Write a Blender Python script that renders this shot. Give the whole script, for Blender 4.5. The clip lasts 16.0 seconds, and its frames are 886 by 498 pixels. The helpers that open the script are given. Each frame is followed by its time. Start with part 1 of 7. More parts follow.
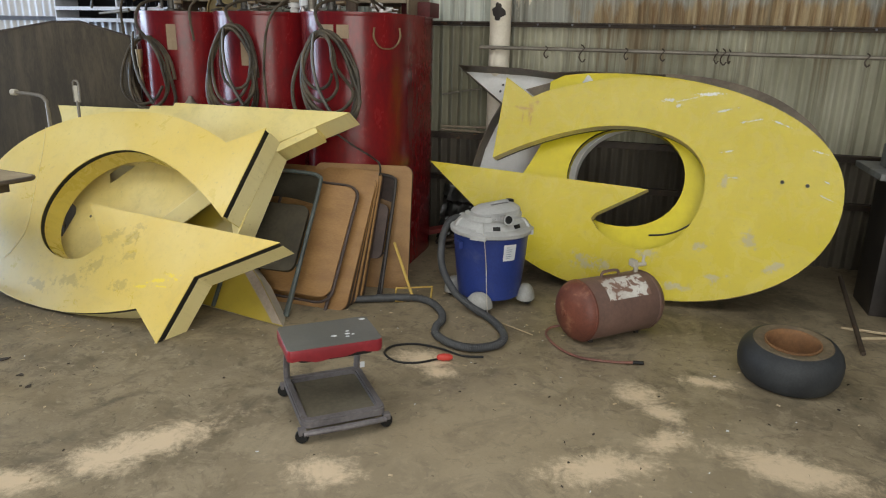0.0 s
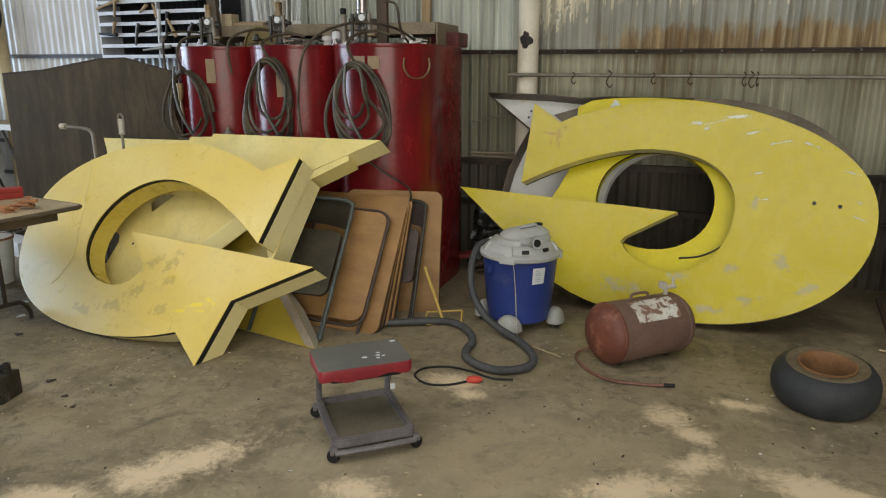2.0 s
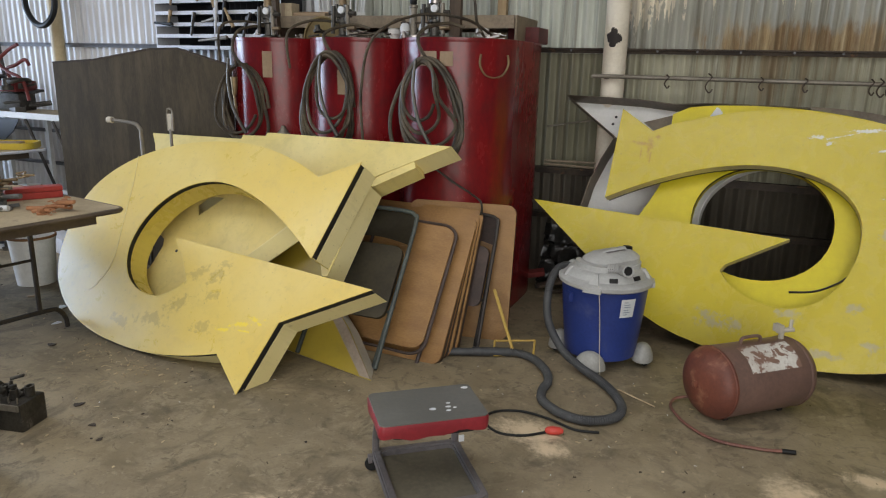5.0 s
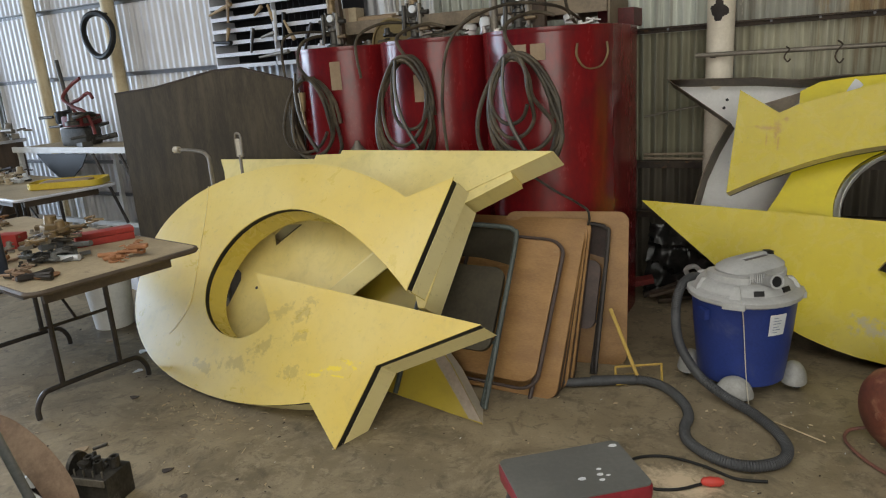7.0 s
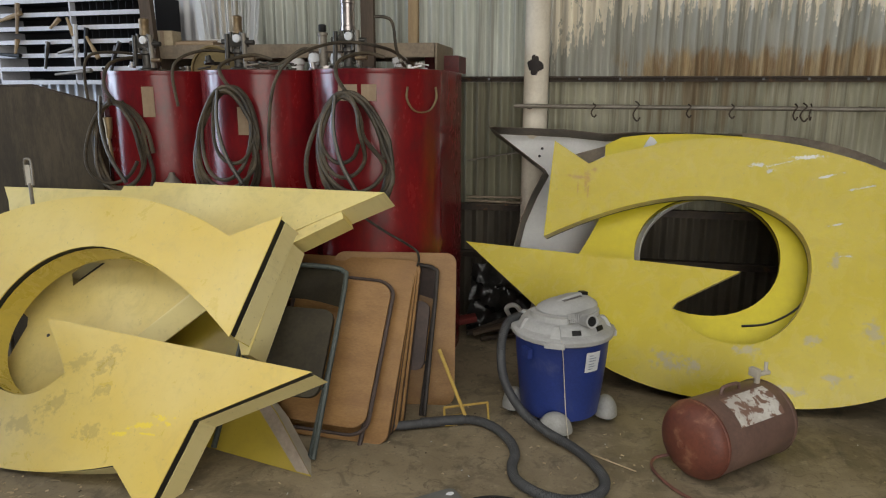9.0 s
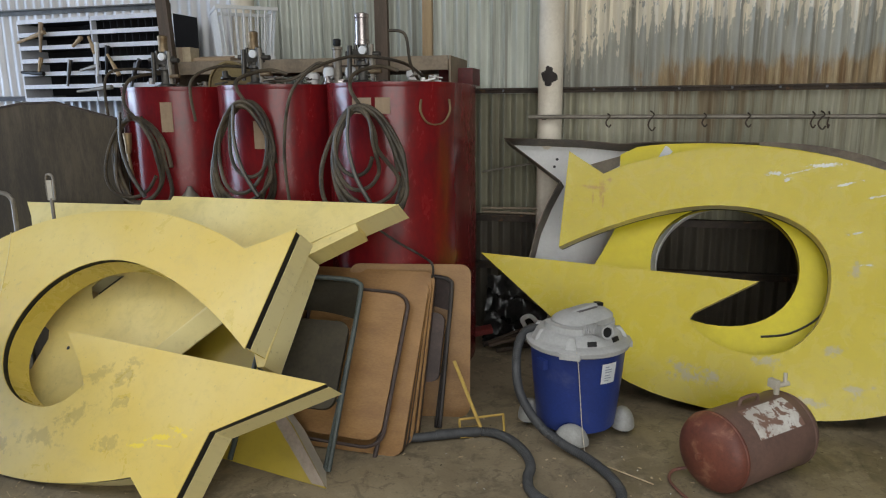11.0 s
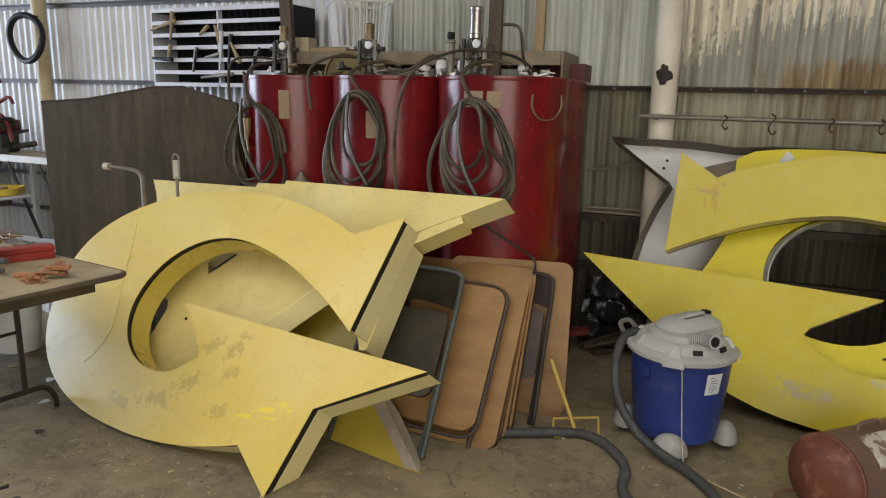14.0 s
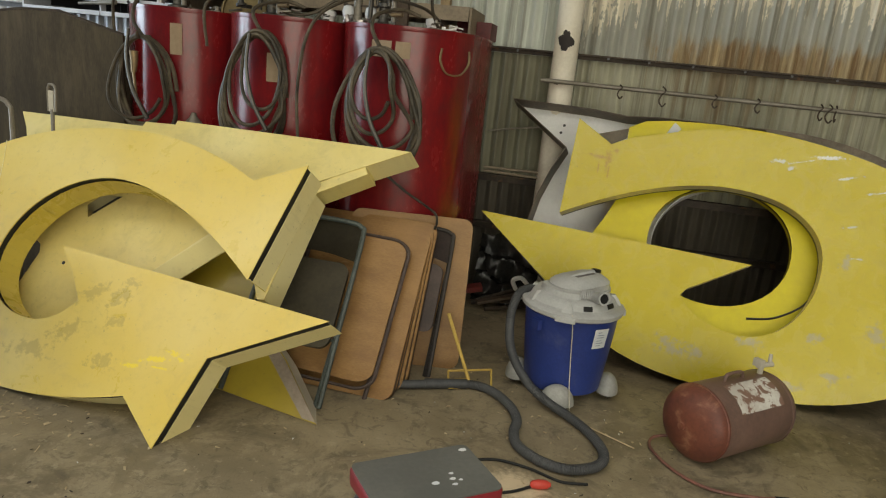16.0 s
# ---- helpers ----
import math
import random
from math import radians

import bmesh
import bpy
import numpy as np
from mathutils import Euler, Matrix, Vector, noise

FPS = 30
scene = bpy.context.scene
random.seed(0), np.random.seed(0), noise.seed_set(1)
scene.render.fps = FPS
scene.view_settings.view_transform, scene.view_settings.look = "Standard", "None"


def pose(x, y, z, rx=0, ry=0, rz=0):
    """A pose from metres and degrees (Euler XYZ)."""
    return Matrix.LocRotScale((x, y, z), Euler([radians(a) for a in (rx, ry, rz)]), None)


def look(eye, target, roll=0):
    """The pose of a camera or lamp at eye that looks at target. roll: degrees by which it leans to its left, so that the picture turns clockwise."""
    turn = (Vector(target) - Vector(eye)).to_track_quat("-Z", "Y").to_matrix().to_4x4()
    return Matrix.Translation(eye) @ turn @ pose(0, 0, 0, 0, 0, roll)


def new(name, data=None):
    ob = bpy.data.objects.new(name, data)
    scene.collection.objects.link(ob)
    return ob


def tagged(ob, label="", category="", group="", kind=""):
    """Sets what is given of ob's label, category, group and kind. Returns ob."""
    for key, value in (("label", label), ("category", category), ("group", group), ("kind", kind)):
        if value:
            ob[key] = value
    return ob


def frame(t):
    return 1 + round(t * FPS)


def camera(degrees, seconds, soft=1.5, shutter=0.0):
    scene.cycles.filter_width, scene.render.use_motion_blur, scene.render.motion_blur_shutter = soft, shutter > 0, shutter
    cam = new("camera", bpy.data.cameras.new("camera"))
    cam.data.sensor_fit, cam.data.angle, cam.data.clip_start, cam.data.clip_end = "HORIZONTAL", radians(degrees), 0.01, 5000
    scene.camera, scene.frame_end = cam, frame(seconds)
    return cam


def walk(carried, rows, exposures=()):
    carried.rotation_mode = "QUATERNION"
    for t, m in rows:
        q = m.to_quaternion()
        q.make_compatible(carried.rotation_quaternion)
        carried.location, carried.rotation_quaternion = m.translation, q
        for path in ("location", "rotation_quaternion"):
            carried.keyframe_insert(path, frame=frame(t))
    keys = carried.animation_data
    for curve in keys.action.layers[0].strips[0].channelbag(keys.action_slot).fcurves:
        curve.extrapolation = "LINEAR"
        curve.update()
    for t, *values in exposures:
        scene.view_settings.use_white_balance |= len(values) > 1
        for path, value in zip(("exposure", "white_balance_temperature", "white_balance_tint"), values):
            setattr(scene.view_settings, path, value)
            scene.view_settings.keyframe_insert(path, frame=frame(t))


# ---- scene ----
cam = camera(65.3, 16.0, 1.15)
PATH = [
    (0, (0.123, -0.106, 1.453), (-0.409, 1.734, 0.877), 1.3),
    (0.2, (0.137, -0.120, 1.445), (-0.425, 1.721, 0.903), 1.0),
    (0.5, (0.175, -0.145, 1.462), (-0.432, 1.696, 0.971), 1.3),
    (1, (0.201, -0.163, 1.459), (-0.426, 1.671, 0.968), 0.6),
    (1.5, (0.197, -0.167, 1.47), (-0.448, 1.663, 0.986), -0.4),
    (2, (0.162, -0.154, 1.454), (-0.47, 1.676, 0.951), 0.1),
    (2.5, (0.138, -0.152, 1.467), (-0.442, 1.708, 1.014), 0.2),
    (3, (0.088, -0.139, 1.465), (-0.503, 1.714, 0.998), 1.3),
    (3.2, (0.067, -0.109, 1.459), (-0.575, 1.725, 0.986), 1.5),
    (3.5, (0.041, -0.03, 1.453), (-0.726, 1.748, 0.952), 0.7),
    (3.7, (0.036, 0.039, 1.448), (-0.792, 1.789, 0.943), -1.0),
    (5.8, (-0.297, 0.276, 1.449), (-1.023, 2.069, 0.939), 2.7),
    (6, (-0.339, 0.297, 1.445), (-1.108, 2.071, 0.935), 2.5),
    (6.2, (-0.376, 0.329, 1.445), (-1.257, 2.057, 0.957), 1.1),
    (6.5, (-0.447, 0.41, 1.449), (-1.473, 2.053, 0.954), -0.7),
    (6.8, (-0.477, 0.476, 1.477), (-1.499, 2.128, 1.002), -3.9),
    (7, (-0.475, 0.529, 1.467), (-1.388, 2.232, 0.951), -3.9),
    (7.2, (-0.492, 0.552, 1.470), (-1.226, 2.339, 0.953), -2.4),
    (7.5, (-0.506, 0.558, 1.5), (-0.99, 2.461, 1.119), -3.0),
    (7.8, (-0.545, 0.562, 1.497), (-0.923, 2.477, 1.061), -1.1),
    (8, (-0.569, 0.566, 1.488), (-0.914, 2.483, 1.034), 0.0),
    (8.5, (-0.582, 0.569, 1.481), (-0.986, 2.472, 1.019), 1.2),
    (9, (-0.556, 0.568, 1.49), (-0.979, 2.472, 1.051), 0.2),
    (9.2, (-0.542, 0.563, 1.507), (-0.956, 2.479, 1.11), -0.1),
    (11.5, (-0.535, 0.57, 1.489), (-1.039, 2.462, 1.081), -0.6),
    (12, (-0.54, 0.563, 1.491), (-1.066, 2.45, 1.087), -0.5),
    (12.5, (-0.541, 0.567, 1.49), (-1.076, 2.45, 1.078), 0.0),
    (13, (-0.55, 0.568, 1.489), (-1.096, 2.445, 1.065), 0.2),
    (13.5, (-0.554, 0.566, 1.475), (-1.127, 2.438, 1.067), 0.5),
    (13.8, (-0.584, 0.551, 1.478), (-1.253, 2.391, 1.071), 0.7),
    (14, (-0.602, 0.541, 1.486), (-1.319, 2.36, 1.064), 1.3),
    (14.5, (-0.603, 0.545, 1.474), (-1.277, 2.378, 1.04), 1.5),
    (15, (-0.603, 0.545, 1.473), (-1.207, 2.403, 1.047), 0.6),
    (15.5, (-0.647, 0.538, 1.473), (-1.12, 2.431, 1.03), 1.7),
    (15.8, (-0.673, 0.535, 1.452), (-1.105, 2.431, 0.985), 3.2),
    (16, (-0.672, 0.517, 1.446), (-1.061, 2.411, 0.934), 5.8),
]
walk(cam, [(t, look(eye, target, roll)) for t, eye, target, roll in PATH],
     ((0, 0.16, 6500, 7), (2.0, 0.0, 6780, 5), (2.5, -0.01, 6800, 6), (3.5, 0.04, 6400, 8), (6.0, 0.0, 6550, 10), (6.5, -0.01, 6450, 7), (7.0, -0.1, 6750, 7), (7.5, -0.02, 7080, 7), (8.0, -0.04, 7350, 5), (8.5, -0.05, 7170, 6), (9.0, -0.06, 6700, 9),
      (11.5, -0.01, 6300, 8), (12.5, 0.0, 6300, 10), (13.0, 0.02, 6450, 12), (13.5, 0.02, 6550, 10), (14.0, -0.04, 6950, 9), (14.5, -0.07, 7080, 9), (15.5, -0.10, 7200, 5), (16, -0.03, 7350, 3)))

# ---------- world, sun, openings ----------
world = bpy.data.worlds.new("World")
scene.world = world
world.use_nodes = True
wn = world.node_tree.nodes
sky = wn.new("ShaderNodeTexSky")
sky.sky_type = "NISHITA"
sky.sun_disc = False
sky.sun_elevation = radians(47)
sky.sun_rotation = radians(14)
world.node_tree.links.new(sky.outputs[0], wn["Background"].inputs[0])
wn["Background"].inputs[1].default_value = 0.10

sun = new("sun", bpy.data.lights.new("sun", "SUN"))
sun.data.energy = 2.5
sun.data.angle = radians(0.5)
sun.data.color = (1.0, 0.95, 0.87)
sun.matrix_basis = look((2.0, 8.0, 9.0), (0, 0, 0))


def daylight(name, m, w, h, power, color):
    """An area lamp for the sky light of an assumed door, gable or roof opening."""
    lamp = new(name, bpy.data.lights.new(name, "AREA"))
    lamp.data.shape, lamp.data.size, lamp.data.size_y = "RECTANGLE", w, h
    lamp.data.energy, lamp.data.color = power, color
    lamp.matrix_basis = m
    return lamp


daylight("door_daylight", look((1.3, -4.6, 1.9), (-0.9, 3.0, 1.1)), 5.6, 3.4, 255, (1.0, 0.97, 0.92))
daylight("gable_daylight", look((-11.4, 2.2, 1.6), (-4.0, 2.7, 0.6)), 3.6, 2.6, 500, (0.60, 0.75, 1.0))
# Unseen roof strips, assumed from sheen on the letters; powers set for brightness.
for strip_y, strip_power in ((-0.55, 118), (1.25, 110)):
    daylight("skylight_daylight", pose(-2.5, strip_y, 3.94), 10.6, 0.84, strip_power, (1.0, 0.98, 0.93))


# ---------- materials ----------
def shader(name):
    m = bpy.data.materials.new(name)
    m.use_nodes = True
    return m, m.node_tree.nodes, m.node_tree.links, m.node_tree.nodes["Principled BSDF"]


def noise_node(n, l, co, scale, detail=4.0, rough=0.6, stretch=None, distortion=0.0):
    if stretch:
        mp = n.new("ShaderNodeMapping")
        mp.inputs["Scale"].default_value = stretch
        l.new(co, mp.inputs[0])
        co = mp.outputs[0]
    t = n.new("ShaderNodeTexNoise")
    t.inputs["Scale"].default_value, t.inputs["Detail"].default_value = scale, detail
    t.inputs["Roughness"].default_value, t.inputs["Distortion"].default_value = rough, distortion
    l.new(co, t.inputs["Vector"])
    return t.outputs[0]


def ramp(n, l, fac, lo, hi):
    r = n.new("ShaderNodeMapRange")
    r.interpolation_type = "SMOOTHSTEP"
    r.inputs["From Min"].default_value, r.inputs["From Max"].default_value = lo, hi
    l.new(fac, r.inputs["Value"])
    return r.outputs[0]


def blend(n, l, fac, a, b):
    x = n.new("ShaderNodeMix")
    x.data_type = "RGBA"
    for value, socket in ((fac, x.inputs[0]), (a, x.inputs[6]), (b, x.inputs[7])):
        if isinstance(value, (int, float)):
            socket.default_value = value
        elif isinstance(value, tuple):
            socket.default_value = (*value, 1)
        else:
            l.new(value, socket)
    return x.outputs[2]


def maths(n, l, op, a, b=0.0, c=0.0):
    x = n.new("ShaderNodeMath")
    x.operation = op
    for value, socket in zip((a, b, c), x.inputs):
        if isinstance(value, (int, float)):
            socket.default_value = value
        else:
            l.new(value, socket)
    return x.outputs[0]


def coords(n):
    return n.new("ShaderNodeTexCoord").outputs["Object"]


def split(n, l, co):
    s = n.new("ShaderNodeSeparateXYZ")
    l.new(co, s.inputs[0])
    return s.outputs


def relief(n, l, bsdf, height, strength, distance=0.01):
    b = n.new("ShaderNodeBump")
    b.inputs["Strength"].default_value, b.inputs["Distance"].default_value = strength, distance
    l.new(height, b.inputs["Height"])
    l.new(b.outputs[0], bsdf.inputs["Normal"])


def surface(name, base, dark, rough=0.6, metal=0.0, grain=60.0, stain=4.0, spots=None, spot_at=(0.6, 0.68), spot_scale=9.0,
            bump=0.15, stretch=None, spread=0.06, coat=0.0, spec=0.35):
    """A worn surface: a base that shades into a darker tone at two scales, with spots of a second colour."""
    m, n, l, p = shader(name)
    co = coords(n)
    big = noise_node(n, l, co, stain, 5, 0.62, stretch)
    fine = noise_node(n, l, co, grain, 3, 0.7, stretch)
    mixed = maths(n, l, "ADD", maths(n, l, "MULTIPLY", big, 0.7), maths(n, l, "MULTIPLY", fine, 0.3))
    col = blend(n, l, ramp(n, l, mixed, 0.36, 0.66), dark, base)
    if spots:
        patch = noise_node(n, l, co, spot_scale, 6, 0.65, stretch, 0.4)
        col = blend(n, l, ramp(n, l, patch, *spot_at), col, spots)
    l.new(col, p.inputs["Base Color"])
    r = n.new("ShaderNodeMapRange")
    r.inputs["To Min"].default_value, r.inputs["To Max"].default_value = max(0.05, rough - spread * 2), min(1.0, rough + spread * 2)
    l.new(mixed, r.inputs["Value"])
    l.new(r.outputs[0], p.inputs["Roughness"])
    p.inputs["Metallic"].default_value = metal
    p.inputs["Coat Weight"].default_value = coat
    p.inputs["Specular IOR Level"].default_value = spec
    if bump:
        relief(n, l, p, mixed, bump, 0.004)
    return m


def patches(n, l, co, spots, noise, reach):
    """A mask of ragged oval patches (cx, cy, rx, ry, turn) on a flat thing."""
    x, y, z = split(n, l, co)
    mask = None
    for cx, cy, rx, ry, turn in spots:
        c, s = math.cos(turn), math.sin(turn)
        dx, dy = maths(n, l, "SUBTRACT", x, cx), maths(n, l, "SUBTRACT", y, cy)
        a = maths(n, l, "MULTIPLY", maths(n, l, "ADD", maths(n, l, "MULTIPLY", dx, c), maths(n, l, "MULTIPLY", dy, s)), 1 / rx)
        b = maths(n, l, "MULTIPLY", maths(n, l, "SUBTRACT", maths(n, l, "MULTIPLY", dy, c), maths(n, l, "MULTIPLY", dx, s)), 1 / ry)
        d = maths(n, l, "SUBTRACT", 1.0, maths(n, l, "SQRT", maths(n, l, "ADD", maths(n, l, "MULTIPLY", a, a), maths(n, l, "MULTIPLY", b, b))))
        mask = d if mask is None else maths(n, l, "MAXIMUM", mask, d)
    return maths(n, l, "ADD", mask, maths(n, l, "MULTIPLY", maths(n, l, "SUBTRACT", noise, 0.5), reach))


def sign_paint(name, base, faded, grime, bare, grime_at, bare_at, rough, scuffs=(), scratches_glints=(), scuff=(0.47, 0.43, 0.32), scratch_glint=(0.8, 0.8, 0.76), scuff_mix=0.65, marks=(), mark=(0.40, 0.22, 0.05)):
    """Sun-faded sign enamel with grime, scuffs and bare patches."""
    m, n, l, p = shader(name)
    co = coords(n)
    fade = noise_node(n, l, co, 1.6, 4, 0.5)
    col = blend(n, l, ramp(n, l, fade, 0.35, 0.7), base, faded)
    mottled = noise_node(n, l, co, 7.0, 7, 0.72, None, 0.6)
    col = blend(n, l, maths(n, l, "MULTIPLY", ramp(n, l, mottled, *grime_at), 0.35), col, grime)
    freckle = noise_node(n, l, co, 22.0, 3, 0.6)
    col = blend(n, l, maths(n, l, "MULTIPLY", ramp(n, l, freckle, 0.66, 0.74), 0.4), col, grime)
    streak = noise_node(n, l, co, 3.0, 5, 0.7, (9, 9, 1.3))
    col = blend(n, l, maths(n, l, "MULTIPLY", ramp(n, l, streak, 0.5, 0.85), 0.35), col, grime)
    chip = noise_node(n, l, co, 4.2, 8, 0.62, (1, 1, 1.6), 0.9)
    chips = ramp(n, l, chip, *bare_at)
    col = blend(n, l, chips, col, bare)
    speck = noise_node(n, l, co, 55.0, 2, 0.5)
    col = blend(n, l, maths(n, l, "MULTIPLY", ramp(n, l, speck, 0.68, 0.76), 0.5), col, grime)
    if scuffs:
        ragged = noise_node(n, l, co, 26.0, 6, 0.7, None, 0.3)
        col = blend(n, l, maths(n, l, "MULTIPLY", ramp(n, l, patches(n, l, co, scuffs, ragged, 4.2), 0.15, 0.75), scuff_mix), col, scuff)
    if scratches_glints:
        ragged = noise_node(n, l, co, 34.0, 5, 0.7)
        col = blend(n, l, ramp(n, l, patches(n, l, co, scratches_glints, ragged, 4.5), 0.2, 0.8), col, scratch_glint)
    if marks:
        ragged = noise_node(n, l, co, 60.0, 4, 0.7)
        col = blend(n, l, maths(n, l, "MULTIPLY", ramp(n, l, patches(n, l, co, marks, ragged, 2.4), -0.1, 0.9), 0.75), col, mark)
    l.new(col, p.inputs["Base Color"])
    l.new(maths(n, l, "ADD", maths(n, l, "MULTIPLY", mottled, 0.3), rough), p.inputs["Roughness"])
    relief(n, l, p, maths(n, l, "ADD", fade, maths(n, l, "MULTIPLY", chips, -0.15)), 0.25, 0.006)
    return m


M_floor, n, l, p = shader("oil stained concrete")
co = coords(n)
fx, fy, fz = split(n, l, co)
broad = noise_node(n, l, co, 0.9, 6, 0.62, None, 0.5)
mid = noise_node(n, l, co, 5.0, 6, 0.7, None, 0.4)
fine = noise_node(n, l, co, 90.0, 3, 0.7)
col = blend(n, l, ramp(n, l, broad, 0.34, 0.66), (0.16, 0.128, 0.08), (0.31, 0.25, 0.162))
col = blend(n, l, maths(n, l, "MULTIPLY", ramp(n, l, mid, 0.46, 0.62), 0.65), col, (0.33, 0.272, 0.18))
spill = noise_node(n, l, co, 2.3, 7, 0.7, None, 1.2)
col = blend(n, l, maths(n, l, "MULTIPLY", ramp(n, l, spill, 0.50, 0.66), 0.62), col, (0.075, 0.060, 0.042))
blotch = noise_node(n, l, co, 7.0, 5, 0.68, None, 0.8)
col = blend(n, l, maths(n, l, "MULTIPLY", ramp(n, l, blotch, 0.54, 0.68), 0.5), col, (0.085, 0.072, 0.05))
crack = noise_node(n, l, co, 11.0, 6, 0.75, None, 1.5)
col = blend(n, l, maths(n, l, "MULTIPLY", ramp(n, l, crack, 0.55, 0.64), 0.5), col, (0.085, 0.067, 0.045))
pale = noise_node(n, l, co, 19.0, 5, 0.7)
col = blend(n, l, maths(n, l, "MULTIPLY", ramp(n, l, pale, 0.57, 0.67), 0.5), col, (0.39, 0.325, 0.225))
col = blend(n, l, maths(n, l, "MULTIPLY", ramp(n, l, fine, 0.5, 0.75), 0.35), col, (0.12, 0.095, 0.075))
torn = maths(n, l, "SUBTRACT", noise_node(n, l, co, 6.5, 9, 0.74, None, 1.2), 0.5)
dust = None
for cx, cy, rx, ry, turn in ((-1.52, 1.76, 0.28, 0.10, 0.9), (-1.62, 1.62, 0.14, 0.10, 0.5), (0.20, 2.72, 0.10, 0.12, -0.4), (0.30, 2.60, 0.10, 0.07, -0.7), (0.08, 2.12, 0.20, 0.10, 0.6), (0.30, 2.36, 0.14, 0.07, 1.0),
                             (0.74, 2.33, 0.26, 0.10, -0.2), (-0.80, 2.76, 0.14, 0.09, 0.2), (-0.68, 2.65, 0.08, 0.06, 0.0), (-0.84, 1.80, 0.12, 0.09, 0.2), (-1.83, 1.41, 0.16, 0.08, 0.3), (0.50, 2.95, 0.14, 0.05, 0.0)):
    c, s = math.cos(turn), math.sin(turn)
    dx, dy = maths(n, l, "SUBTRACT", fx, cx), maths(n, l, "SUBTRACT", fy, cy)
    a = maths(n, l, "MULTIPLY", maths(n, l, "ADD", maths(n, l, "MULTIPLY", dx, c), maths(n, l, "MULTIPLY", dy, s)), 1 / rx)
    b = maths(n, l, "MULTIPLY", maths(n, l, "SUBTRACT", maths(n, l, "MULTIPLY", dy, c), maths(n, l, "MULTIPLY", dx, s)), 1 / ry)
    d = maths(n, l, "SUBTRACT", 1.0, maths(n, l, "SQRT", maths(n, l, "ADD", maths(n, l, "MULTIPLY", a, a), maths(n, l, "MULTIPLY", b, b))))
    dust = d if dust is None else maths(n, l, "MAXIMUM", dust, d)
crumb = maths(n, l, "SUBTRACT", noise_node(n, l, co, 38.0, 4, 0.75), 0.5)
dusty = ramp(n, l, maths(n, l, "ADD", maths(n, l, "ADD", dust, maths(n, l, "MULTIPLY", torn, 2.6)), maths(n, l, "MULTIPLY", crumb, 1.3)), -0.35, 0.75)
# Broad ragged patches that make the near floor paler.
near_pale = None
for cx, cy, r in ((-0.5, 1.75, 1.1), (0.35, 2.0, 0.9), (-0.3, 2.35, 0.6)):
    a, b = (maths(n, l, "MULTIPLY", maths(n, l, "SUBTRACT", f, q), 1 / r) for f, q in ((fx, cx), (fy, cy)))
    d = maths(n, l, "SUBTRACT", 1.0, maths(n, l, "SQRT", maths(n, l, "ADD", maths(n, l, "MULTIPLY", a, a), maths(n, l, "MULTIPLY", b, b))))
    near_pale = d if near_pale is None else maths(n, l, "MAXIMUM", near_pale, d)
near_pale = ramp(n, l, maths(n, l, "ADD", near_pale, maths(n, l, "MULTIPLY", torn, 2.0)), -0.1, 0.7)
col = blend(n, l, maths(n, l, "MULTIPLY", near_pale, 0.3), col, (0.44, 0.36, 0.25))
col = blend(n, l, maths(n, l, "MULTIPLY", dusty, 0.8), col, (0.74, 0.59, 0.41))
l.new(col, p.inputs["Base Color"])
l.new(maths(n, l, "ADD", maths(n, l, "MULTIPLY", mid, 0.35), 0.42), p.inputs["Roughness"])
relief(n, l, p, maths(n, l, "ADD", mid, maths(n, l, "MULTIPLY", fine, 0.35)), 0.35, 0.006)


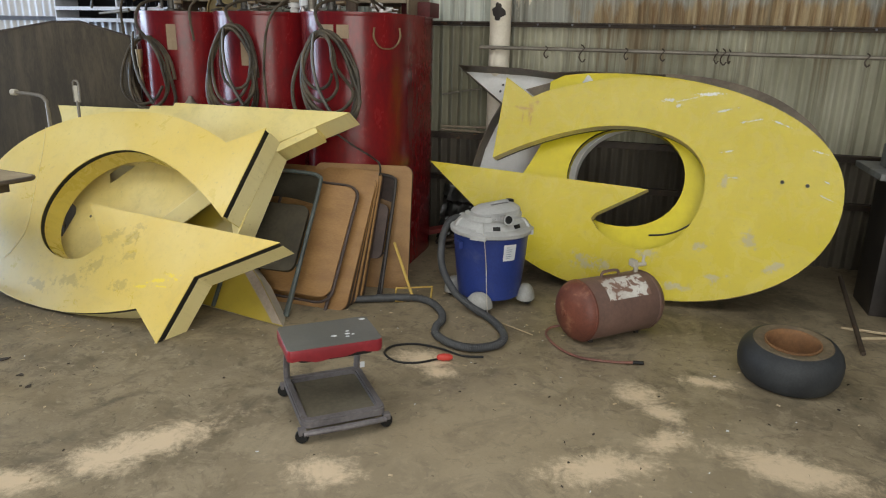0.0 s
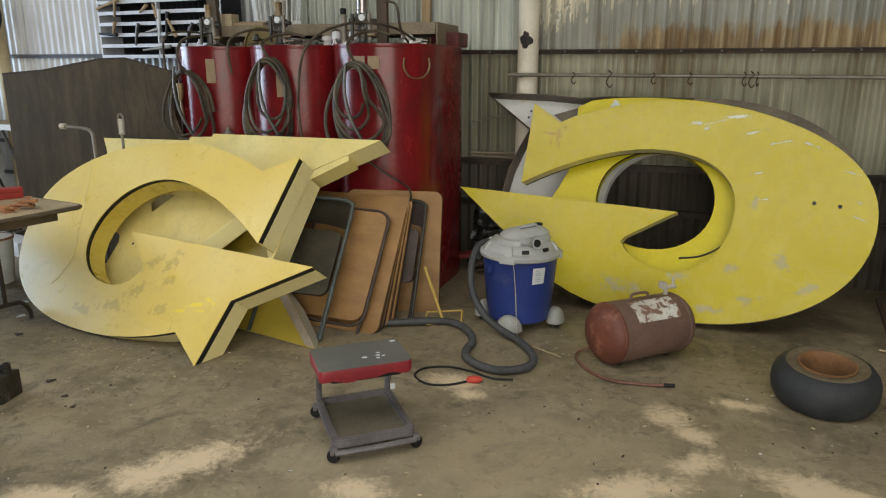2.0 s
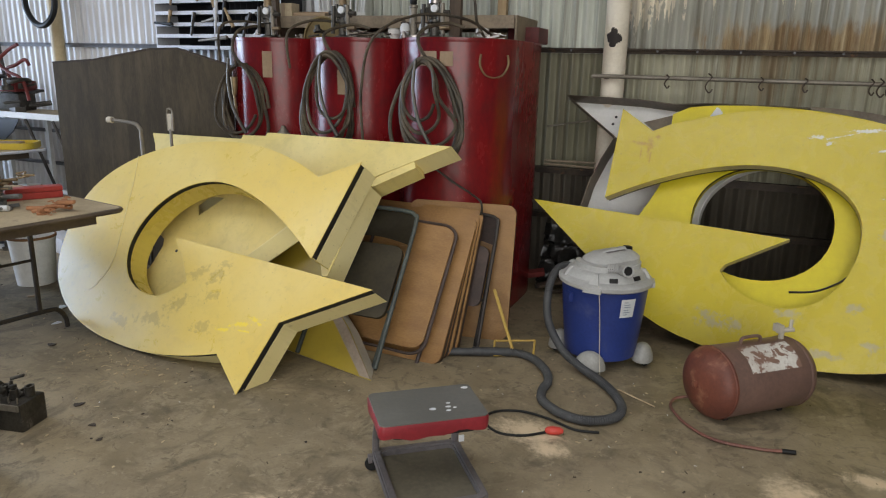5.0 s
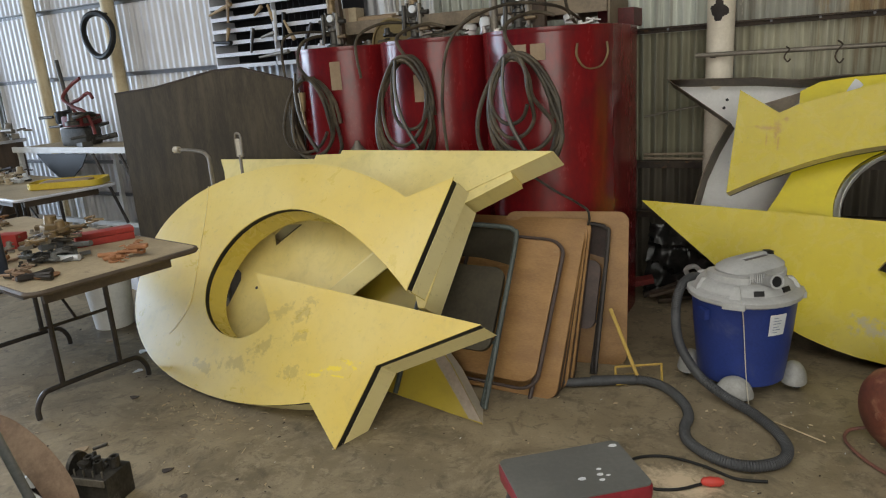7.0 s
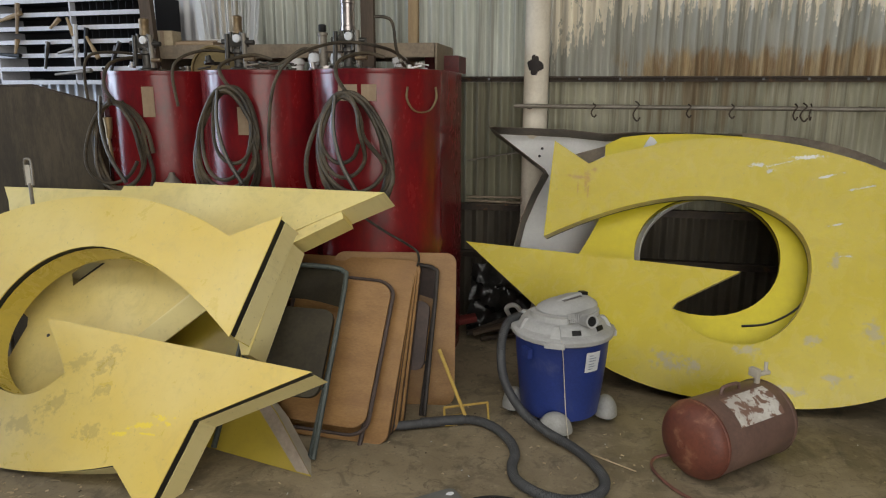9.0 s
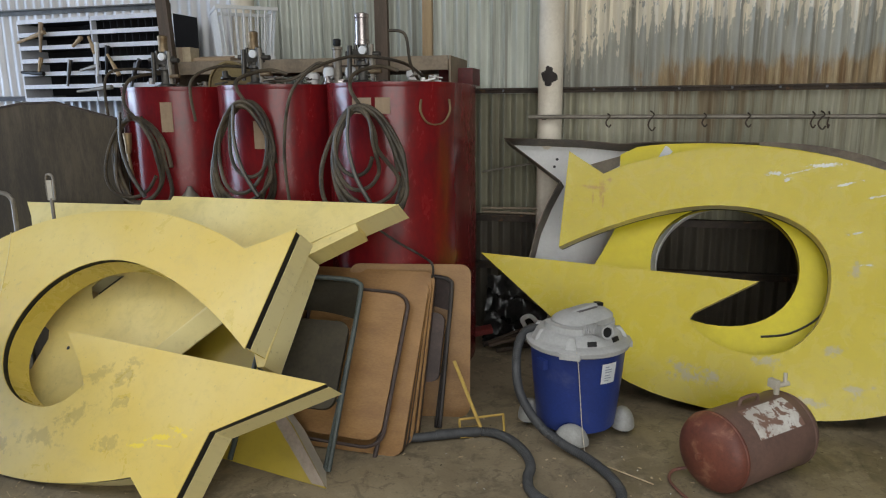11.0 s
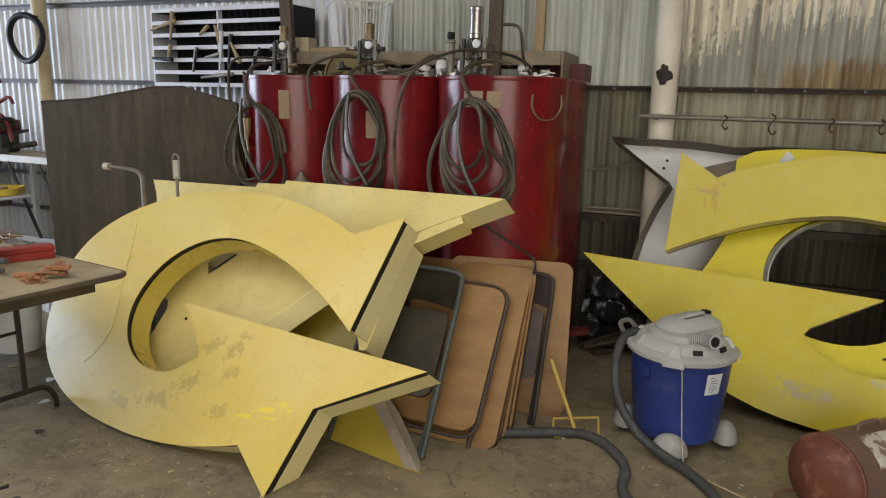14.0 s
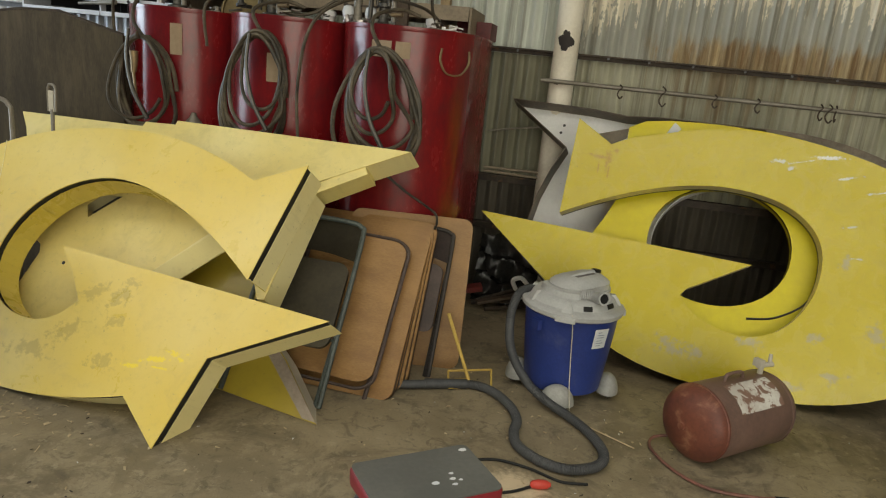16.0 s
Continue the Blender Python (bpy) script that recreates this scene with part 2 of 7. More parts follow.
def sheet_metal(name, zinc, tint, rust_amount, paint=None, runs=False):
    """Old corrugated sheet: zinc bloom, rust that runs down, and where given a coat of paint that peels from below."""
    m, n, l, p = shader(name)
    co = n.new("ShaderNodeNewGeometry").outputs["Position"]
    x, y, z = split(n, l, co)
    info = n.new("ShaderNodeObjectInfo")
    bloom = noise_node(n, l, co, 2.2, 6, 0.65, (1, 1, 0.5))
    col = blend(n, l, ramp(n, l, bloom, 0.3, 0.7), zinc, tint)
    col = blend(n, l, maths(n, l, "MULTIPLY", info.outputs["Random"], 0.35), col, tuple(v * 0.6 for v in zinc))
    low = noise_node(n, l, co, 3.2, 7, 0.7, (3.0, 1, 0.7), 0.3)
    if paint:
        drip = noise_node(n, l, co, 1.0, 3, 0.6, (24, 1, 0.6))
        ragged = maths(n, l, "MULTIPLY", maths(n, l, "SUBTRACT", noise_node(n, l, co, 26, 5, 0.75, (1, 1, 0.6)), 0.5), 0.35)
        edge = maths(n, l, "ADD", maths(n, l, "MULTIPLY", maths(n, l, "SUBTRACT", drip, 0.5), 0.9), ragged)
        above = maths(n, l, "ADD", maths(n, l, "SUBTRACT", z, edge), maths(n, l, "MULTIPLY", ramp(n, l, x, -0.35, -0.8), 0.22))
        foot = maths(n, l, "MULTIPLY", ramp(n, l, z, 1.86, 1.62), ramp(n, l, x, -0.75, 0.05))
        stain = ramp(n, l, maths(n, l, "ADD", low, maths(n, l, "MULTIPLY", foot, 0.42)), 0.60, 0.84)
        tone = blend(n, l, ramp(n, l, noise_node(n, l, co, 1.0, 6, 0.75, (15, 1, 0.9)), 0.38, 0.62), (0.22, 0.115, 0.035), (0.56, 0.43, 0.24))
        col = blend(n, l, maths(n, l, "MULTIPLY", stain, 0.85), col, tone)
        chip = noise_node(n, l, co, 9, 6, 0.7, (2, 1, 0.8))
        above = maths(n, l, "SUBTRACT", above, maths(n, l, "MULTIPLY", ramp(n, l, chip, 0.56, 0.64), 0.35))
        col = blend(n, l, ramp(n, l, above, 1.97, 2.01), col, paint)
    streak = noise_node(n, l, co, 1.0, 5, 0.7, (18, 1, 0.35))
    col = blend(n, l, maths(n, l, "MULTIPLY", ramp(n, l, streak, 0.48, 0.66), 0.5 if sum(zinc) < 1.6 else 0.12), col, (0.115, 0.095, 0.065))
    if runs:
        run = noise_node(n, l, co, 1.0, 4, 0.75, (13, 1, 0.25), 0.2)
        where = noise_node(n, l, co, 1.0, 2, 0.5, (1.7, 1, 0.2))
        wet = maths(n, l, "ADD", maths(n, l, "ADD", run, maths(n, l, "MULTIPLY", ramp(n, l, z, 0.95, 1.55), 0.14)), maths(n, l, "MULTIPLY", maths(n, l, "SUBTRACT", where, 0.5), 0.7))
        col = blend(n, l, maths(n, l, "MULTIPLY", ramp(n, l, wet, 0.64, 0.82), 0.6), col, (0.21, 0.125, 0.055))
    rust = ramp(n, l, low, 0.76 - rust_amount, 0.92 - rust_amount)
    tone = blend(n, l, noise_node(n, l, co, 14, 4, 0.7), (0.16, 0.085, 0.04), (0.34, 0.22, 0.12))
    col = blend(n, l, maths(n, l, "MULTIPLY", rust, 0.7), col, tone)
    l.new(col, p.inputs["Base Color"])
    l.new(maths(n, l, "ADD", maths(n, l, "MULTIPLY", bloom, 0.3), 0.42), p.inputs["Roughness"])
    p.inputs["Metallic"].default_value = 0.25
    relief(n, l, p, low, 0.12, 0.004)
    return m


M_sheet = sheet_metal("weathered corrugated zinc", (0.40, 0.385, 0.285), (0.56, 0.54, 0.425), 0.02, None, True)
M_sheet_olive = sheet_metal("dark green corrugated zinc", (0.215, 0.205, 0.14), (0.31, 0.295, 0.215), 0.04, None, True)
M_sheet_light = sheet_metal("pale green corrugated zinc", (0.53, 0.555, 0.49), (0.68, 0.70, 0.64), -0.02)
M_sheet_tan = sheet_metal("tan corrugated sheet", (0.19, 0.155, 0.10), (0.25, 0.205, 0.14), -0.02)
M_sheet_paint = sheet_metal("corrugated zinc with peeling cream paint", (0.39, 0.39, 0.34), (0.54, 0.535, 0.48), 0.03, (0.84, 0.78, 0.65))
# Pale paint, made whiter for the daylight that falls on this stretch.
M_sheet_pale_lit = sheet_metal("pale corrugated sheet lightened for daylight on it", (0.68, 0.675, 0.69), (0.83, 0.83, 0.85), 0.0)
# Grimy sheet, darkened as well for the shade low on the wall.
M_sheet_foot_shade = sheet_metal("grimy brown corrugated sheet darkened for shade", (0.09, 0.077, 0.06), (0.155, 0.135, 0.105), 0.1)
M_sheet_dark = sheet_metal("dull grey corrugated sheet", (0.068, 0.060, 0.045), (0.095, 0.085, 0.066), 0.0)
M_steel_dark = surface("dark rusty steel", (0.10, 0.075, 0.055), (0.045, 0.035, 0.03), 0.6, 0.4, spots=(0.19, 0.10, 0.05))
M_post = surface("cream painted pipe", (0.84, 0.77, 0.65), (0.68, 0.61, 0.50), 0.5, spots=(0.20, 0.14, 0.09), spot_at=(0.7, 0.74), spot_scale=6)
M_post_yellow = surface("yellowed cream pipe", (0.62, 0.52, 0.33), (0.46, 0.36, 0.21), 0.5)
M_stain = surface("black tar stain", (0.05, 0.04, 0.035), (0.025, 0.02, 0.02), 0.7)
M_letter = sign_paint("faded yellow enamel", (0.68, 0.50, 0.105), (0.72, 0.565, 0.18), (0.40, 0.31, 0.12), (0.62, 0.55, 0.36), (0.5, 0.85), (0.76, 0.84), 0.16,
                      ((-2.70, 0.49, 0.10, 0.045, 0.7), (-2.56, 0.50, 0.10, 0.05, 0.9), (-2.53, 0.57, 0.05, 0.025, 0.0), (-2.52, 0.40, 0.07, 0.04, 0.4), (-2.74, 0.31, 0.12, 0.05, 0.5), (-2.87, 0.20, 0.15, 0.05, 0.1), (-2.50, 0.24, 0.09, 0.04, 0.2), (-3.1, 0.14, 0.12, 0.04, -0.2)),
                      # Bright yellow streaks painted for a reflection on the lower point.
                      ((-2.27, 0.305, 0.09, 0.016, 0.3), (-2.2, 0.345, 0.07, 0.016, 0.1), (-2.15, 0.335, 0.04, 0.012, -0.5), (-2.36, 0.26, 0.06, 0.012, 0.2), (-2.24, 0.28, 0.06, 0.006, 0.1)), (0.43, 0.32, 0.10), (0.80, 0.62, 0.05), 0.6)
# Bore paint: the letter's yellow enamel, darkened for the shade inside.
M_letter_bore_shade = sign_paint("yellow enamel darkened for shade in the bore", (0.60, 0.46, 0.07), (0.66, 0.53, 0.12), (0.34, 0.26, 0.09), (0.5, 0.45, 0.3), (0.5, 0.85), (0.78, 0.86), 0.14)
# Yellow enamel darkened toward olive for the shade on the lowest letter.
M_letter_low_shade = sign_paint("olive yellow enamel darkened for shade", (0.34, 0.255, 0.033), (0.39, 0.295, 0.045), (0.19, 0.14, 0.042), (0.5, 0.45, 0.3), (0.45, 0.8), (0.78, 0.86), 0.2)
# Sides are pale yellow, lightened further for the light on them.
M_letter_side_lit = sign_paint("pale yellow return lightened for light on it", (0.76, 0.65, 0.30), (0.80, 0.71, 0.38), (0.42, 0.35, 0.18), (0.6, 0.56, 0.45), (0.55, 0.85), (0.75, 0.85), 0.3)
M_letter_back = sign_paint("dusty yellow enamel", (0.70, 0.56, 0.19), (0.76, 0.64, 0.28), (0.36, 0.3, 0.14), (0.55, 0.5, 0.36), (0.42, 0.78), (0.74, 0.82), 0.3)
M_letter_right = sign_paint("scuffed lemon enamel", (0.575, 0.47, 0.025), (0.62, 0.51, 0.045), (0.40, 0.32, 0.06), (0.62, 0.60, 0.52), (0.5, 0.82), (0.68, 0.73), 0.12,
                            ((-0.17, 0.205, 0.115, 0.055, -0.2), (-0.06, 0.20, 0.06, 0.05, 0.0), (0.18, 0.31, 0.08, 0.035, -0.1), (0.56, 0.22, 0.06, 0.04, 0.0), (0.46, 0.38, 0.05, 0.03, 0.4),
                             (0.72, 0.45, 0.05, 0.08, 0.2), (0.86, 0.32, 0.07, 0.04, 0.6), (0.36, 0.14, 0.1, 0.03, 0.0), (0.54, 0.77, 0.025, 0.05, -0.4)),
                            ((0.19, 1.235, 0.06, 0.014, 0.0), (0.30, 1.25, 0.11, 0.006, 0.3), (0.41, 1.285, 0.09, 0.013, 0.1), (0.24, 1.205, 0.035, 0.016, 0.4), (0.5, 1.19, 0.07, 0.008, 0.3), (0.66, 1.14, 0.09, 0.006, 0.25), (0.80, 1.13, 0.08, 0.006, -0.35), (0.54, 0.95, 0.06, 0.006, 0.25), (0.58, 0.80, 0.04, 0.007, 0.05), (1.02, 0.98, 0.06, 0.006, -0.2), (1.06, 0.82, 0.03, 0.005, -0.5), (1.07, 0.73, 0.05, 0.005, -0.4), (0.9, 0.2, 0.05, 0.01, 0.3)),
                            marks=((-0.70, 1.135, 0.085, 0.012, -0.1), (-0.655, 1.135, 0.022, 0.05, 0.1), (-0.66, 1.10, 0.010, 0.06, 0.0), (-0.70, 1.075, 0.006, 0.045, 0.05), (-0.645, 1.06, 0.007, 0.05, 0.0), (-0.62, 1.18, 0.018, 0.02, 0.0)))
M_letter_bright = surface("clean lemon enamel", (0.70, 0.60, 0.02), (0.60, 0.50, 0.02), 0.35, stain=2.0, grain=20)
M_letter_inner = surface("white enamel inside", (0.88, 0.87, 0.85), (0.76, 0.75, 0.73), 0.4, spots=(0.4, 0.36, 0.3), spot_at=(0.66, 0.72))
M_trim_black = surface("black trim cap", (0.02, 0.02, 0.02), (0.012, 0.012, 0.012), 0.45)
M_return_grey = surface("grey soiled return", (0.56, 0.51, 0.42), (0.44, 0.40, 0.33), 0.5)
M_side_strip = surface("brown-grey side strip", (0.34, 0.28, 0.23), (0.22, 0.175, 0.14), 0.55)
M_rim_brown = surface("brown soiled return", (0.20, 0.16, 0.115), (0.085, 0.066, 0.048), 0.5)
M_red = surface("red tank enamel", (0.235, 0.010, 0.012), (0.115, 0.008, 0.012), 0.24, 0.0, stain=1.3, grain=25, spots=(0.085, 0.016, 0.016), spot_at=(0.5, 0.72), spot_scale=2.2, bump=0.08, spread=0.1, stretch=(1.6, 1.6, 0.7), spec=0.42)
M_red_dusty = surface("dusty red steel", (0.16, 0.022, 0.022), (0.08, 0.014, 0.014), 0.5)
M_hose = surface("dark rubber hose", (0.125, 0.10, 0.066), (0.03, 0.025, 0.019), 0.5, grain=120, stain=7)
M_hose_vac = surface("grey ribbed vacuum hose", (0.08, 0.082, 0.085), (0.045, 0.046, 0.05), 0.5)
M_chrome = surface("worn plated steel", (0.50, 0.46, 0.45), (0.30, 0.26, 0.25), 0.3, 0.9, bump=0.02, grain=30)
M_plate = surface("dull dark steel plate", (0.088, 0.070, 0.046), (0.05, 0.041, 0.029), 0.62, 0.0, stain=3.0, spec=0.12, stretch=(2.2, 1.0, 0.5), spots=(0.115, 0.092, 0.064), spot_at=(0.5, 0.8), spot_scale=3.5)
M_pipe = surface("weathered grey pipe", (0.30, 0.27, 0.23), (0.18, 0.16, 0.13), 0.5, 0.4)
M_board = surface("brown hardboard", (0.36, 0.20, 0.075), (0.23, 0.122, 0.046), 0.45, stain=3, grain=70, spots=(0.5, 0.32, 0.17), spot_at=(0.6, 0.8), stretch=(1, 1, 2.2))
M_board_edge = surface("dark board rim", (0.095, 0.066, 0.056), (0.05, 0.036, 0.032), 0.5)
M_chair = surface("grey green chair enamel", (0.062, 0.052, 0.033), (0.036, 0.03, 0.02), 0.5, spec=0.2)
M_chair_tube = surface("slate grey steel tube", (0.105, 0.125, 0.115), (0.05, 0.058, 0.054), 0.45, 0.1, spots=(0.22, 0.24, 0.23), spot_at=(0.62, 0.75), spot_scale=14)
M_yellow_stick = surface("yellow painted wire", (0.60, 0.42, 0.10), (0.45, 0.3, 0.08), 0.5)
M_vac_blue = surface("blue vacuum plastic", (0.028, 0.052, 0.235), (0.02, 0.036, 0.16), 0.4, grain=90, stain=2, bump=0.04, spots=(0.075, 0.09, 0.20), spot_at=(0.58, 0.8), spot_scale=6)
M_vac_grey = surface("light grey vacuum plastic", (0.48, 0.483, 0.48), (0.36, 0.36, 0.355), 0.45, grain=80, spots=(0.3, 0.27, 0.22), spot_at=(0.64, 0.8), bump=0.05)
M_vac_foot = surface("scuffed grey foot plastic", (0.40, 0.40, 0.385), (0.27, 0.265, 0.25), 0.5, grain=80, spots=(0.2, 0.18, 0.15), spot_at=(0.58, 0.75))
M_black = surface("black plastic", (0.02, 0.02, 0.02), (0.012, 0.012, 0.012), 0.5, spec=0.2)
M_paper = surface("white paper label", (0.72, 0.73, 0.74), (0.6, 0.62, 0.65), 0.6, bump=0.0)
M_ink = surface("grey print", (0.30, 0.34, 0.42), (0.22, 0.25, 0.32), 0.6, bump=0.0)
M_label_worn = surface("torn white label", (0.70, 0.68, 0.64), (0.5, 0.46, 0.42), 0.6, spots=(0.22, 0.13, 0.10), spot_at=(0.5, 0.56), spot_scale=22)
M_airtank = surface("faded maroon tank paint", (0.19, 0.112, 0.09), (0.125, 0.078, 0.064), 0.42, stain=3, spots=(0.24, 0.16, 0.12), spot_at=(0.56, 0.8), spot_scale=4)
M_airtank_end = surface("rust red tank end", (0.21, 0.068, 0.042), (0.12, 0.042, 0.03), 0.5, spots=(0.30, 0.14, 0.085), spot_at=(0.55, 0.72))
M_hose_red = surface("pink red air hose", (0.28, 0.12, 0.09), (0.14, 0.065, 0.052), 0.5)
M_tyre = surface("worn black rubber", (0.042, 0.045, 0.048), (0.022, 0.024, 0.027), 0.6, grain=90, bump=0.25)
M_tyre_wall = surface("dusty tyre wall", (0.20, 0.15, 0.095), (0.10, 0.078, 0.05), 0.75, spots=(0.07, 0.062, 0.055), spot_at=(0.55, 0.75))
M_rust = surface("rusted rim", (0.28, 0.14, 0.06), (0.15, 0.075, 0.035), 0.75, bump=0.4)
M_stool_pad = surface("scuffed charcoal vinyl", (0.15, 0.15, 0.14), (0.11, 0.112, 0.105), 0.42, spots=(0.5, 0.5, 0.48), spot_at=(0.76, 0.78), spot_scale=14)
M_stool_red = surface("red vinyl edge", (0.29, 0.024, 0.034), (0.19, 0.017, 0.024), 0.4)
M_stool_frame = surface("grey steel stool frame", (0.20, 0.185, 0.19), (0.115, 0.105, 0.11), 0.5, 0.3, spots=(0.09, 0.06, 0.05), spot_at=(0.6, 0.75))
M_table_top = surface("dusty tan tabletop", (0.48, 0.39, 0.26), (0.34, 0.275, 0.18), 0.6, spots=(0.14, 0.11, 0.085), spot_at=(0.6, 0.75))
M_table_edge = surface("brown table apron", (0.125, 0.095, 0.07), (0.075, 0.058, 0.045), 0.55)
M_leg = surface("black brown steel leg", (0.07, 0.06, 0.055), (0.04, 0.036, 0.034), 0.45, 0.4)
M_white = surface("white enamel frame", (0.72, 0.72, 0.71), (0.58, 0.58, 0.57), 0.45)
M_girt = surface("dull grey girt paint", (0.22, 0.22, 0.24), (0.14, 0.14, 0.15), 0.6)
M_rack_inside = surface("black bin inside", (0.022, 0.022, 0.026), (0.012, 0.012, 0.015), 0.7)
M_rack = surface("pale grey rack steel", (0.74, 0.75, 0.80), (0.58, 0.59, 0.64), 0.45)
M_wood = surface("weathered timber", (0.45, 0.33, 0.19), (0.32, 0.22, 0.12), 0.65, stretch=(6, 6, 0.6))
M_wood_dark = surface("dark stained timber", (0.12, 0.085, 0.06), (0.07, 0.05, 0.035), 0.65, stretch=(6, 6, 0.6))
M_card = surface("brown cardboard", (0.36, 0.27, 0.18), (0.28, 0.2, 0.13), 0.7)
M_green = surface("faded green machine paint", (0.135, 0.235, 0.15), (0.075, 0.14, 0.09), 0.38, spots=(0.12, 0.10, 0.06), spot_at=(0.56, 0.72), spot_scale=5)
M_engine = surface("greasy engine metal", (0.12, 0.112, 0.10), (0.045, 0.042, 0.038), 0.45, 0.6, spots=(0.22, 0.2, 0.18), spot_at=(0.62, 0.7))
M_clutter_red = surface("red toolbox paint", (0.40, 0.05, 0.04), (0.28, 0.035, 0.03), 0.45)
M_clutter_yellow = surface("yellow tray plastic", (0.66, 0.50, 0.06), (0.52, 0.38, 0.05), 0.4)
M_clutter_blue = surface("dark blue bottle", (0.04, 0.05, 0.07), (0.025, 0.03, 0.045), 0.35)
M_strap = surface("faded brown guard paint", (0.36, 0.25, 0.17), (0.20, 0.13, 0.09), 0.65, stain=6)
M_straw = surface("straw and splinters", (0.55, 0.45, 0.30), (0.40, 0.31, 0.2), 0.8, bump=0.0)
M_litter = surface("dark litter", (0.07, 0.055, 0.045), (0.04, 0.03, 0.025), 0.8, bump=0.0)
M_red_plug = surface("red plug", (0.55, 0.06, 0.045), (0.45, 0.05, 0.035), 0.4)
M_machine = surface("worn grey machine paint", (0.20, 0.205, 0.20), (0.11, 0.112, 0.11), 0.5, spots=(0.09, 0.07, 0.05), spot_at=(0.6, 0.7))
M_dull_red = surface("dull dark red paint", (0.22, 0.04, 0.035), (0.11, 0.025, 0.022), 0.5)
M_brass = surface("dull brass", (0.34, 0.25, 0.14), (0.18, 0.13, 0.08), 0.45, 0.6)
M_tray = surface("dusty brown steel", (0.30, 0.24, 0.17), (0.17, 0.135, 0.098), 0.65)
M_roof = surface("roof sheet", (0.20, 0.19, 0.18), (0.13, 0.125, 0.12), 0.6)


# ---------- builders ----------
def mesh_of(name, bm, material, smooth=False):
    bmesh.ops.recalc_face_normals(bm, faces=bm.faces)
    me = bpy.data.meshes.new(name)
    if smooth:
        for f in bm.faces:
            f.smooth = True
    bm.to_mesh(me)
    bm.free()
    me.materials.append(material)
    if smooth:
        me.set_sharp_from_angle(angle=radians(38))
    return me


def part(name, bm, material, parent=None, label="", smooth=True):
    ob = new(name, mesh_of(name, bm, material, smooth))
    if parent is not None:
        ob.parent = parent
    if label:
        ob["label"] = label
    return ob


def thing(name, label, category, m=None, group="", kind=""):
    ob = tagged(new(name), label, category, group, kind)
    ob.empty_display_size = 0.1
    if m is not None:
        ob.matrix_basis = m
    return ob


def shell():
    return bmesh.new()


def box(bm, lo, hi, m=None, bevel=0.0):
    made = bmesh.ops.create_cube(bm, size=1.0)["verts"]
    for v in made:
        v.co = Vector([lo[i] + (v.co[i] + 0.5) * (hi[i] - lo[i]) for i in range(3)])
    if bevel:
        edges = list({e for v in made for e in v.link_edges})
        made = bmesh.ops.bevel(bm, geom=edges, offset=bevel, segments=2, profile=0.7, affect="EDGES")["verts"]
    if m is not None:
        bmesh.ops.transform(bm, matrix=m, verts=list({v for v in made}))
    return bm


def boxed(lo, hi, m=None, bevel=0.0):
    return box(shell(), lo, hi, m, bevel)


def rings(bm, loops, caps=(True, True), closed=False):
    """Skins a row of vertex loops of equal length."""
    rows = [[bm.verts.new(c) for c in loop] for loop in loops]
    pairs = list(zip(rows, rows[1:])) + ([(rows[-1], rows[0])] if closed else [])
    for a, b in pairs:
        for i in range(len(a)):
            j = (i + 1) % len(a)
            bm.faces.new((a[i], a[j], b[j], b[i]))
    if not closed:
        if caps[0]:
            bm.faces.new(rows[0][::-1])
        if caps[1]:
            bm.faces.new(rows[-1])
    return bm


def smooth_line(points, steps=6, closed=False):
    """A Catmull-Rom line through the points."""
    pts = [Vector(q) for q in points]
    k = len(pts)
    out = []
    for i in range(k if closed else k - 1):
        a, b, c, d = (pts[(i + j) % k] if closed else pts[min(max(i + j, 0), k - 1)] for j in (-1, 0, 1, 2))
        for s in range(steps):
            t = s / steps
            out.append(0.5 * (2 * b + (c - a) * t + (2 * a - 5 * b + 4 * c - d) * t * t + (3 * b - a - 3 * c + d) * t ** 3))
    if not closed:
        out.append(pts[-1])
    return out


def tube(bm, line, r, seg=8, closed=False, taper=None, rib=None):
    """A round tube along a line; rib: (pitch in points, depth) for a corrugated hose."""
    line = [Vector(q) for q in line]
    k = len(line)
    side = None
    loops = []
    for i, q in enumerate(line):
        ahead = (line[(i + 1) % k] if closed or i < k - 1 else q) - (line[i - 1] if closed or i else q)
        ahead = ahead.normalized() if ahead.length > 1e-9 else Vector((0, 0, 1))
        if side is None:
            side = ahead.orthogonal().normalized()
        side = (side - ahead * side.dot(ahead))
        side = side.normalized() if side.length > 1e-6 else ahead.orthogonal().normalized()
        up = ahead.cross(side)
        rr = r if taper is None else r + (taper - r) * i / max(1, k - 1)
        if rib and i % rib[0] == 0:
            rr -= rib[1]
        loops.append([q + rr * (math.cos(2 * math.pi * j / seg) * side + math.sin(2 * math.pi * j / seg) * up) for j in range(seg)])
    return rings(bm, loops, closed=closed)


def rod(bm, a, b, r, seg=10, r2=None):
    return tube(bm, [a, b], r, seg, taper=r2)


def lathe(bm, profile, seg=32, m=None, caps=(True, True)):
    """Turns a profile of (radius, height) round the z axis."""
    loops = []
    for r, z in profile:
        loop = [Vector((r * math.cos(2 * math.pi * i / seg), r * math.sin(2 * math.pi * i / seg), z)) for i in range(seg)]
        loops.append([m @ v for v in loop] if m is not None else loop)
    return rings(bm, loops, caps)


def plate(bm, outline, z0, z1, m=None):
    """A flat slab of a closed outline in the xy plane."""
    lo = [Vector((x, y, z0)) for x, y in outline]
    hi = [Vector((x, y, z1)) for x, y in outline]
    if m is not None:
        lo, hi = [m @ v for v in lo], [m @ v for v in hi]
    return rings(bm, [lo, hi])


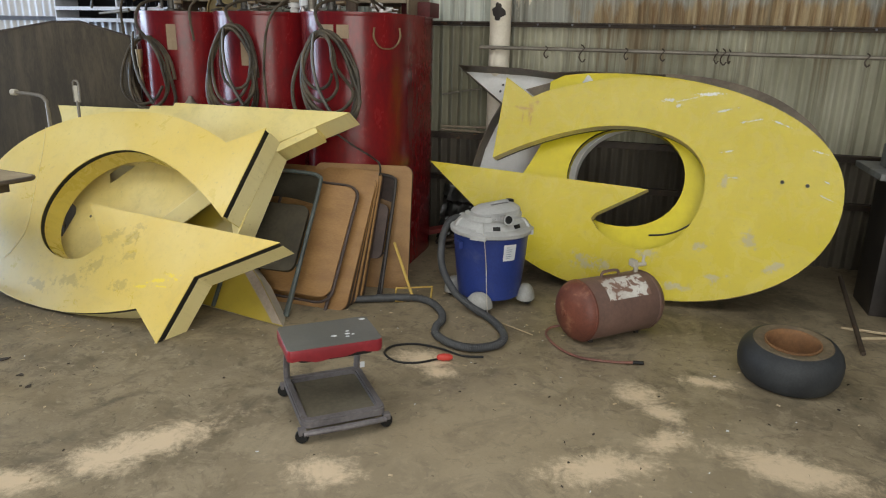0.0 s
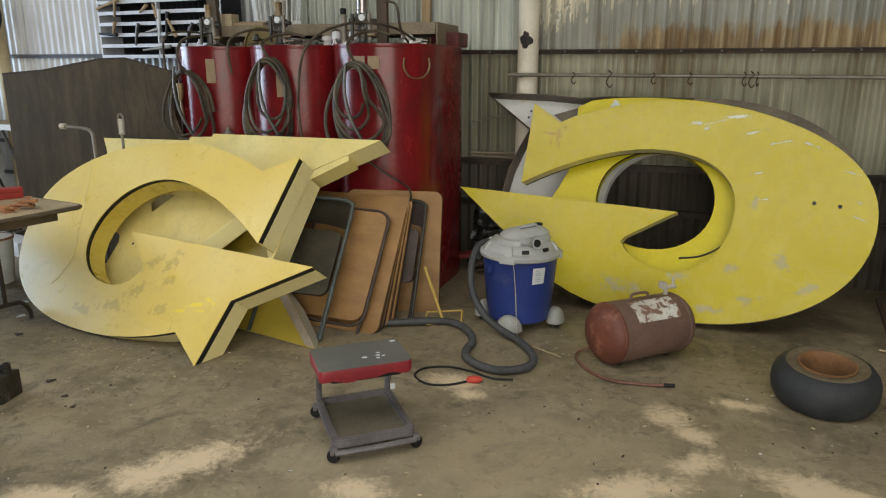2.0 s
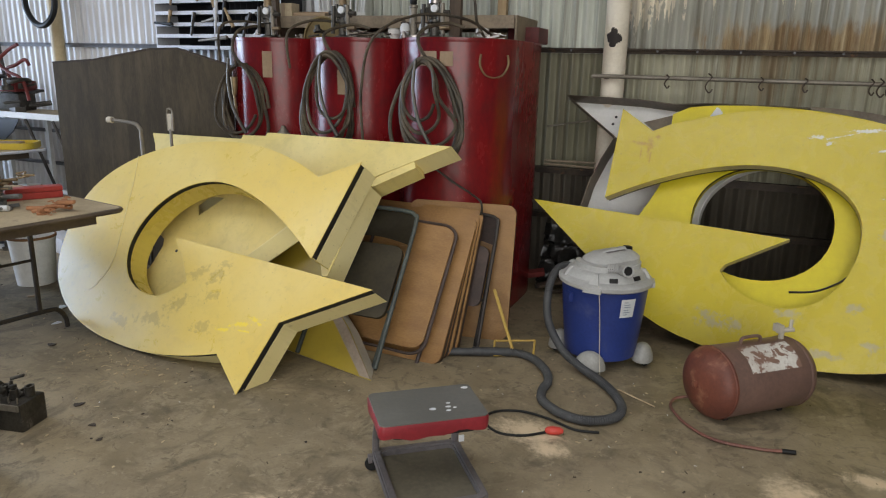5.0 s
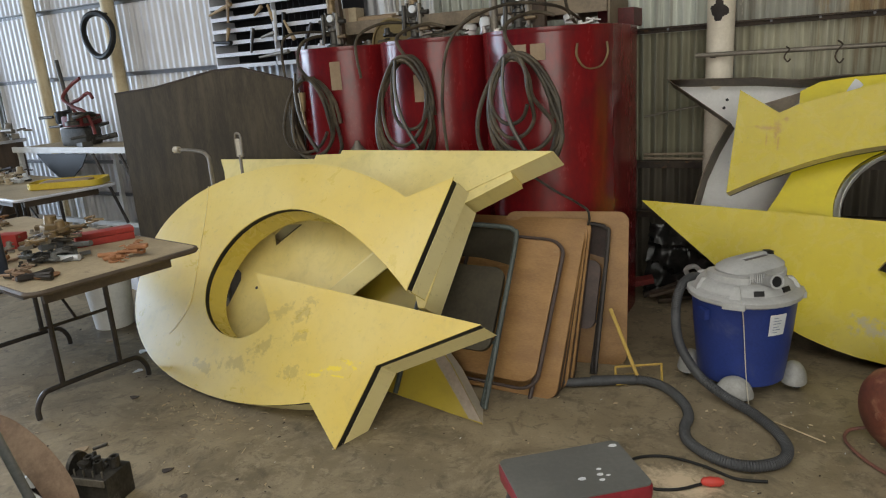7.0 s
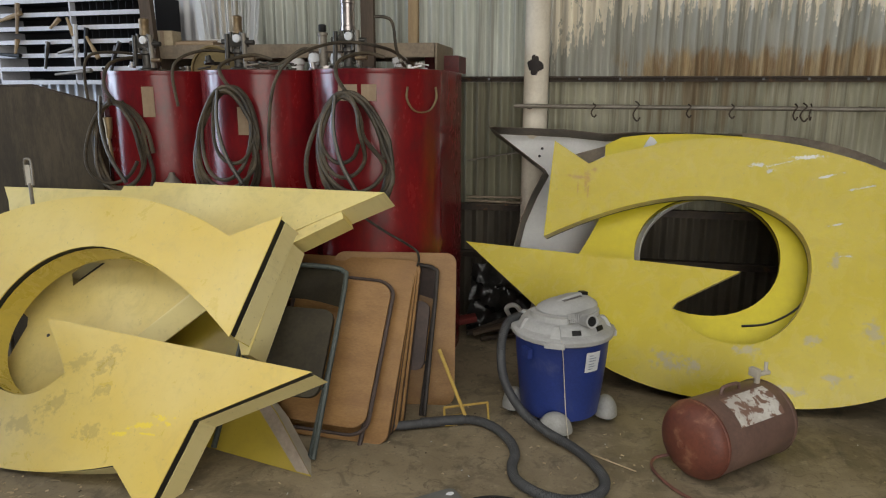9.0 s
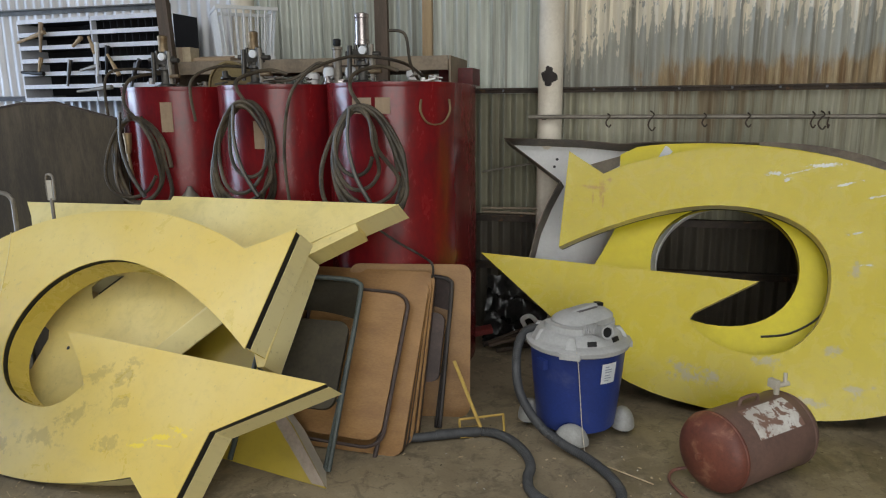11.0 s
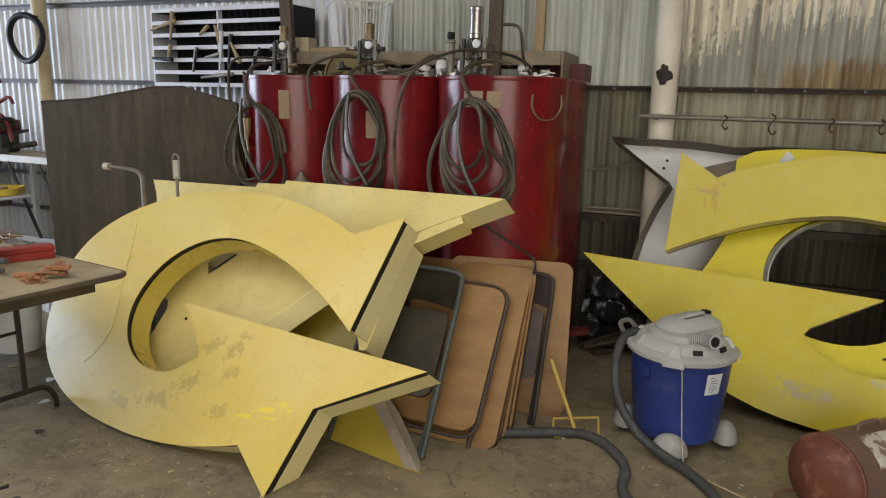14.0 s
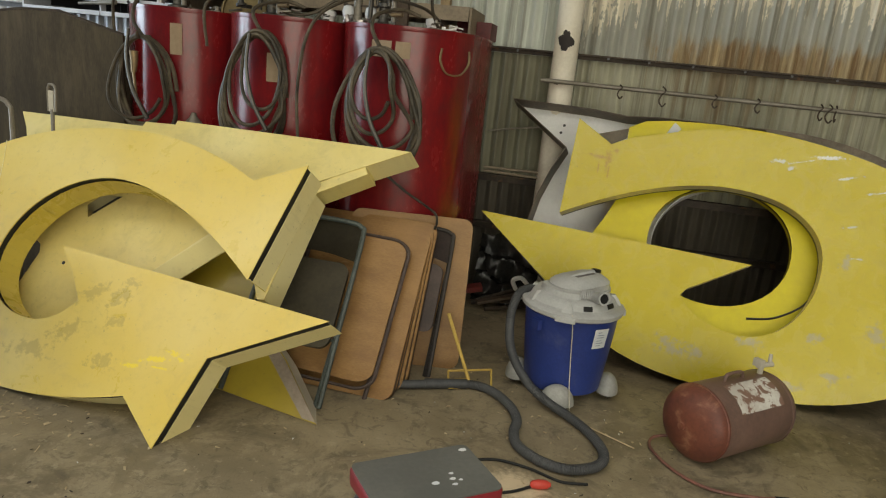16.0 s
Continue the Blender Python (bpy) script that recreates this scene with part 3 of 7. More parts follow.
def rounded(w, h, r, k=6):
    """A rectangle with round corners, about its middle."""
    out = []
    for cx, cy, a0 in ((w / 2 - r, h / 2 - r, 0), (-w / 2 + r, h / 2 - r, 90), (-w / 2 + r, -h / 2 + r, 180), (w / 2 - r, -h / 2 + r, 270)):
        for i in range(k + 1):
            a = radians(a0 + 90 * i / k)
            out.append((cx + r * math.cos(a), cy + r * math.sin(a)))
    return out


def dense(outline, k):
    """The outline with every side cut into k."""
    out = []
    for a, b in zip(outline, outline[1:] + outline[:1]):
        out += [(a[0] + (b[0] - a[0]) * i / k, a[1] + (b[1] - a[1]) * i / k) for i in range(k)]
    return out


def arc(apex, side, power=2.0, k=12, back=False):
    """A quarter of a superellipse from the apex (top or bottom) to the side point."""
    a, b = side[0] - apex[0], apex[1] - side[1]
    out = []
    for i in range(k + 1):
        t = math.pi / 2 * i / k
        out.append((apex[0] + a * math.sin(t) ** (2 / power), side[1] + b * math.cos(t) ** (2 / power)))
    return out[::-1] if back else out


def bow(apex, end, power=2.0, k=8):
    """A curve that leaves the apex level and falls off to the end by a power."""
    return [(apex[0] + (end[0] - apex[0]) * i / k, apex[1] + (end[1] - apex[1]) * (i / k) ** power) for i in range(k + 1)]


# ---------- the shed ----------
WALL_Y, PURLIN_Z = 5.05, 1.58
part_floor = part("floor", boxed((-12.0, -5.0, -0.12), (4.6, 5.3, 0.0)), M_floor)
tagged(part_floor, "oil-stained brown concrete floor with sawdust patches", "floor", kind="structure")

yard = part("ground", boxed((-60, -80, -0.6), (60, 60, -0.125)), surface("yard gravel", (0.30, 0.27, 0.22), (0.2, 0.18, 0.15), 0.9))
tagged(yard, "dry gravel yard outside the shed", "ground", kind="structure")

# The roof is out of view; its skylight strips are assumed.
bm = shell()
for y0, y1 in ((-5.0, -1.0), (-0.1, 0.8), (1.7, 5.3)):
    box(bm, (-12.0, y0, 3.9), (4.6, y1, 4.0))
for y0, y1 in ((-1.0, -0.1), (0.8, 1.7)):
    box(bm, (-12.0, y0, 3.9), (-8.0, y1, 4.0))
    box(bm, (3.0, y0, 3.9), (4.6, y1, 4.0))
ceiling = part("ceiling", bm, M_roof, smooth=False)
tagged(ceiling, "unseen dull metal roof sheeting with assumed skylight strips", "ceiling", kind="structure")


# Unseen end and door walls, assumed; kept dark to limit bounce light.
def wall_piece(name, lo, hi, label):
    return tagged(part(name, boxed(lo, hi), M_sheet_dark, smooth=False), label, "wall", kind="structure")


wall_piece("wall_east", (4.5, -4.9, 0.0), (4.6, 5.05, 3.9), "dull grey metal end wall")
wall_piece("wall_south", (4.1, -5.0, 0.0), (4.6, -4.9, 3.9), "dull grey metal wall beside the door opening")
wall_piece("wall_south_left", (-12.0, -5.0, 0.0), (-1.6, -4.9, 3.9), "dull grey metal wall beside the door opening")
wall_piece("lintel_south", (-1.6, -5.0, 3.75), (4.1, -4.9, 3.9), "metal strip over the door opening")
wall_piece("wall_west", (-12.0, 3.9, 0.0), (-11.9, 5.05, 3.9), "dull grey metal end wall beside an opening")
wall_piece("wall_west_front", (-12.0, -4.9, 0.0), (-11.9, -0.3, 3.9), "dull grey metal end wall beside an opening")
wall_piece("lintel_west", (-12.0, -0.3, 3.6), (-11.9, 3.9, 3.9), "metal strip over the end opening")

# The back wall: corrugated sheets in two rows that overlap at the purlin.
wall = thing("wall_north", "weathered corrugated metal wall with rust and peeling paint", "wall", kind="structure")
backing = part("backing", boxed((-12.0, WALL_Y + 0.05, 0.0), (4.6, WALL_Y + 0.1, 3.9)), M_sheet_dark, wall, smooth=False)
PITCH, SHEET = 0.076, 0.684


def corrugated(w, h, deep=0.013):
    k = round(w / PITCH * 8)
    bm = shell()
    zs = (0.0, h * 0.5, h)
    grid = [[bm.verts.new((w * i / k, deep * math.cos(2 * math.pi * i / 8), z)) for i in range(k + 1)] for z in zs]
    for a, b in zip(grid, grid[1:]):
        for i in range(k):
            bm.faces.new((a[i], a[i + 1], b[i + 1], b[i]))
    return bm


SHALLOW = (M_sheet_pale_lit, M_sheet_tan, M_sheet_dark)
foot_mesh = {m.name: mesh_of("sheet", corrugated(SHEET + PITCH, 0.80, 0.009 if m in SHALLOW else 0.017), m, True) for m in (M_sheet_foot_shade, M_sheet_pale_lit, M_sheet_dark)}
low_mesh = {m.name: mesh_of("sheet", corrugated(SHEET + PITCH, 0.86, 0.009 if m in SHALLOW else 0.017), m, True) for m in (M_sheet, M_sheet_olive, M_sheet_pale_lit, M_sheet_dark)}
high_mesh = {m.name: mesh_of("sheet", corrugated(SHEET + PITCH, 2.34, 0.009 if m in SHALLOW else 0.017), m, True) for m in (M_sheet_light, M_sheet_paint, M_sheet_pale_lit, M_sheet_tan)}
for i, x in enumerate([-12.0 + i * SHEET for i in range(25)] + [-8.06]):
    # The sheet between the tank and the post is darker than its neighbours.
    lower = M_sheet_dark if x < -8.5 else M_sheet_pale_lit if x < -3.6 else M_sheet_olive if -1.9 < x < -1.2 else M_sheet
    upper = M_sheet_tan if x < -8.5 else M_sheet_paint if x > -1.1 else M_sheet_pale_lit if x < -3.6 else M_sheet_light
    # Foot row: the brown sheets carry the shade behind letters and tanks.
    foot = M_sheet_dark if x < -8.5 else M_sheet_pale_lit if x < -3.6 else M_sheet_foot_shade
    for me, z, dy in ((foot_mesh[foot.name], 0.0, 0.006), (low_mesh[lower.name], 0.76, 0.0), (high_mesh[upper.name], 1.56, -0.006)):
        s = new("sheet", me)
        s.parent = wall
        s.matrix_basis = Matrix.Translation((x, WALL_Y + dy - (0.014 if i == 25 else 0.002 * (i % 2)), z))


def girt(z, x0, x1, deep=0.05, high=0.06, material=None, label="rusty steel girt along the back wall"):
    bm = shell()
    box(bm, (x0, WALL_Y - 0.02 - deep, z + high - 0.008), (x1, WALL_Y - 0.02, z + high))
    box(bm, (x0, WALL_Y - 0.028, z), (x1, WALL_Y - 0.02, z + high - 0.008))
    ob = part("girt", bm, material or M_steel_dark, smooth=False)
    return tagged(ob, label, "girt", kind="structure")


purlin = girt(1.562, -3.6, 4.5, 0.07, 0.032)
for girt_z in (0.74, 0.42):
    girt(girt_z, -3.6, 4.5, 0.05, 0.05)
for girt_z in (2.32, 3.0):
    girt(girt_z, -3.6, 4.5)
for girt_z, girt_paint in ((0.42, M_girt), (0.74, M_girt), (1.55, M_girt), (2.17, M_machine), (3.0, M_girt)):
    girt(girt_z, -11.9, -3.6, 0.05, 0.035, girt_paint, "painted girt along the back wall")
bolt_bm = lathe(shell(), [(0.003, -0.008), (0.007, -0.006), (0.008, 0.0), (0.003, 0.003)], 8, pose(0, 0, 0, 90))
bolt_me = mesh_of("bolt", bolt_bm, M_girt, True)
for i in range(7, 26):
    b = new("bolt", bolt_me)
    b.parent = purlin
    b.matrix_basis = Matrix.Translation((-5.2 + i * 0.264 + random.uniform(-0.03, 0.03), WALL_Y - 0.095, 1.578))

def column(x, material, label, r=0.075):
    return tagged(part("column", lathe(shell(), [(r, 0.0), (r, 3.9)], 20, Matrix.Translation((x, WALL_Y - 0.06 - r, 0))), material), label, "column", kind="structure")


post = column(-0.945, M_post, "round cream-painted steel post with a black stain")
blot = shell()
BLOBS = ((-0.15, 1.655, 0.042), (0.27, 1.65, 0.03), (-0.06, 1.69, 0.024), (-0.12, 1.615, 0.022))
corner = {}
for i in range(-18, 19):
    for j in range(20):
        a, z = radians(4 * i), 1.58 + 0.007 * j
        if any(((a - ba) * 0.0765) ** 2 + (z - bz) ** 2 < (br * (1 + 0.12 * math.sin(7 * a + 90 * z))) ** 2 for ba, bz, br in BLOBS):
            quad = []
            for da, dz in ((-0.5, -0.5), (0.5, -0.5), (0.5, 0.5), (-0.5, 0.5)):
                key = (i + da, j + dz)
                if key not in corner:
                    h = radians(4 * key[0])
                    corner[key] = blot.verts.new((-0.945 + 0.0762 * math.sin(h), WALL_Y - 0.135 - 0.0762 * math.cos(h), 1.58 + 0.007 * key[1]))
                quad.append(corner[key])
            blot.faces.new(quad)
part("stain", blot, M_stain, post, "black tar stain", smooth=False)
for x, m in ((-2.98, M_post), (-6.03, M_post_yellow), (-7.14, M_post_yellow), (-8.1, M_post_yellow), (2.6, M_post)):
    column(x, m, "round yellowed cream steel post against the wall" if x < -5 else "round cream-painted steel post", 0.057 if x < -5 else 0.075)

# Hook rail on the wall.
rail = thing("hook_rail", "thin steel pipe rail with wire hooks on the wall", "rail")
bm = rod(shell(), (-1.06, 4.80, 1.418), (3.6, 4.80, 1.405), 0.013)
part("pipe", bm, M_pipe, rail)
for x in (-0.97, 0.9, 2.55):
    part("bracket", boxed((x - 0.012, 4.80, 1.40), (x + 0.012, WALL_Y - 0.02, 1.425)), M_steel_dark, rail)
for x, turn, size in ((-0.60, 0, 0.9), (-0.36, 20, 1.3), (-0.07, -10, 0.85), (0.16, 5, 0.9), (0.49, 30, 1.0), (0.53, -20, 1.15), (0.57, 60, 1.0), (1.35, 0, 0.9)):
    pts = [(0.0, 0, 0.035), (0.018, 0, 0.018), (0.0, 0, -0.005), (-0.006, 0, -0.03), (0.012, 0, -0.052), (0.026, 0, -0.036)]
    ob = part("hook", tube(shell(), smooth_line([Vector(q) * size for q in pts], 5), 0.0045, 6), M_steel_dark, rail)
    ob.matrix_basis = pose(x, 4.783, 1.405, 0, 0, turn)
strap = tagged(part("wire", tube(shell(), smooth_line([(-1.36, 4.90, 1.075), (-1.17, 4.89, 1.112), (-0.98, 4.90, 1.142)]), 0.006, 6), M_pipe), "thin bent wire hung along the wall", "wire")
for z0, z1 in ((0.846, 0.852), (0.823, 0.818)):
    tagged(part("rod", rod(shell(), (-1.36, 4.89, z0), (-0.97, 4.885, z1), 0.008, 8), M_tray), "thin rusty rod along the wall beside the post", "rod", group="rods on the wall")

# ---------- fuel tanks ----------


def tank(cx, front, deep, turn, label, box_on_top=False):
    """An upright oval tank: round ends and flat sides."""
    t = thing("oil_tank", label, "tank", pose(cx, front, 0, 0, 0, turn), group="red oil tanks")
    r, h = 0.338, 1.6
    k = 14
    outline = [(r * math.cos(radians(180 + 180 * i / k)), r + r * math.sin(radians(180 + 180 * i / k))) for i in range(k + 1)]
    outline += [(r * math.cos(radians(180 * i / k)), deep - r + r * math.sin(radians(180 * i / k))) for i in range(k + 1)]
    bm = shell()
    loops = []
    for z, g in ((0.0, 0.0), (0.7, 0.004), (1.2, 0.0), (h - 0.012, 0.0), (h, -0.012)):
        loops.append([Vector((x * (1 + g / r), y + g * (1 if y > r else -1), z)) for x, y in outline])
    rings(bm, loops)
    part("body", bm, M_red, t)
    rim = shell()
    rings(rim, [[Vector((x * s, (y - deep / 2) * s + deep / 2, z)) for x, y in outline] for s, z in ((1.0015, h - 0.02), (1.004, h - 0.016), (1.004, h + 0.002), (0.985, h + 0.004))], (False, False))
    part("rim", rim, M_red, t)
    return t


def handle(t, x, y, z, turn):
    pts = [(-0.055, 0, 0), (-0.058, 0, -0.06), (-0.035, 0, -0.115), (0, 0, -0.13), (0.035, 0, -0.115), (0.058, 0, -0.06), (0.055, 0, 0)]
    h = part("handle", tube(shell(), smooth_line(pts, 5), 0.0042, 7), M_brass, t, "thin bent rod handle")
    h.matrix_basis = pose(x, y, z, 0, 0, turn) @ Matrix.Diagonal((1.6, 1.0, 0.92, 1.0))


def pump(t, x, y, tall, bright):
    """A hand pump on a stem: flange, valve body with bolts, cylinder, dial and side pipes."""
    wide = 0.038 if bright else 0.027
    at = Matrix.Translation((x, y, 0))
    p = part("pump", lathe(shell(), [(0.05, 1.6), (0.05, 1.615), (0.03, 1.62), (0.024, 1.63), (0.024, 1.69), (0.034, 1.695), (0.034, 1.712), (0.022, 1.717), (0.022, 1.80)], 16, at), M_engine, t, "greasy plated hand pump")
    z0 = 1.802
    part("barrel", lathe(shell(), [(0.014, z0 - 0.012), (wide, z0 - 0.008), (wide, z0 + 0.012), (wide * 0.93, z0 + 0.015), (wide * 0.93, z0 + tall - 0.02), (wide, z0 + tall - 0.017), (wide, z0 + tall), (wide * 0.7, z0 + tall + 0.006)], 20, at), M_chrome if bright else M_brass, p, "worn cylinder")
    bm = shell()
    box(bm, (x - 0.045, y - 0.03, 1.725), (x + 0.05, y + 0.03, 1.775), bevel=0.008)
    rod(bm, (x - 0.085, y - 0.01, 1.752), (x + 0.10, y - 0.02, 1.746), 0.013)
    for dx in (-0.03, 0.03):
        rod(bm, (x + dx, y - 0.02, 1.70), (x + dx, y - 0.02, 1.80), 0.009, 8)
    part("valve", bm, M_engine, p)
    part("side_pipe", rod(shell(), (x - wide - 0.024, y - 0.03, 1.63), (x - wide - 0.018, y - 0.03, 1.79), 0.012), M_engine, p, "greasy side pipe")
    part("side_pipe", rod(shell(), (x + wide + 0.022, y - 0.02, 1.62), (x + wide + 0.016, y - 0.02, 1.795), 0.013), M_pipe, p, "dull side pipe")
    part("tee", rod(shell(), (x + 0.05, y - 0.03, 1.66), (x + 0.11, y - 0.04, 1.662), 0.011), M_brass, p)
    part("gauge", lathe(shell(), [(0.004, 0.0), (0.021, 0.002), (0.021, 0.018), (0.017, 0.02), (0.004, 0.0195)], 16, pose(x + 0.02, y - 0.04, 1.765, 90)), M_paper, p, "white dial")


def coil(t, x, y, z, w, h, loops, seed, up=0.0):
    """Rubber hose looped over a hook on the front of a tank."""
    rnd = random.Random(seed)
    bm = shell()
    sizes = [(1.12, 1.08), (1.02, 1.0), (0.92, 1.03), (1.05, 0.93), (0.84, 0.88), (0.62, 0.66), (0.50, 0.56)][:loops]
    pts = []
    for i, (kw, kh) in enumerate(sizes):
        ww, hh = w * kw * rnd.uniform(0.93, 1.07), h * kh * rnd.uniform(0.95, 1.05)
        lean = rnd.uniform(-0.045, 0.045)
        kink = rnd.uniform(0, 6.3)
        top = z + h * 0.5 - rnd.uniform(0, 0.03)
        for j in range(14):
            a = 2 * math.pi * j / 14
            wave = 1 + 0.035 * math.sin(3 * a + kink)
            pts.append((x + ww / 2 * wave * math.cos(a) * (1 - 0.12 * math.sin(a)) + lean * (1 - math.sin(a)), y - 0.012 * i + 0.014 * math.cos(2 * a + seed + i), top - hh / 2 + hh / 2 * math.sin(a)))
    tube(bm, smooth_line(pts, 4), 0.0118, 7, taper=0.0095)
    c = part("hose_coil", bm, M_hose, t, "coiled dark rubber hose")
    if up:
        line = smooth_line([(x + 0.03, y - 0.02, z + h * 0.42), (x - 0.04, y - 0.03, z + h * 0.62), (x - 0.05, y + 0.05, 1.64), (x + 0.02, y + 0.2, 1.68), (x + 0.1, y + up, 1.66)], 6)
        part("hose_lead", tube(shell(), line, 0.0095, 7), M_hose, t)
    part("nozzle", tube(shell(), smooth_line([(x - 0.03, y - 0.085, z + 0.25), (x - 0.04, y - 0.09, z + 0.1), (x - 0.005, y - 0.09, z - 0.06), (x + 0.07, y - 0.08, z - 0.2)], 5), 0.0085, 8, taper=0.012), M_engine, t)


T3 = tank(-1.67, 3.72, 1.12, 0, "tall upright oval red oil tank with coiled hose")
T2 = tank(-2.345, 3.82, 0.95, 1, "tall upright oval red oil tank with coiled hose")
T1 = tank(-3.02, 3.92, 0.66, 2, "tall upright oval red oil tank with coiled hose")
for t, seed, dx, w, h, z, k in ((T3, 3, -0.03, 0.36, 0.54, 1.23, 7), (T2, 8, 0.0, 0.325, 0.54, 1.25, 6), (T1, 5, -0.06, 0.29, 0.48, 1.22, 4)):
    coil(t, dx, -0.05, z, w, h, k, seed, 0.26)
    part("hook", tube(shell(), smooth_line([(dx, 0.02, z + h * 0.46), (dx, -0.09, z + h * 0.44), (dx, -0.11, z + h * 0.5)], 4), 0.009, 7), M_steel_dark, t)
for t, x0, x1, z0, z1 in ((T3, -0.10, 0.0, 1.455, 1.53), (T3, 0.02, 0.09, 1.455, 1.53), (T2, 0.0, 0.075, 1.28, 1.42), (T1, 0.06, 0.12, 1.36, 1.52)):
    bm = shell()
    loops = []
    for x in (x0, (x0 + x1) / 2, x1):
        y = 0.338 - math.sqrt(0.338 ** 2 - x * x) - 0.0035
        loops.append([Vector((x, y, z0)), Vector((x, y, z1)), Vector((x, y + 0.003, z1)), Vector((x, y + 0.003, z0))])
    part("sticker", rings(bm, loops), M_card, t, "worn tan paper sticker", smooth=False)
gun = part("spray_gun", tube(shell(), smooth_line([(-0.085, -0.10, 1.36), (-0.083, -0.10, 1.30), (-0.088, -0.10, 1.25)], 4), 0.024, 10, taper=0.013), M_brass, T1, "worn brass spray gun")
part("lance", rod(shell(), (-0.088, -0.10, 1.25), (-0.078, -0.09, 1.10), 0.008, 8), M_brass, gun)
part("grease_cup", lathe(shell(), [(0.004, 0.0), (0.05, 0.0), (0.048, 0.02), (0.022, 0.05), (0.012, 0.075)], 14, pose(0.20, -0.0, 0.99)), M_pipe, T1, "small grey funnel cup")
handle(T3, 0.276, 0.142, 1.52, 54.7)
pump(T3, -0.14, 0.28, 0.14, True)
pump(T2, -0.09, 0.22, 0.075, False)
pump(T1, 0.02, 0.14, 0.075, False)
for t, pts in ((T3, [(-0.42, -0.04, 0.95), (-0.45, -0.02, 1.3), (-0.38, 0.0, 1.6), (-0.2, 0.2, 1.73), (0.05, 0.28, 1.71), (0.12, 0.5, 1.64)]),
               (T3, [(0.0, 0.28, 1.86), (0.08, 0.3, 1.84), (0.1, 0.32, 1.7), (0.12, 0.4, 1.62)]),
               (T2, [(-0.14, 0.2, 1.68), (0.0, 0.22, 1.63), (0.12, 0.26, 1.64), (0.25, 0.3, 1.72), (0.34, 0.3, 1.66)]),
               (T2, [(-0.33, 0.0, 1.42), (-0.34, 0.0, 1.62), (-0.26, 0.12, 1.70), (-0.14, 0.25, 1.70)]),
               (T1, [(-0.3, 0.05, 1.40), (-0.3, 0.06, 1.66), (-0.22, 0.2, 1.71), (-0.1, 0.36, 1.69)])):
    part("hose_loop", tube(shell(), smooth_line(pts, 7), 0.008, 7), M_hose, t)
cap = part("filler_box", boxed((0.12, 0.82, 1.604), (0.32, 1.04, 1.70), bevel=0.008), M_red_dusty, T3, "square red filler housing")
for t, q in ((T3, (0.05, 0.55)), (T2, (0.12, 0.5)), (T2, (-0.22, 0.62))):
    part("filler_cap", lathe(shell(), [(0.032, 1.604), (0.032, 1.64), (0.04, 1.645), (0.04, 1.672), (0.02, 1.68)], 14, Matrix.Translation((*q, 0))), M_letter_inner, t)



def gadget(bm, c, size, seed, pieces=5):
    """A small greasy assembly of rods, rings, blocks and plates that lie on one another."""
    g = random.Random(seed)
    for i in range(pieces):
        q = Vector(c) + Vector((g.uniform(-1, 1), g.uniform(-1, 1), 0)) * size * 0.7
        s = size * g.uniform(0.25, 0.7)
        kind, z, turn = (i + seed) % 5, (0.0 if i < 3 else size * g.uniform(0.1, 0.5)), g.uniform(0, 180)
        if kind == 0:
            rod(bm, q + Vector((-s, -s * 0.4, z + s * 0.2)), q + Vector((s, s * g.uniform(-0.6, 0.6), z + s * g.uniform(0.2, 0.7))), s * 0.17, 7)
        elif kind == 1:
            lathe(bm, [(s * 0.2, 0), (s * 0.55, 0), (s * 0.55, s * 0.25), (s * 0.34, s * 0.3), (s * 0.3, s * 0.8), (s * 0.15, s * 0.82)], 12, pose(q.x, q.y, q.z + z, g.uniform(-15, 15), 0, turn))
        elif kind == 2:
            box(bm, (-s * 0.7, -s * 0.35, 0), (s * 0.7, s * 0.35, s * g.uniform(0.15, 0.55)), pose(q.x, q.y, q.z + z, 0, g.uniform(-8, 8), turn), s * 0.06)
        elif kind == 3:
            loop = [(q.x + s * 0.6 * math.cos(2 * math.pi * k / 12), q.y + s * 0.6 * math.sin(2 * math.pi * k / 12), q.z + z + s * 0.14 + s * 0.1 * math.sin(4 * math.pi * k / 12 + seed)) for k in range(12)]
            tube(bm, loop, s * 0.12, 6, True)
        else:
            line = [(q.x - s, q.y, q.z + z + s * 0.12), (q.x - s * 0.3, q.y + s * 0.4, q.z + z + s * 0.3), (q.x + s * 0.4, q.y - s * 0.2, q.z + z + s * 0.2), (q.x + s, q.y + s * 0.3, q.z + z + s * 0.12)]
            tube(bm, smooth_line(line, 4), s * 0.1, 6)
    return bm


for i, (x, y, s, m) in enumerate(((-1.95, 3.98, 0.07, M_chrome), (-1.72, 3.97, 0.08, M_engine), (-1.55, 4.0, 0.07, M_pipe), (-2.58, 4.03, 0.08, M_engine), (-2.33, 4.05, 0.07, M_pipe), (-2.15, 4.08, 0.06, M_hose),
                                  (-2.48, 4.12, 0.06, M_chrome), (-3.15, 4.2, 0.07, M_chrome), (-3.0, 4.16, 0.06, M_hose), (-2.86, 4.2, 0.06, M_pipe), (-1.48, 4.1, 0.06, M_letter_inner), (-1.83, 4.1, 0.07, M_hose))):
    tagged(part("pump_fitting", gadget(shell(), (x, y, 1.605), s, 40 + i, 5), m), "greasy pump fitting lying on a tank top", "fitting", "fittings on the tanks")
bm = shell()
hump = [(0.125 * math.cos(radians(a)), 0.14 * math.sin(radians(a))) for a in range(0, 181, 12)]
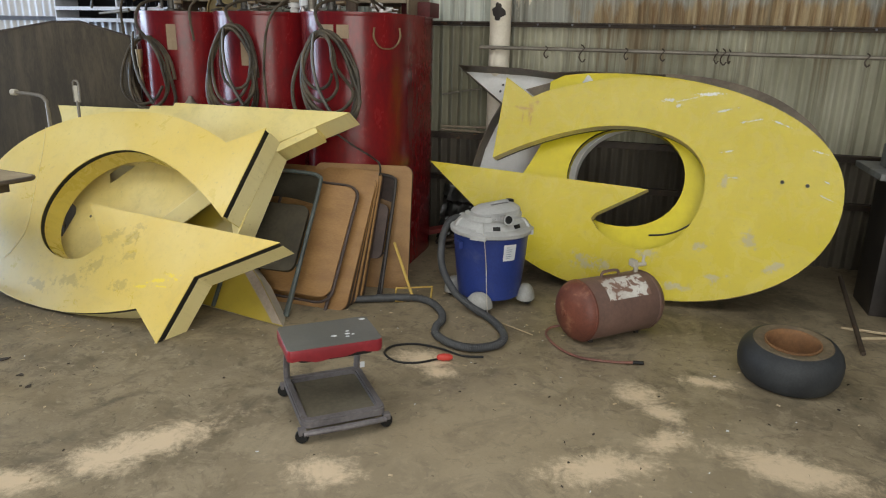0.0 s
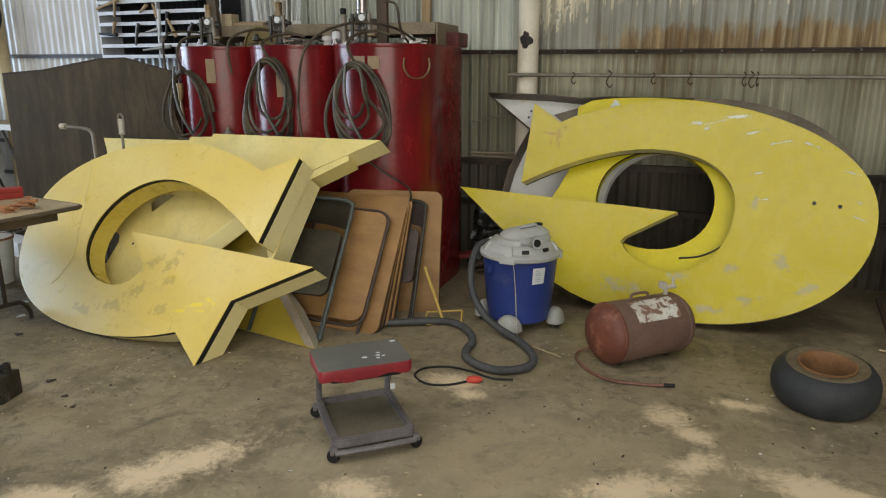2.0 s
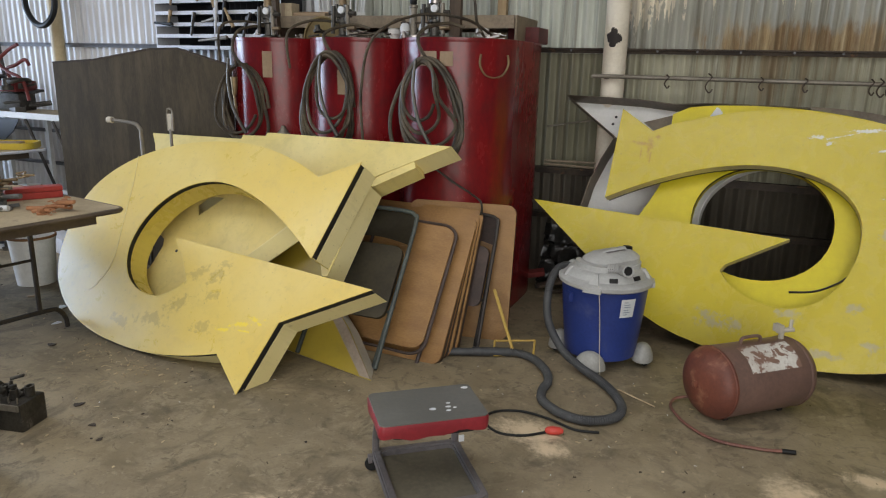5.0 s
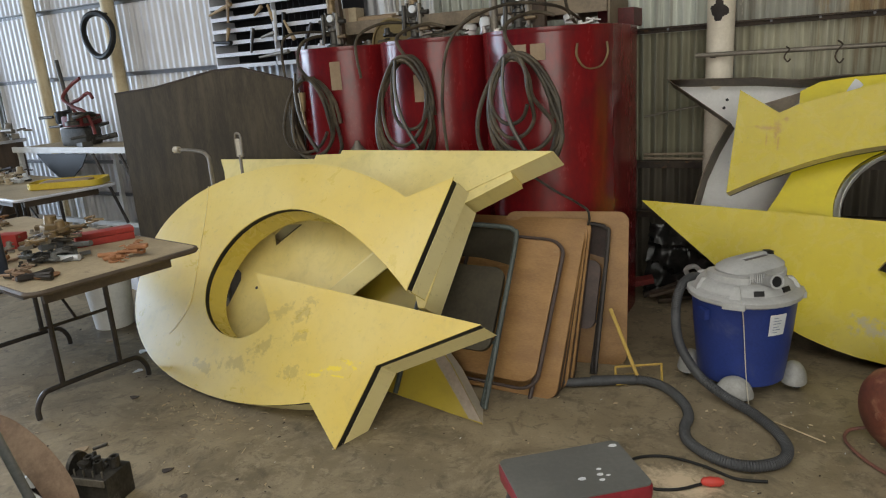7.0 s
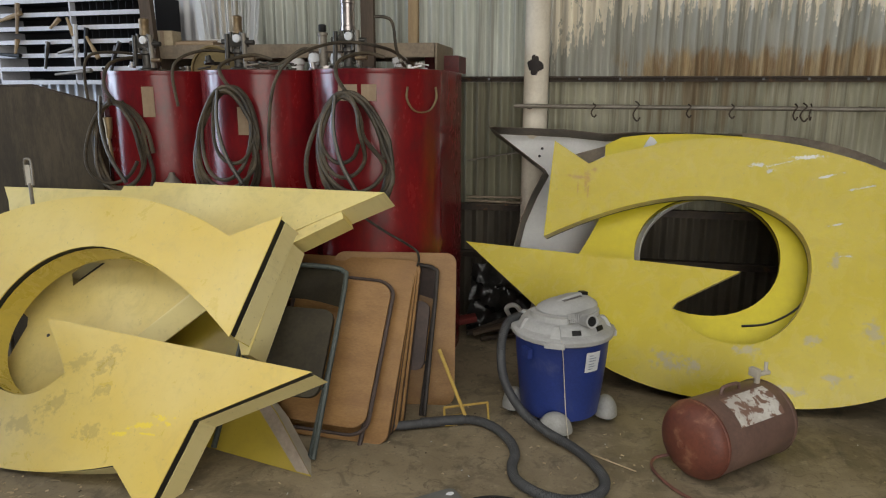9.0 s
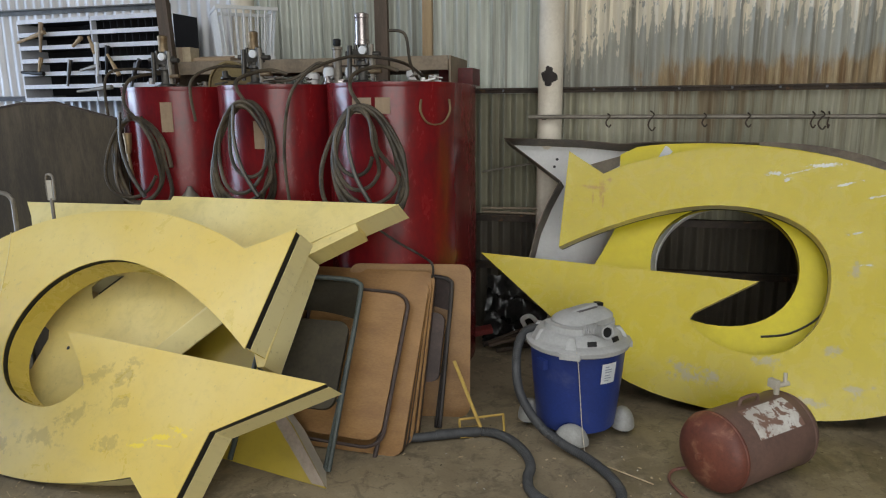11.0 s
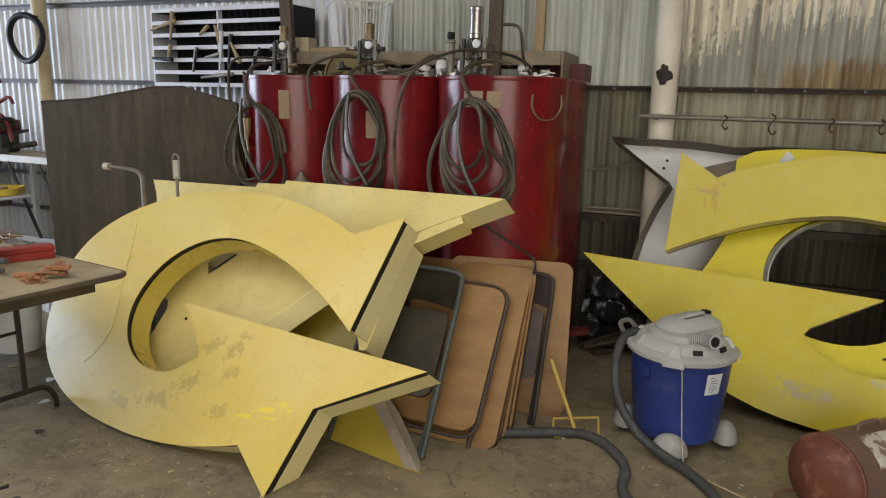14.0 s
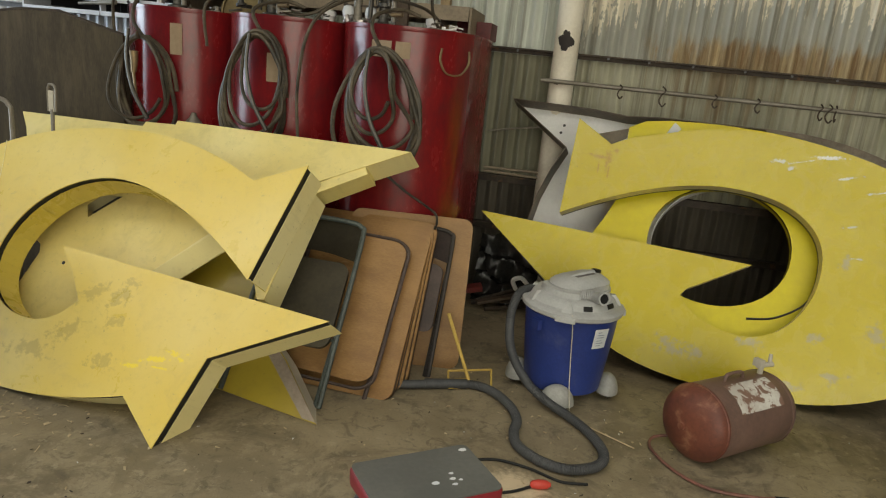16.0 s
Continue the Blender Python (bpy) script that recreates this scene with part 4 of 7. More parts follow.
plate(bm, hump + [(q[0] * 0.93, q[1] * 0.93 - 0.001) for q in hump[::-1]], -0.06, 0.06, pose(-2.66, 4.19, 1.604, 90, 0, 12))
plate(bm, [(q[0] * 0.93, q[1] * 0.93) for q in hump], 0.03, 0.036, pose(-2.66, 4.19, 1.604, 90, 0, 12))
tagged(part("curved_guard", bm, surface("olive brown guard paint", (0.24, 0.185, 0.08), (0.15, 0.11, 0.05), 0.5, spots=(0.09, 0.07, 0.05)), smooth=False), "olive-brown half-round belt guard on a tank top", "guard")
filt = thing("oil_filter", "grey oil filter column with pale bowls on a tank", "filter", pose(-1.955, 4.02, 1.604))
part("column", lathe(shell(), [(0.03, 0.0), (0.03, 0.01), (0.022, 0.014), (0.022, 0.17), (0.027, 0.172), (0.027, 0.185), (0.01, 0.19)], 16), M_pipe, filt)
part("cap", lathe(shell(), [(0.017, 0.19), (0.02, 0.194), (0.02, 0.222), (0.012, 0.226)], 14), M_black, filt, "black cap")
for x in (-0.045, 0.075):
    part("bowl", lathe(shell(), [(0.012, 0.02), (0.026, 0.03), (0.03, 0.055), (0.024, 0.08), (0.012, 0.086)], 16, Matrix.Translation((x, -0.015, 0))), M_paper, filt, "pale plastic bowl")
part("bowl_bracket", boxed((-0.075, -0.012, 0.084), (0.105, 0.012, 0.094)), M_steel_dark, filt)

# A steel tray with uprights stands behind the pumps on the tanks.
tray = thing("steel_tray", "dark steel tray frame resting on the tanks", "tray", pose(-2.28, 4.52, 1.606, 0, 0, 1.5))
bm = shell()
box(bm, (-0.85, -0.2, 0.12), (0.83, 0.28, 0.132))
part("pan", bm, M_tray, tray)
for y0 in (-0.212, 0.282):
    part("side_rail", boxed((-0.85, y0, 0.075), (0.83, y0 + 0.012, 0.15)), M_tray, tray)
for x0 in (-0.864, 0.832):
    part("end_rail", boxed((x0, -0.2, 0.0), (x0 + 0.012, 0.28, 0.15)), M_tray, tray)
for x0, lean in ((-0.83, -3), (0.47, 0)):
    u = part("upright", boxed((-0.035, -0.02, 0.0), (0.035, 0.02, 1.5)), M_wood_dark, tray)
    u.matrix_basis = pose(x0, -0.234, 0.02, 0, lean, 0)
stud = tagged(part("timber_stud", boxed((-0.03, -0.02, 0), (0.03, 0.02, 1.9), pose(-1.70, 4.86, 1.606, -1, 0, 0)), M_wood), "pale timber stud standing against the wall", "timber")
carton = thing("cardboard_box", "brown cardboard box on the tray with an open flap", "box", pose(-2.94, 4.40, 1.740, 0, 0, 4))
part("box_body", boxed((-0.15, -0.06, 0), (0.17, 0.12, 0.04), bevel=0.004), M_card, carton, smooth=False)
part("flap", boxed((-0.15, -0.10, 0.0), (0.17, 0.0, 0.005), pose(0, 0.0, 0.045, 24)), M_card, carton, smooth=False)
carton2 = thing("carton", "small pale brown carton standing on the tray", "box", pose(-3.07, 4.36, 1.740, 0, 0, 3))
part("carton_body", boxed((-0.075, -0.05, 0), (0.065, 0.05, 0.10), bevel=0.004), M_table_top, carton2, smooth=False)
part("tape", boxed((-0.012, -0.0515, 0.0), (0.012, -0.0505, 0.10)), M_card, carton2, smooth=False)
basket = thing("wire_basket", "white slatted crate standing on the tray", "basket", pose(-2.84, 4.66, 1.741, 0, 0, 38))
HALF, FOOT = 0.175, 0.15
for turn in (0, 90, 180, 270):
    side_m = pose(0, 0, 0, 0, 0, turn)
    for z0, out in ((0.04, FOOT), (0.325, HALF)):
        part("rail", boxed((-out - 0.008, -out - 0.008, z0), (out - 0.008, -out + 0.008, z0 + 0.02), side_m), M_white, basket)
    for i in range(8):
        f = -0.86 + 1.72 * i / 7
        part("slat", tube(shell(), [side_m @ Vector((f * FOOT, -FOOT, 0.05)), side_m @ Vector((f * HALF, -HALF, 0.33))], 0.0065, 5), M_white, basket, smooth=False)
part("base", boxed((-FOOT, -FOOT, 0.0), (FOOT, FOOT, 0.04), bevel=0.01), M_white, basket)

# ---------- grey steel tank and its pipes ----------
grey = thing("steel_bin", "large dull grey steel bin with a peaked top", "bin", pose(-4.02, 3.86, 0, 0, 0, 4))
outline = [(-0.67, 0.0), (0.79, 0.0), (0.79, 1.435), (0.42, 1.525), (0.2, 1.52), (-0.3, 1.44), (-0.67, 1.415)]
part("front_plate", plate(shell(), outline, 0.0, 0.012, pose(0, 0, 0, 90)), M_plate, grey, smooth=False)
part("side_plate", boxed((-0.67, 0.013, 0.0), (-0.658, 0.7, 1.41)), M_plate, grey)
part("side_plate", boxed((0.778, 0.013, 0.0), (0.79, 0.05, 1.43)), M_plate, grey)
part("back_plate", boxed((-0.658, 0.69, 0.0), (0.3, 0.70, 1.41)), M_plate, grey)
lip = shell()
for a, b in zip(outline[2:], outline[3:]):
    rod(lip, (a[0], -0.008, a[1]), (b[0], -0.008, b[1]), 0.008, 6)
part("lip", lip, M_steel_dark, grey)
valve = thing("pipe_valve", "bent grey pipe with a round knob", "pipe", pose(-3.53, 3.45, 0))
part("pipe", tube(shell(), smooth_line([(0, 0, 0.0), (0, 0, 0.5), (0.0, 0, 0.98), (-0.01, 0, 1.04), (-0.06, 0, 1.07), (-0.24, 0, 1.08)], 5), 0.0115, 8), M_pipe, valve)
part("knob", lathe(shell(), [(0.005, -0.02), (0.02, -0.018), (0.02, 0.018), (0.005, 0.02)], 14, pose(-0.25, 0, 1.08, 0, 90)), M_return_grey, valve)
lever = thing("valve_handle", "small steel loop handle on a rod", "handle", pose(-3.29, 3.45, 0))
part("rod", rod(shell(), (0, 0, 0), (0, 0, 1.05), 0.009), M_pipe, lever)
part("loop", tube(shell(), smooth_line([(-0.02, 0, 1.04), (-0.02, 0, 1.15), (0.0, 0, 1.17), (0.022, 0, 1.15), (0.02, 0, 1.04)], 4), 0.006, 7), M_pipe, lever)
part("plate", boxed((-0.018, -0.004, 1.04), (0.012, 0.004, 1.14)), M_return_grey, lever)

# ---------- parts rack on the wall ----------
rack = thing("parts_rack", "pale steel pigeonhole rack with black bins and hung tools", "rack", pose(-4.66, 4.76, 1.545, 0, 0, -4))
W, HGT, DEP = 1.32, 0.54, 0.24
part("back", boxed((0, DEP - 0.01, 0), (W, DEP, HGT)), M_rack_inside, rack)
for x0 in (0.0, W * 0.49, W - 0.012):
    part("upright", boxed((x0, 0, 0), (x0 + 0.012, DEP - 0.01, HGT)), M_rack, rack, smooth=False)
for i in range(7):
    z0 = i * (HGT - 0.012) / 6
    for a, b in ((0.012, W * 0.49), (W * 0.49 + 0.012, W - 0.012)):
        part("shelf", boxed((a, 0.004, z0), (b, DEP - 0.01, z0 + 0.010)), M_rack_inside, rack, smooth=False)
        part("lip", boxed((a, -0.004, z0 - 0.004), (b, 0.004, z0 + 0.024)), M_rack, rack, smooth=False)
for i in range(6):
    for j in range(11):
        z0 = i * (HGT - 0.012) / 6 + 0.011
        x0 = W * 0.5 + 0.012 + j * (W * 0.5 - 0.03) / 11
        part("divider", boxed((x0, 0.03, z0), (x0 + 0.003, DEP - 0.012, z0 + 0.075)), M_rack_inside, rack, smooth=False)
part("side_skin", boxed((W, 0.0, 0.0), (W + 0.004, DEP, HGT)), M_rack_inside, rack)
rnd = random.Random(4)
for x0, z0, ln, turn, m in ((0.02, 0.40, 0.26, 14, M_wood), (0.02, 0.20, 0.2, -4, M_black), (0.22, 0.33, 0.2, 80, M_card), (0.18, 0.2, 0.1, 70, M_wood), (0.5, 0.36, 0.1, 35, M_wood),
                            (0.55, 0.20, 0.16, 10, M_pipe), (0.66, 0.42, 0.12, -70, M_wood), (0.8, 0.3, 0.16, -60, M_wood), (0.7, 0.16, 0.22, 85, M_paper), (0.76, 0.14, 0.22, 80, M_black),
                            (0.9, 0.1, 0.18, -50, M_black), (0.98, 0.14, 0.14, 60, M_leg), (0.5, 0.06, 0.3, 5, M_pipe), (0.42, 0.1, 0.18, 75, M_engine), (0.95, 0.05, 0.2, 70, M_leg)):
    a = radians(turn)
    tool = tube(shell(), [(0, 0, 0), (ln * 0.45, 0, 0), (ln * 0.5, 0, 0), (ln, 0, 0)], 0.009, 7, taper=0.016)
    tl = tagged(part("hand_tool", tool, m), "worn hand tool hooked on the parts rack", "tool", group="tools on the rack")
    tl.matrix_basis = rack.matrix_basis @ pose(x0, -0.02 - rnd.uniform(0, 0.02), z0, 0, -turn, 0)


# ---------- sign letters ----------
def face_pose(a, b, c):
    """The pose of a leaning flat face y = a x + b z + c: x along it, y up it, z out of it."""
    n = Vector((-a, 1, -b)).normalized()
    u = Vector((1, a, 0)).normalized()
    v = n.cross(u) if n.cross(u).z > 0 else u.cross(n)
    m = Matrix((u, v, -n)).transposed().to_4x4()
    m.translation = (0, c, 0)
    return m


def grown(outline, d):
    """The outline moved outwards by d."""
    k = len(outline)
    area = sum(outline[i][0] * outline[(i + 1) % k][1] - outline[(i + 1) % k][0] * outline[i][1] for i in range(k))
    s = 1 if area > 0 else -1
    out = []
    for i in range(k):
        a, q, b = (Vector(outline[j % k]) for j in (i - 1, i, i + 1))
        e, f = (q - a), (b - q)
        n1, n2 = (Vector((w.y, -w.x)).normalized() * s if w.length else Vector((0, 0)) for w in (e, f))
        m = n1 + n2
        m = m.normalized() / max(0.5, m.normalized().dot(n1)) if m.length > 1e-6 else n1
        out.append(tuple(q + m * d))
    return out


def slab(bm, outer, z0, z1, inner=None, wall_in=False):
    """A flat slab, with a hole where one is given."""
    loops = [outer] + ([inner] if inner else [])
    for z in (z0, z1):
        edges = []
        for loop in loops:
            vs = [bm.verts.new((x, y, z)) for x, y in loop]
            edges += [bm.edges.new((vs[i], vs[(i + 1) % len(vs)])) for i in range(len(vs))]
        bmesh.ops.triangle_fill(bm, use_beauty=True, edges=edges)
    for loop in loops:
        rings(bm, [[Vector((x, y, z)) for x, y in loop] for z in (z0, z1)], (False, False))
    bmesh.ops.remove_doubles(bm, verts=bm.verts, dist=1e-5)
    return bm


def tidy(outline):
    out = []
    for q in outline:
        if not out or (Vector(q) - Vector(out[-1])).length > 0.004:
            out.append(q)
    return out


def letter(m, outline, deep, label, paint, side, group, trim=True, hole=None, undercut=0.0):
    t = thing("sign_letter", label, "sign letter", m, group)
    outline = tidy(outline)
    part("face", slab(shell(), grown(outline, 0.004) if trim else outline, -0.005, 0.0, grown(hole, -0.004) if trim and hole else hole), paint, t, smooth=False)
    if trim:
        part("trim", slab(shell(), grown(outline, -0.002), -0.043, -0.005, hole), M_trim_black, t, "black trim strip", smooth=False)
    part("return", slab(shell(), outline, -deep, -0.043 if trim else -0.005, grown(hole, undercut) if undercut else hole), side, t, smooth=False)
    return t


ML = face_pose(-0.172, 0.742, 2.128)
left_letter = [(-1.975, 1.223), (-2.195, 1.113)] + bow((-2.85, 1.255), (-2.195, 1.113))[::-1][1:] + arc((-2.85, 1.255), (-3.96, 0.69), 2.0, 18)[1:]
left_letter += arc((-3.0, 0.027), (-3.96, 0.69), 2.4, 18, True)[1:] + bow((-3.0, 0.027), (-2.33, 0.148))[1:]
left_letter += [(-2.113, 0.009), (-2.05, 0.369), (-1.624, 0.618), (-2.98, 0.646), (-2.86, 0.556)]
left_letter += bow((-2.99, 0.308), (-2.748, 0.44), 2.6)[::-1] + arc((-2.99, 0.308), (-3.335, 0.6))[1:] + arc((-2.85, 1.012), (-3.335, 0.6), 2.0, 12, True)[1:]
left_letter += bow((-2.85, 1.012), (-2.024, 0.704), 1.75, 10)[1:]
front = letter(ML, left_letter, 0.148, "faded yellow metal sign letter with pointed tails, leaning", M_letter, M_letter_side_lit, "yellow sign letters")
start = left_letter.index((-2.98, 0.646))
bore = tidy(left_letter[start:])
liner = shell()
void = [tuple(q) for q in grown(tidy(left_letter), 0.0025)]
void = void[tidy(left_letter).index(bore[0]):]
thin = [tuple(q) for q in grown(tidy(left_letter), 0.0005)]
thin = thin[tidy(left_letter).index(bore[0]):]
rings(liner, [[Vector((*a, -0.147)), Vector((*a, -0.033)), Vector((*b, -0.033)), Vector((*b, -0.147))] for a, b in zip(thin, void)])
part("inner_return", liner, M_letter_bore_shade, front, "yellow inner side darkened for shade", smooth=False)
joint = smooth_line([(-3.66, 1.09, 0.001), (-3.575, 0.92, 0.001), (-3.48, 0.67, 0.001), (-3.395, 0.44, 0.001), (-3.42, 0.30, 0.001), (-3.46, 0.24, 0.001)], 8)
part("sheet_joint", tube(shell(), joint, 0.0016, 5), M_letter_side_lit, front, "raised lap joint in the sheet")
part("rivet", lathe(shell(), [(0.008, 0.0), (0.008, 0.002), (0.003, 0.004)], 10, Matrix.Translation((-2.931, 0.576, 0.0))), M_black, front, "dark rivet")

horn = [(-1.67, 1.49), (-2.97, 1.466), (-2.972, 1.442), (-3.16, 1.432), (-3.165, 1.405), (-4.02, 1.376), (-3.93, 1.29), (-3.62, 0.9), (-3.52, 0.73), (-3.396, 0.68), (-3.374, 0.638), (-3.398, 0.48), (-3.5, 0.45), (-3.5, 0.32), (-2.95, 0.30), (-2.9, 0.47), (-2.684, 0.693), (-2.49, 0.918), (-2.25, 1.14), (-2.04, 1.28)]
gap = [(-3.20, 0.868), (-3.245, 0.93), (-3.18, 0.998), (-3.06, 1.008)]
long_horn = letter(ML @ Matrix.Translation((0, 0, -0.235)), horn, 0.13, "dusty yellow sign letter with a long pointed top, stacked behind", M_letter_back, M_letter_side_lit, "yellow sign letters", False, gap, 0.07)
# Added lip, sloped to catch light that the return behind it lacks.
bm = shell()
lip = [(-2.90, 0.452, 0.0), (-2.684, 0.693, 0.0), (-2.49, 0.918, 0.0), (-2.30, 1.10, 0.0), (-2.22, 1.02, -0.04), (-2.412, 0.854, -0.04), (-2.561, 0.693, -0.04), (-2.79, 0.43, -0.04)]
rings(bm, [[Vector(q) for q in lip], [Vector(q) - Vector((0, 0, 0.006)) for q in lip]])
part("lit_lip", bm, M_letter_side_lit, long_horn, "pale edge sloped to catch light for the return", smooth=False)
strip = thing("folded_strip", "pale yellow folded metal strip on the edge of a sign letter", "strip", ML @ Matrix.Translation((0, 0, -0.235)))
part("strip_plate", boxed((-0.20, -0.052, -0.11), (0.20, -0.002, -0.004), pose(-2.03, 1.285, 0, 0, 0, 33), 0.002), M_letter_back, strip, smooth=False)
arm = [(-2.0, 1.18), (-2.016, 0.67), (-2.05, 0.665), (-2.10, 0.74), (-2.16, 0.90), (-2.16, 1.03)]
letter(ML @ Matrix.Translation((0, 0, -0.15)), arm, 0.13, "yellow sign letter arm stacked behind another letter", M_letter_back, M_letter_side_lit, "yellow sign letters", False)
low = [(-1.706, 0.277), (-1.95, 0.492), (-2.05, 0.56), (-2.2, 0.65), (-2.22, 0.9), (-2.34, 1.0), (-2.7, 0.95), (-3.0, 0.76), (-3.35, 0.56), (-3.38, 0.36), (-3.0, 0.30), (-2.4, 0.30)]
low_letter = letter(ML @ Matrix.Translation((0, 0, -0.375)), low, 0.10, "olive-yellow sign letter darkened for shade, whose point rests on the floor", M_letter_low_shade, M_return_grey, "yellow sign letters", False)
# Added strip on the face stands in for the letter's grey side.
part("edge_strip", plate(shell(), [(-1.712, 0.284), (-1.95, 0.488), (-2.04, 0.549), (-2.075, 0.52), (-1.776, 0.284)], 0.0005, 0.004), M_side_strip, low_letter, "grey strip on the face for the letter side", smooth=False)

MR = face_pose(-0.11, 0.406, 3.869)
right_letter = [(-0.851, 1.335), (-0.655, 1.212), (-0.565, 1.257), (-0.388, 1.306), (-0.314, 1.328), (-0.235, 1.346), (-0.12, 1.362), (-0.03, 1.372)] + [q for q in arc((-0.1, 1.377), (1.157, 0.72), 2.15, 20) if q[0] > 0.03]
right_letter += arc((0.2, 0.047), (1.157, 0.72), 2.15, 20, True)[1:] + bow((0.2, 0.047), (-0.85, 0.41), 3.0, 10)[1:]
right_letter += [(-1.288, 0.738), (0.133, 0.687), (-0.15, 0.51), (-0.172, 0.475)] + bow((0.14, 0.33), (-0.168, 0.455), 2.4)[::-1][1:]
right_letter += arc((0.14, 0.33), (0.446, 0.72))[1:] + arc((-0.06, 1.062), (0.446, 0.72), 2.3, 14, True)[1:] + bow((-0.06, 1.062), (-0.857, 0.797), 1.71, 10)[1:]
RL = letter(MR, right_letter, 0.078, "scuffed lemon-yellow metal sign letter leaning on another", M_letter_right, M_letter_side_lit, "yellow sign letters", False)
# Black slab gives the gap behind this letter its shade.
part("gap_shade", slab(shell(), grown(tidy(right_letter), -0.002), -0.105, -0.078), M_trim_black, RL, "black strip along the back edge for gap shade", smooth=False)
for q in ((0.845, 0.799), (0.972, 0.79)):
    part("bolt_hole", lathe(shell(), [(0.011, 0.0), (0.011, 0.001)], 12, Matrix.Translation((*q, 0.001))), M_black, RL, "dark drilled hole", smooth=False)


def oval(cx, cy, rx, ry, k=48, power=2.0):
    out = []
    for i in range(k):
        a = 2 * math.pi * i / k
        c, s = math.cos(a), math.sin(a)
        out.append((cx + rx * math.copysign(abs(c) ** (2 / power), c), cy + ry * math.copysign(abs(s) ** (2 / power), s)))
    return out


mid_outer = tidy(arc((-0.15, 1.428), (1.13, 0.745), 2.2, 20) + arc((0.2, 0.1), (1.13, 0.745), 2.2, 16, True)[1:] + arc((0.1, 0.1), (-0.69, 0.70), 2.2, 14)[1:] + [(-0.63, 0.82), (-0.575, 0.95), (-0.58, 1.25), (-0.584, 1.357), (-0.501, 1.402), (-0.42, 1.414), (-0.351, 1.421), (-0.24, 1.426)])
mid_hole = oval(-0.03, 0.775, 0.36, 0.315, 40, 2.1)
R3 = letter(MR @ Matrix.Translation((0, 0, -0.125)), mid_outer, 0.085, "bright yellow sign letter behind the scuffed one", M_letter_bright, M_letter_bright, "yellow sign letters", True, mid_hole)

part("end_cap", plate(shell(), [(-0.588, 1.352), (-0.588, 1.298), (-0.674, 1.247), (-0.747, 1.30)], -0.004, 0.002), M_rim_brown, R3, "brown soiled end", smooth=False)
# Small white plate painted in as the highlight on the top edge.
part("white_glint", plate(shell(), [(-0.386, 1.349), (-0.372, 1.378), (-0.353, 1.415), (-0.335, 1.405), (-0.314, 1.381), (-0.337, 1.356)], 0.0005, 0.0015), M_paper, R3, "white patch painted for a glint of light", smooth=False)

# Black curve drawn for the shade in the slot between two letters.
seam = smooth_line([(0.165, 0.43, 0.001), (0.287, 0.457, 0.001), (0.399, 0.532, 0.001), (0.452, 0.615, 0.001), (0.478, 0.70, 0.001), (0.484, 0.78, 0.001)], 6)
part("seam", tube(shell(), seam, 0.0065, 6, taper=0.0025), M_trim_black, R3, "black line drawn for the shade between letters")

# The rearmost letter shows its open white inside and its rim.
rear = [(-1.3136, 1.488), (-0.84, 1.479), (-0.618, 1.459), (-0.406, 1.474)] + arc((0.13, 1.474), (1.165, 0.80), 2.2, 18) + arc((0.2, 0.18), (1.165, 0.80), 2.1, 14, True)[1:]
rear += arc((0.1, 0.18), (-1.08, 0.72), 2.2, 14)[1:] + [(-1.05, 0.92), (-1.0, 1.08), (-0.94, 1.225)]
rear = tidy([(-0.5 + (x + 0.5) * 0.982, 1.3 + (y - 1.3) * 0.982) for x, y in rear])
rear_hole = oval(0.02, 0.79, 0.385, 0.345, 40)
RR = thing("sign_letter", "open-backed sign letter with white inside and brown rim", "sign letter", MR @ Matrix.Translation((0, 0, -0.215)), "yellow sign letters")
part("back_panel", slab(shell(), grown(rear, -0.006), -0.135, -0.127, rear_hole), M_letter_inner, RR, smooth=False)
bm = shell()
inner = grown(rear, -0.005)
rings(bm, [[Vector((x, y, z)) for x, y in loop] for loop, z in ((rear, -0.135), (rear, 0.0), (inner, 0.0), (inner, -0.126))], (False, False), closed=True)
part("rim", bm, M_rim_brown, RR, "brown soiled rim", smooth=False)
for q in ((-0.983, 1.395), (-0.995, 1.348)):
    part("bolt_hole", lathe(shell(), [(0.009, 0.0), (0.009, 0.001)], 10, Matrix.Translation((*q, -0.1265))), M_black, RR, "dark drilled hole", smooth=False)
bm = shell()
ih = grown(rear_hole, 0.005)
rings(bm, [[Vector((x, y, z)) for x, y in loop] for loop, z in ((rear_hole, -0.135), (rear_hole, -0.06), (ih, -0.06), (ih, -0.126))], (False, False), closed=True)
part("hole_rim", bm, M_letter_inner, RR, smooth=False)
edge = [q for q in rear if q[0] > -0.36 and q[1] > 0.5]
bm = shell()
for a, b in zip(edge, edge[1:]):
    if (Vector(a) - Vector(b)).length > 0.3:
        continue
    ca, cb = ((0.1 + (q[0] - 0.1) * 0.86, 0.8 + (q[1] - 0.8) * 0.86) for q in (a, b))
    rings(bm, [[Vector((*q, z)) for q in (a, b, cb, ca)] for z in (0.001, 0.005)])
bmesh.ops.remove_doubles(bm, verts=bm.verts, dist=1e-5)
part("rim_band", bm, M_rim_brown, RR, "brown soiled band under the rim", smooth=False)


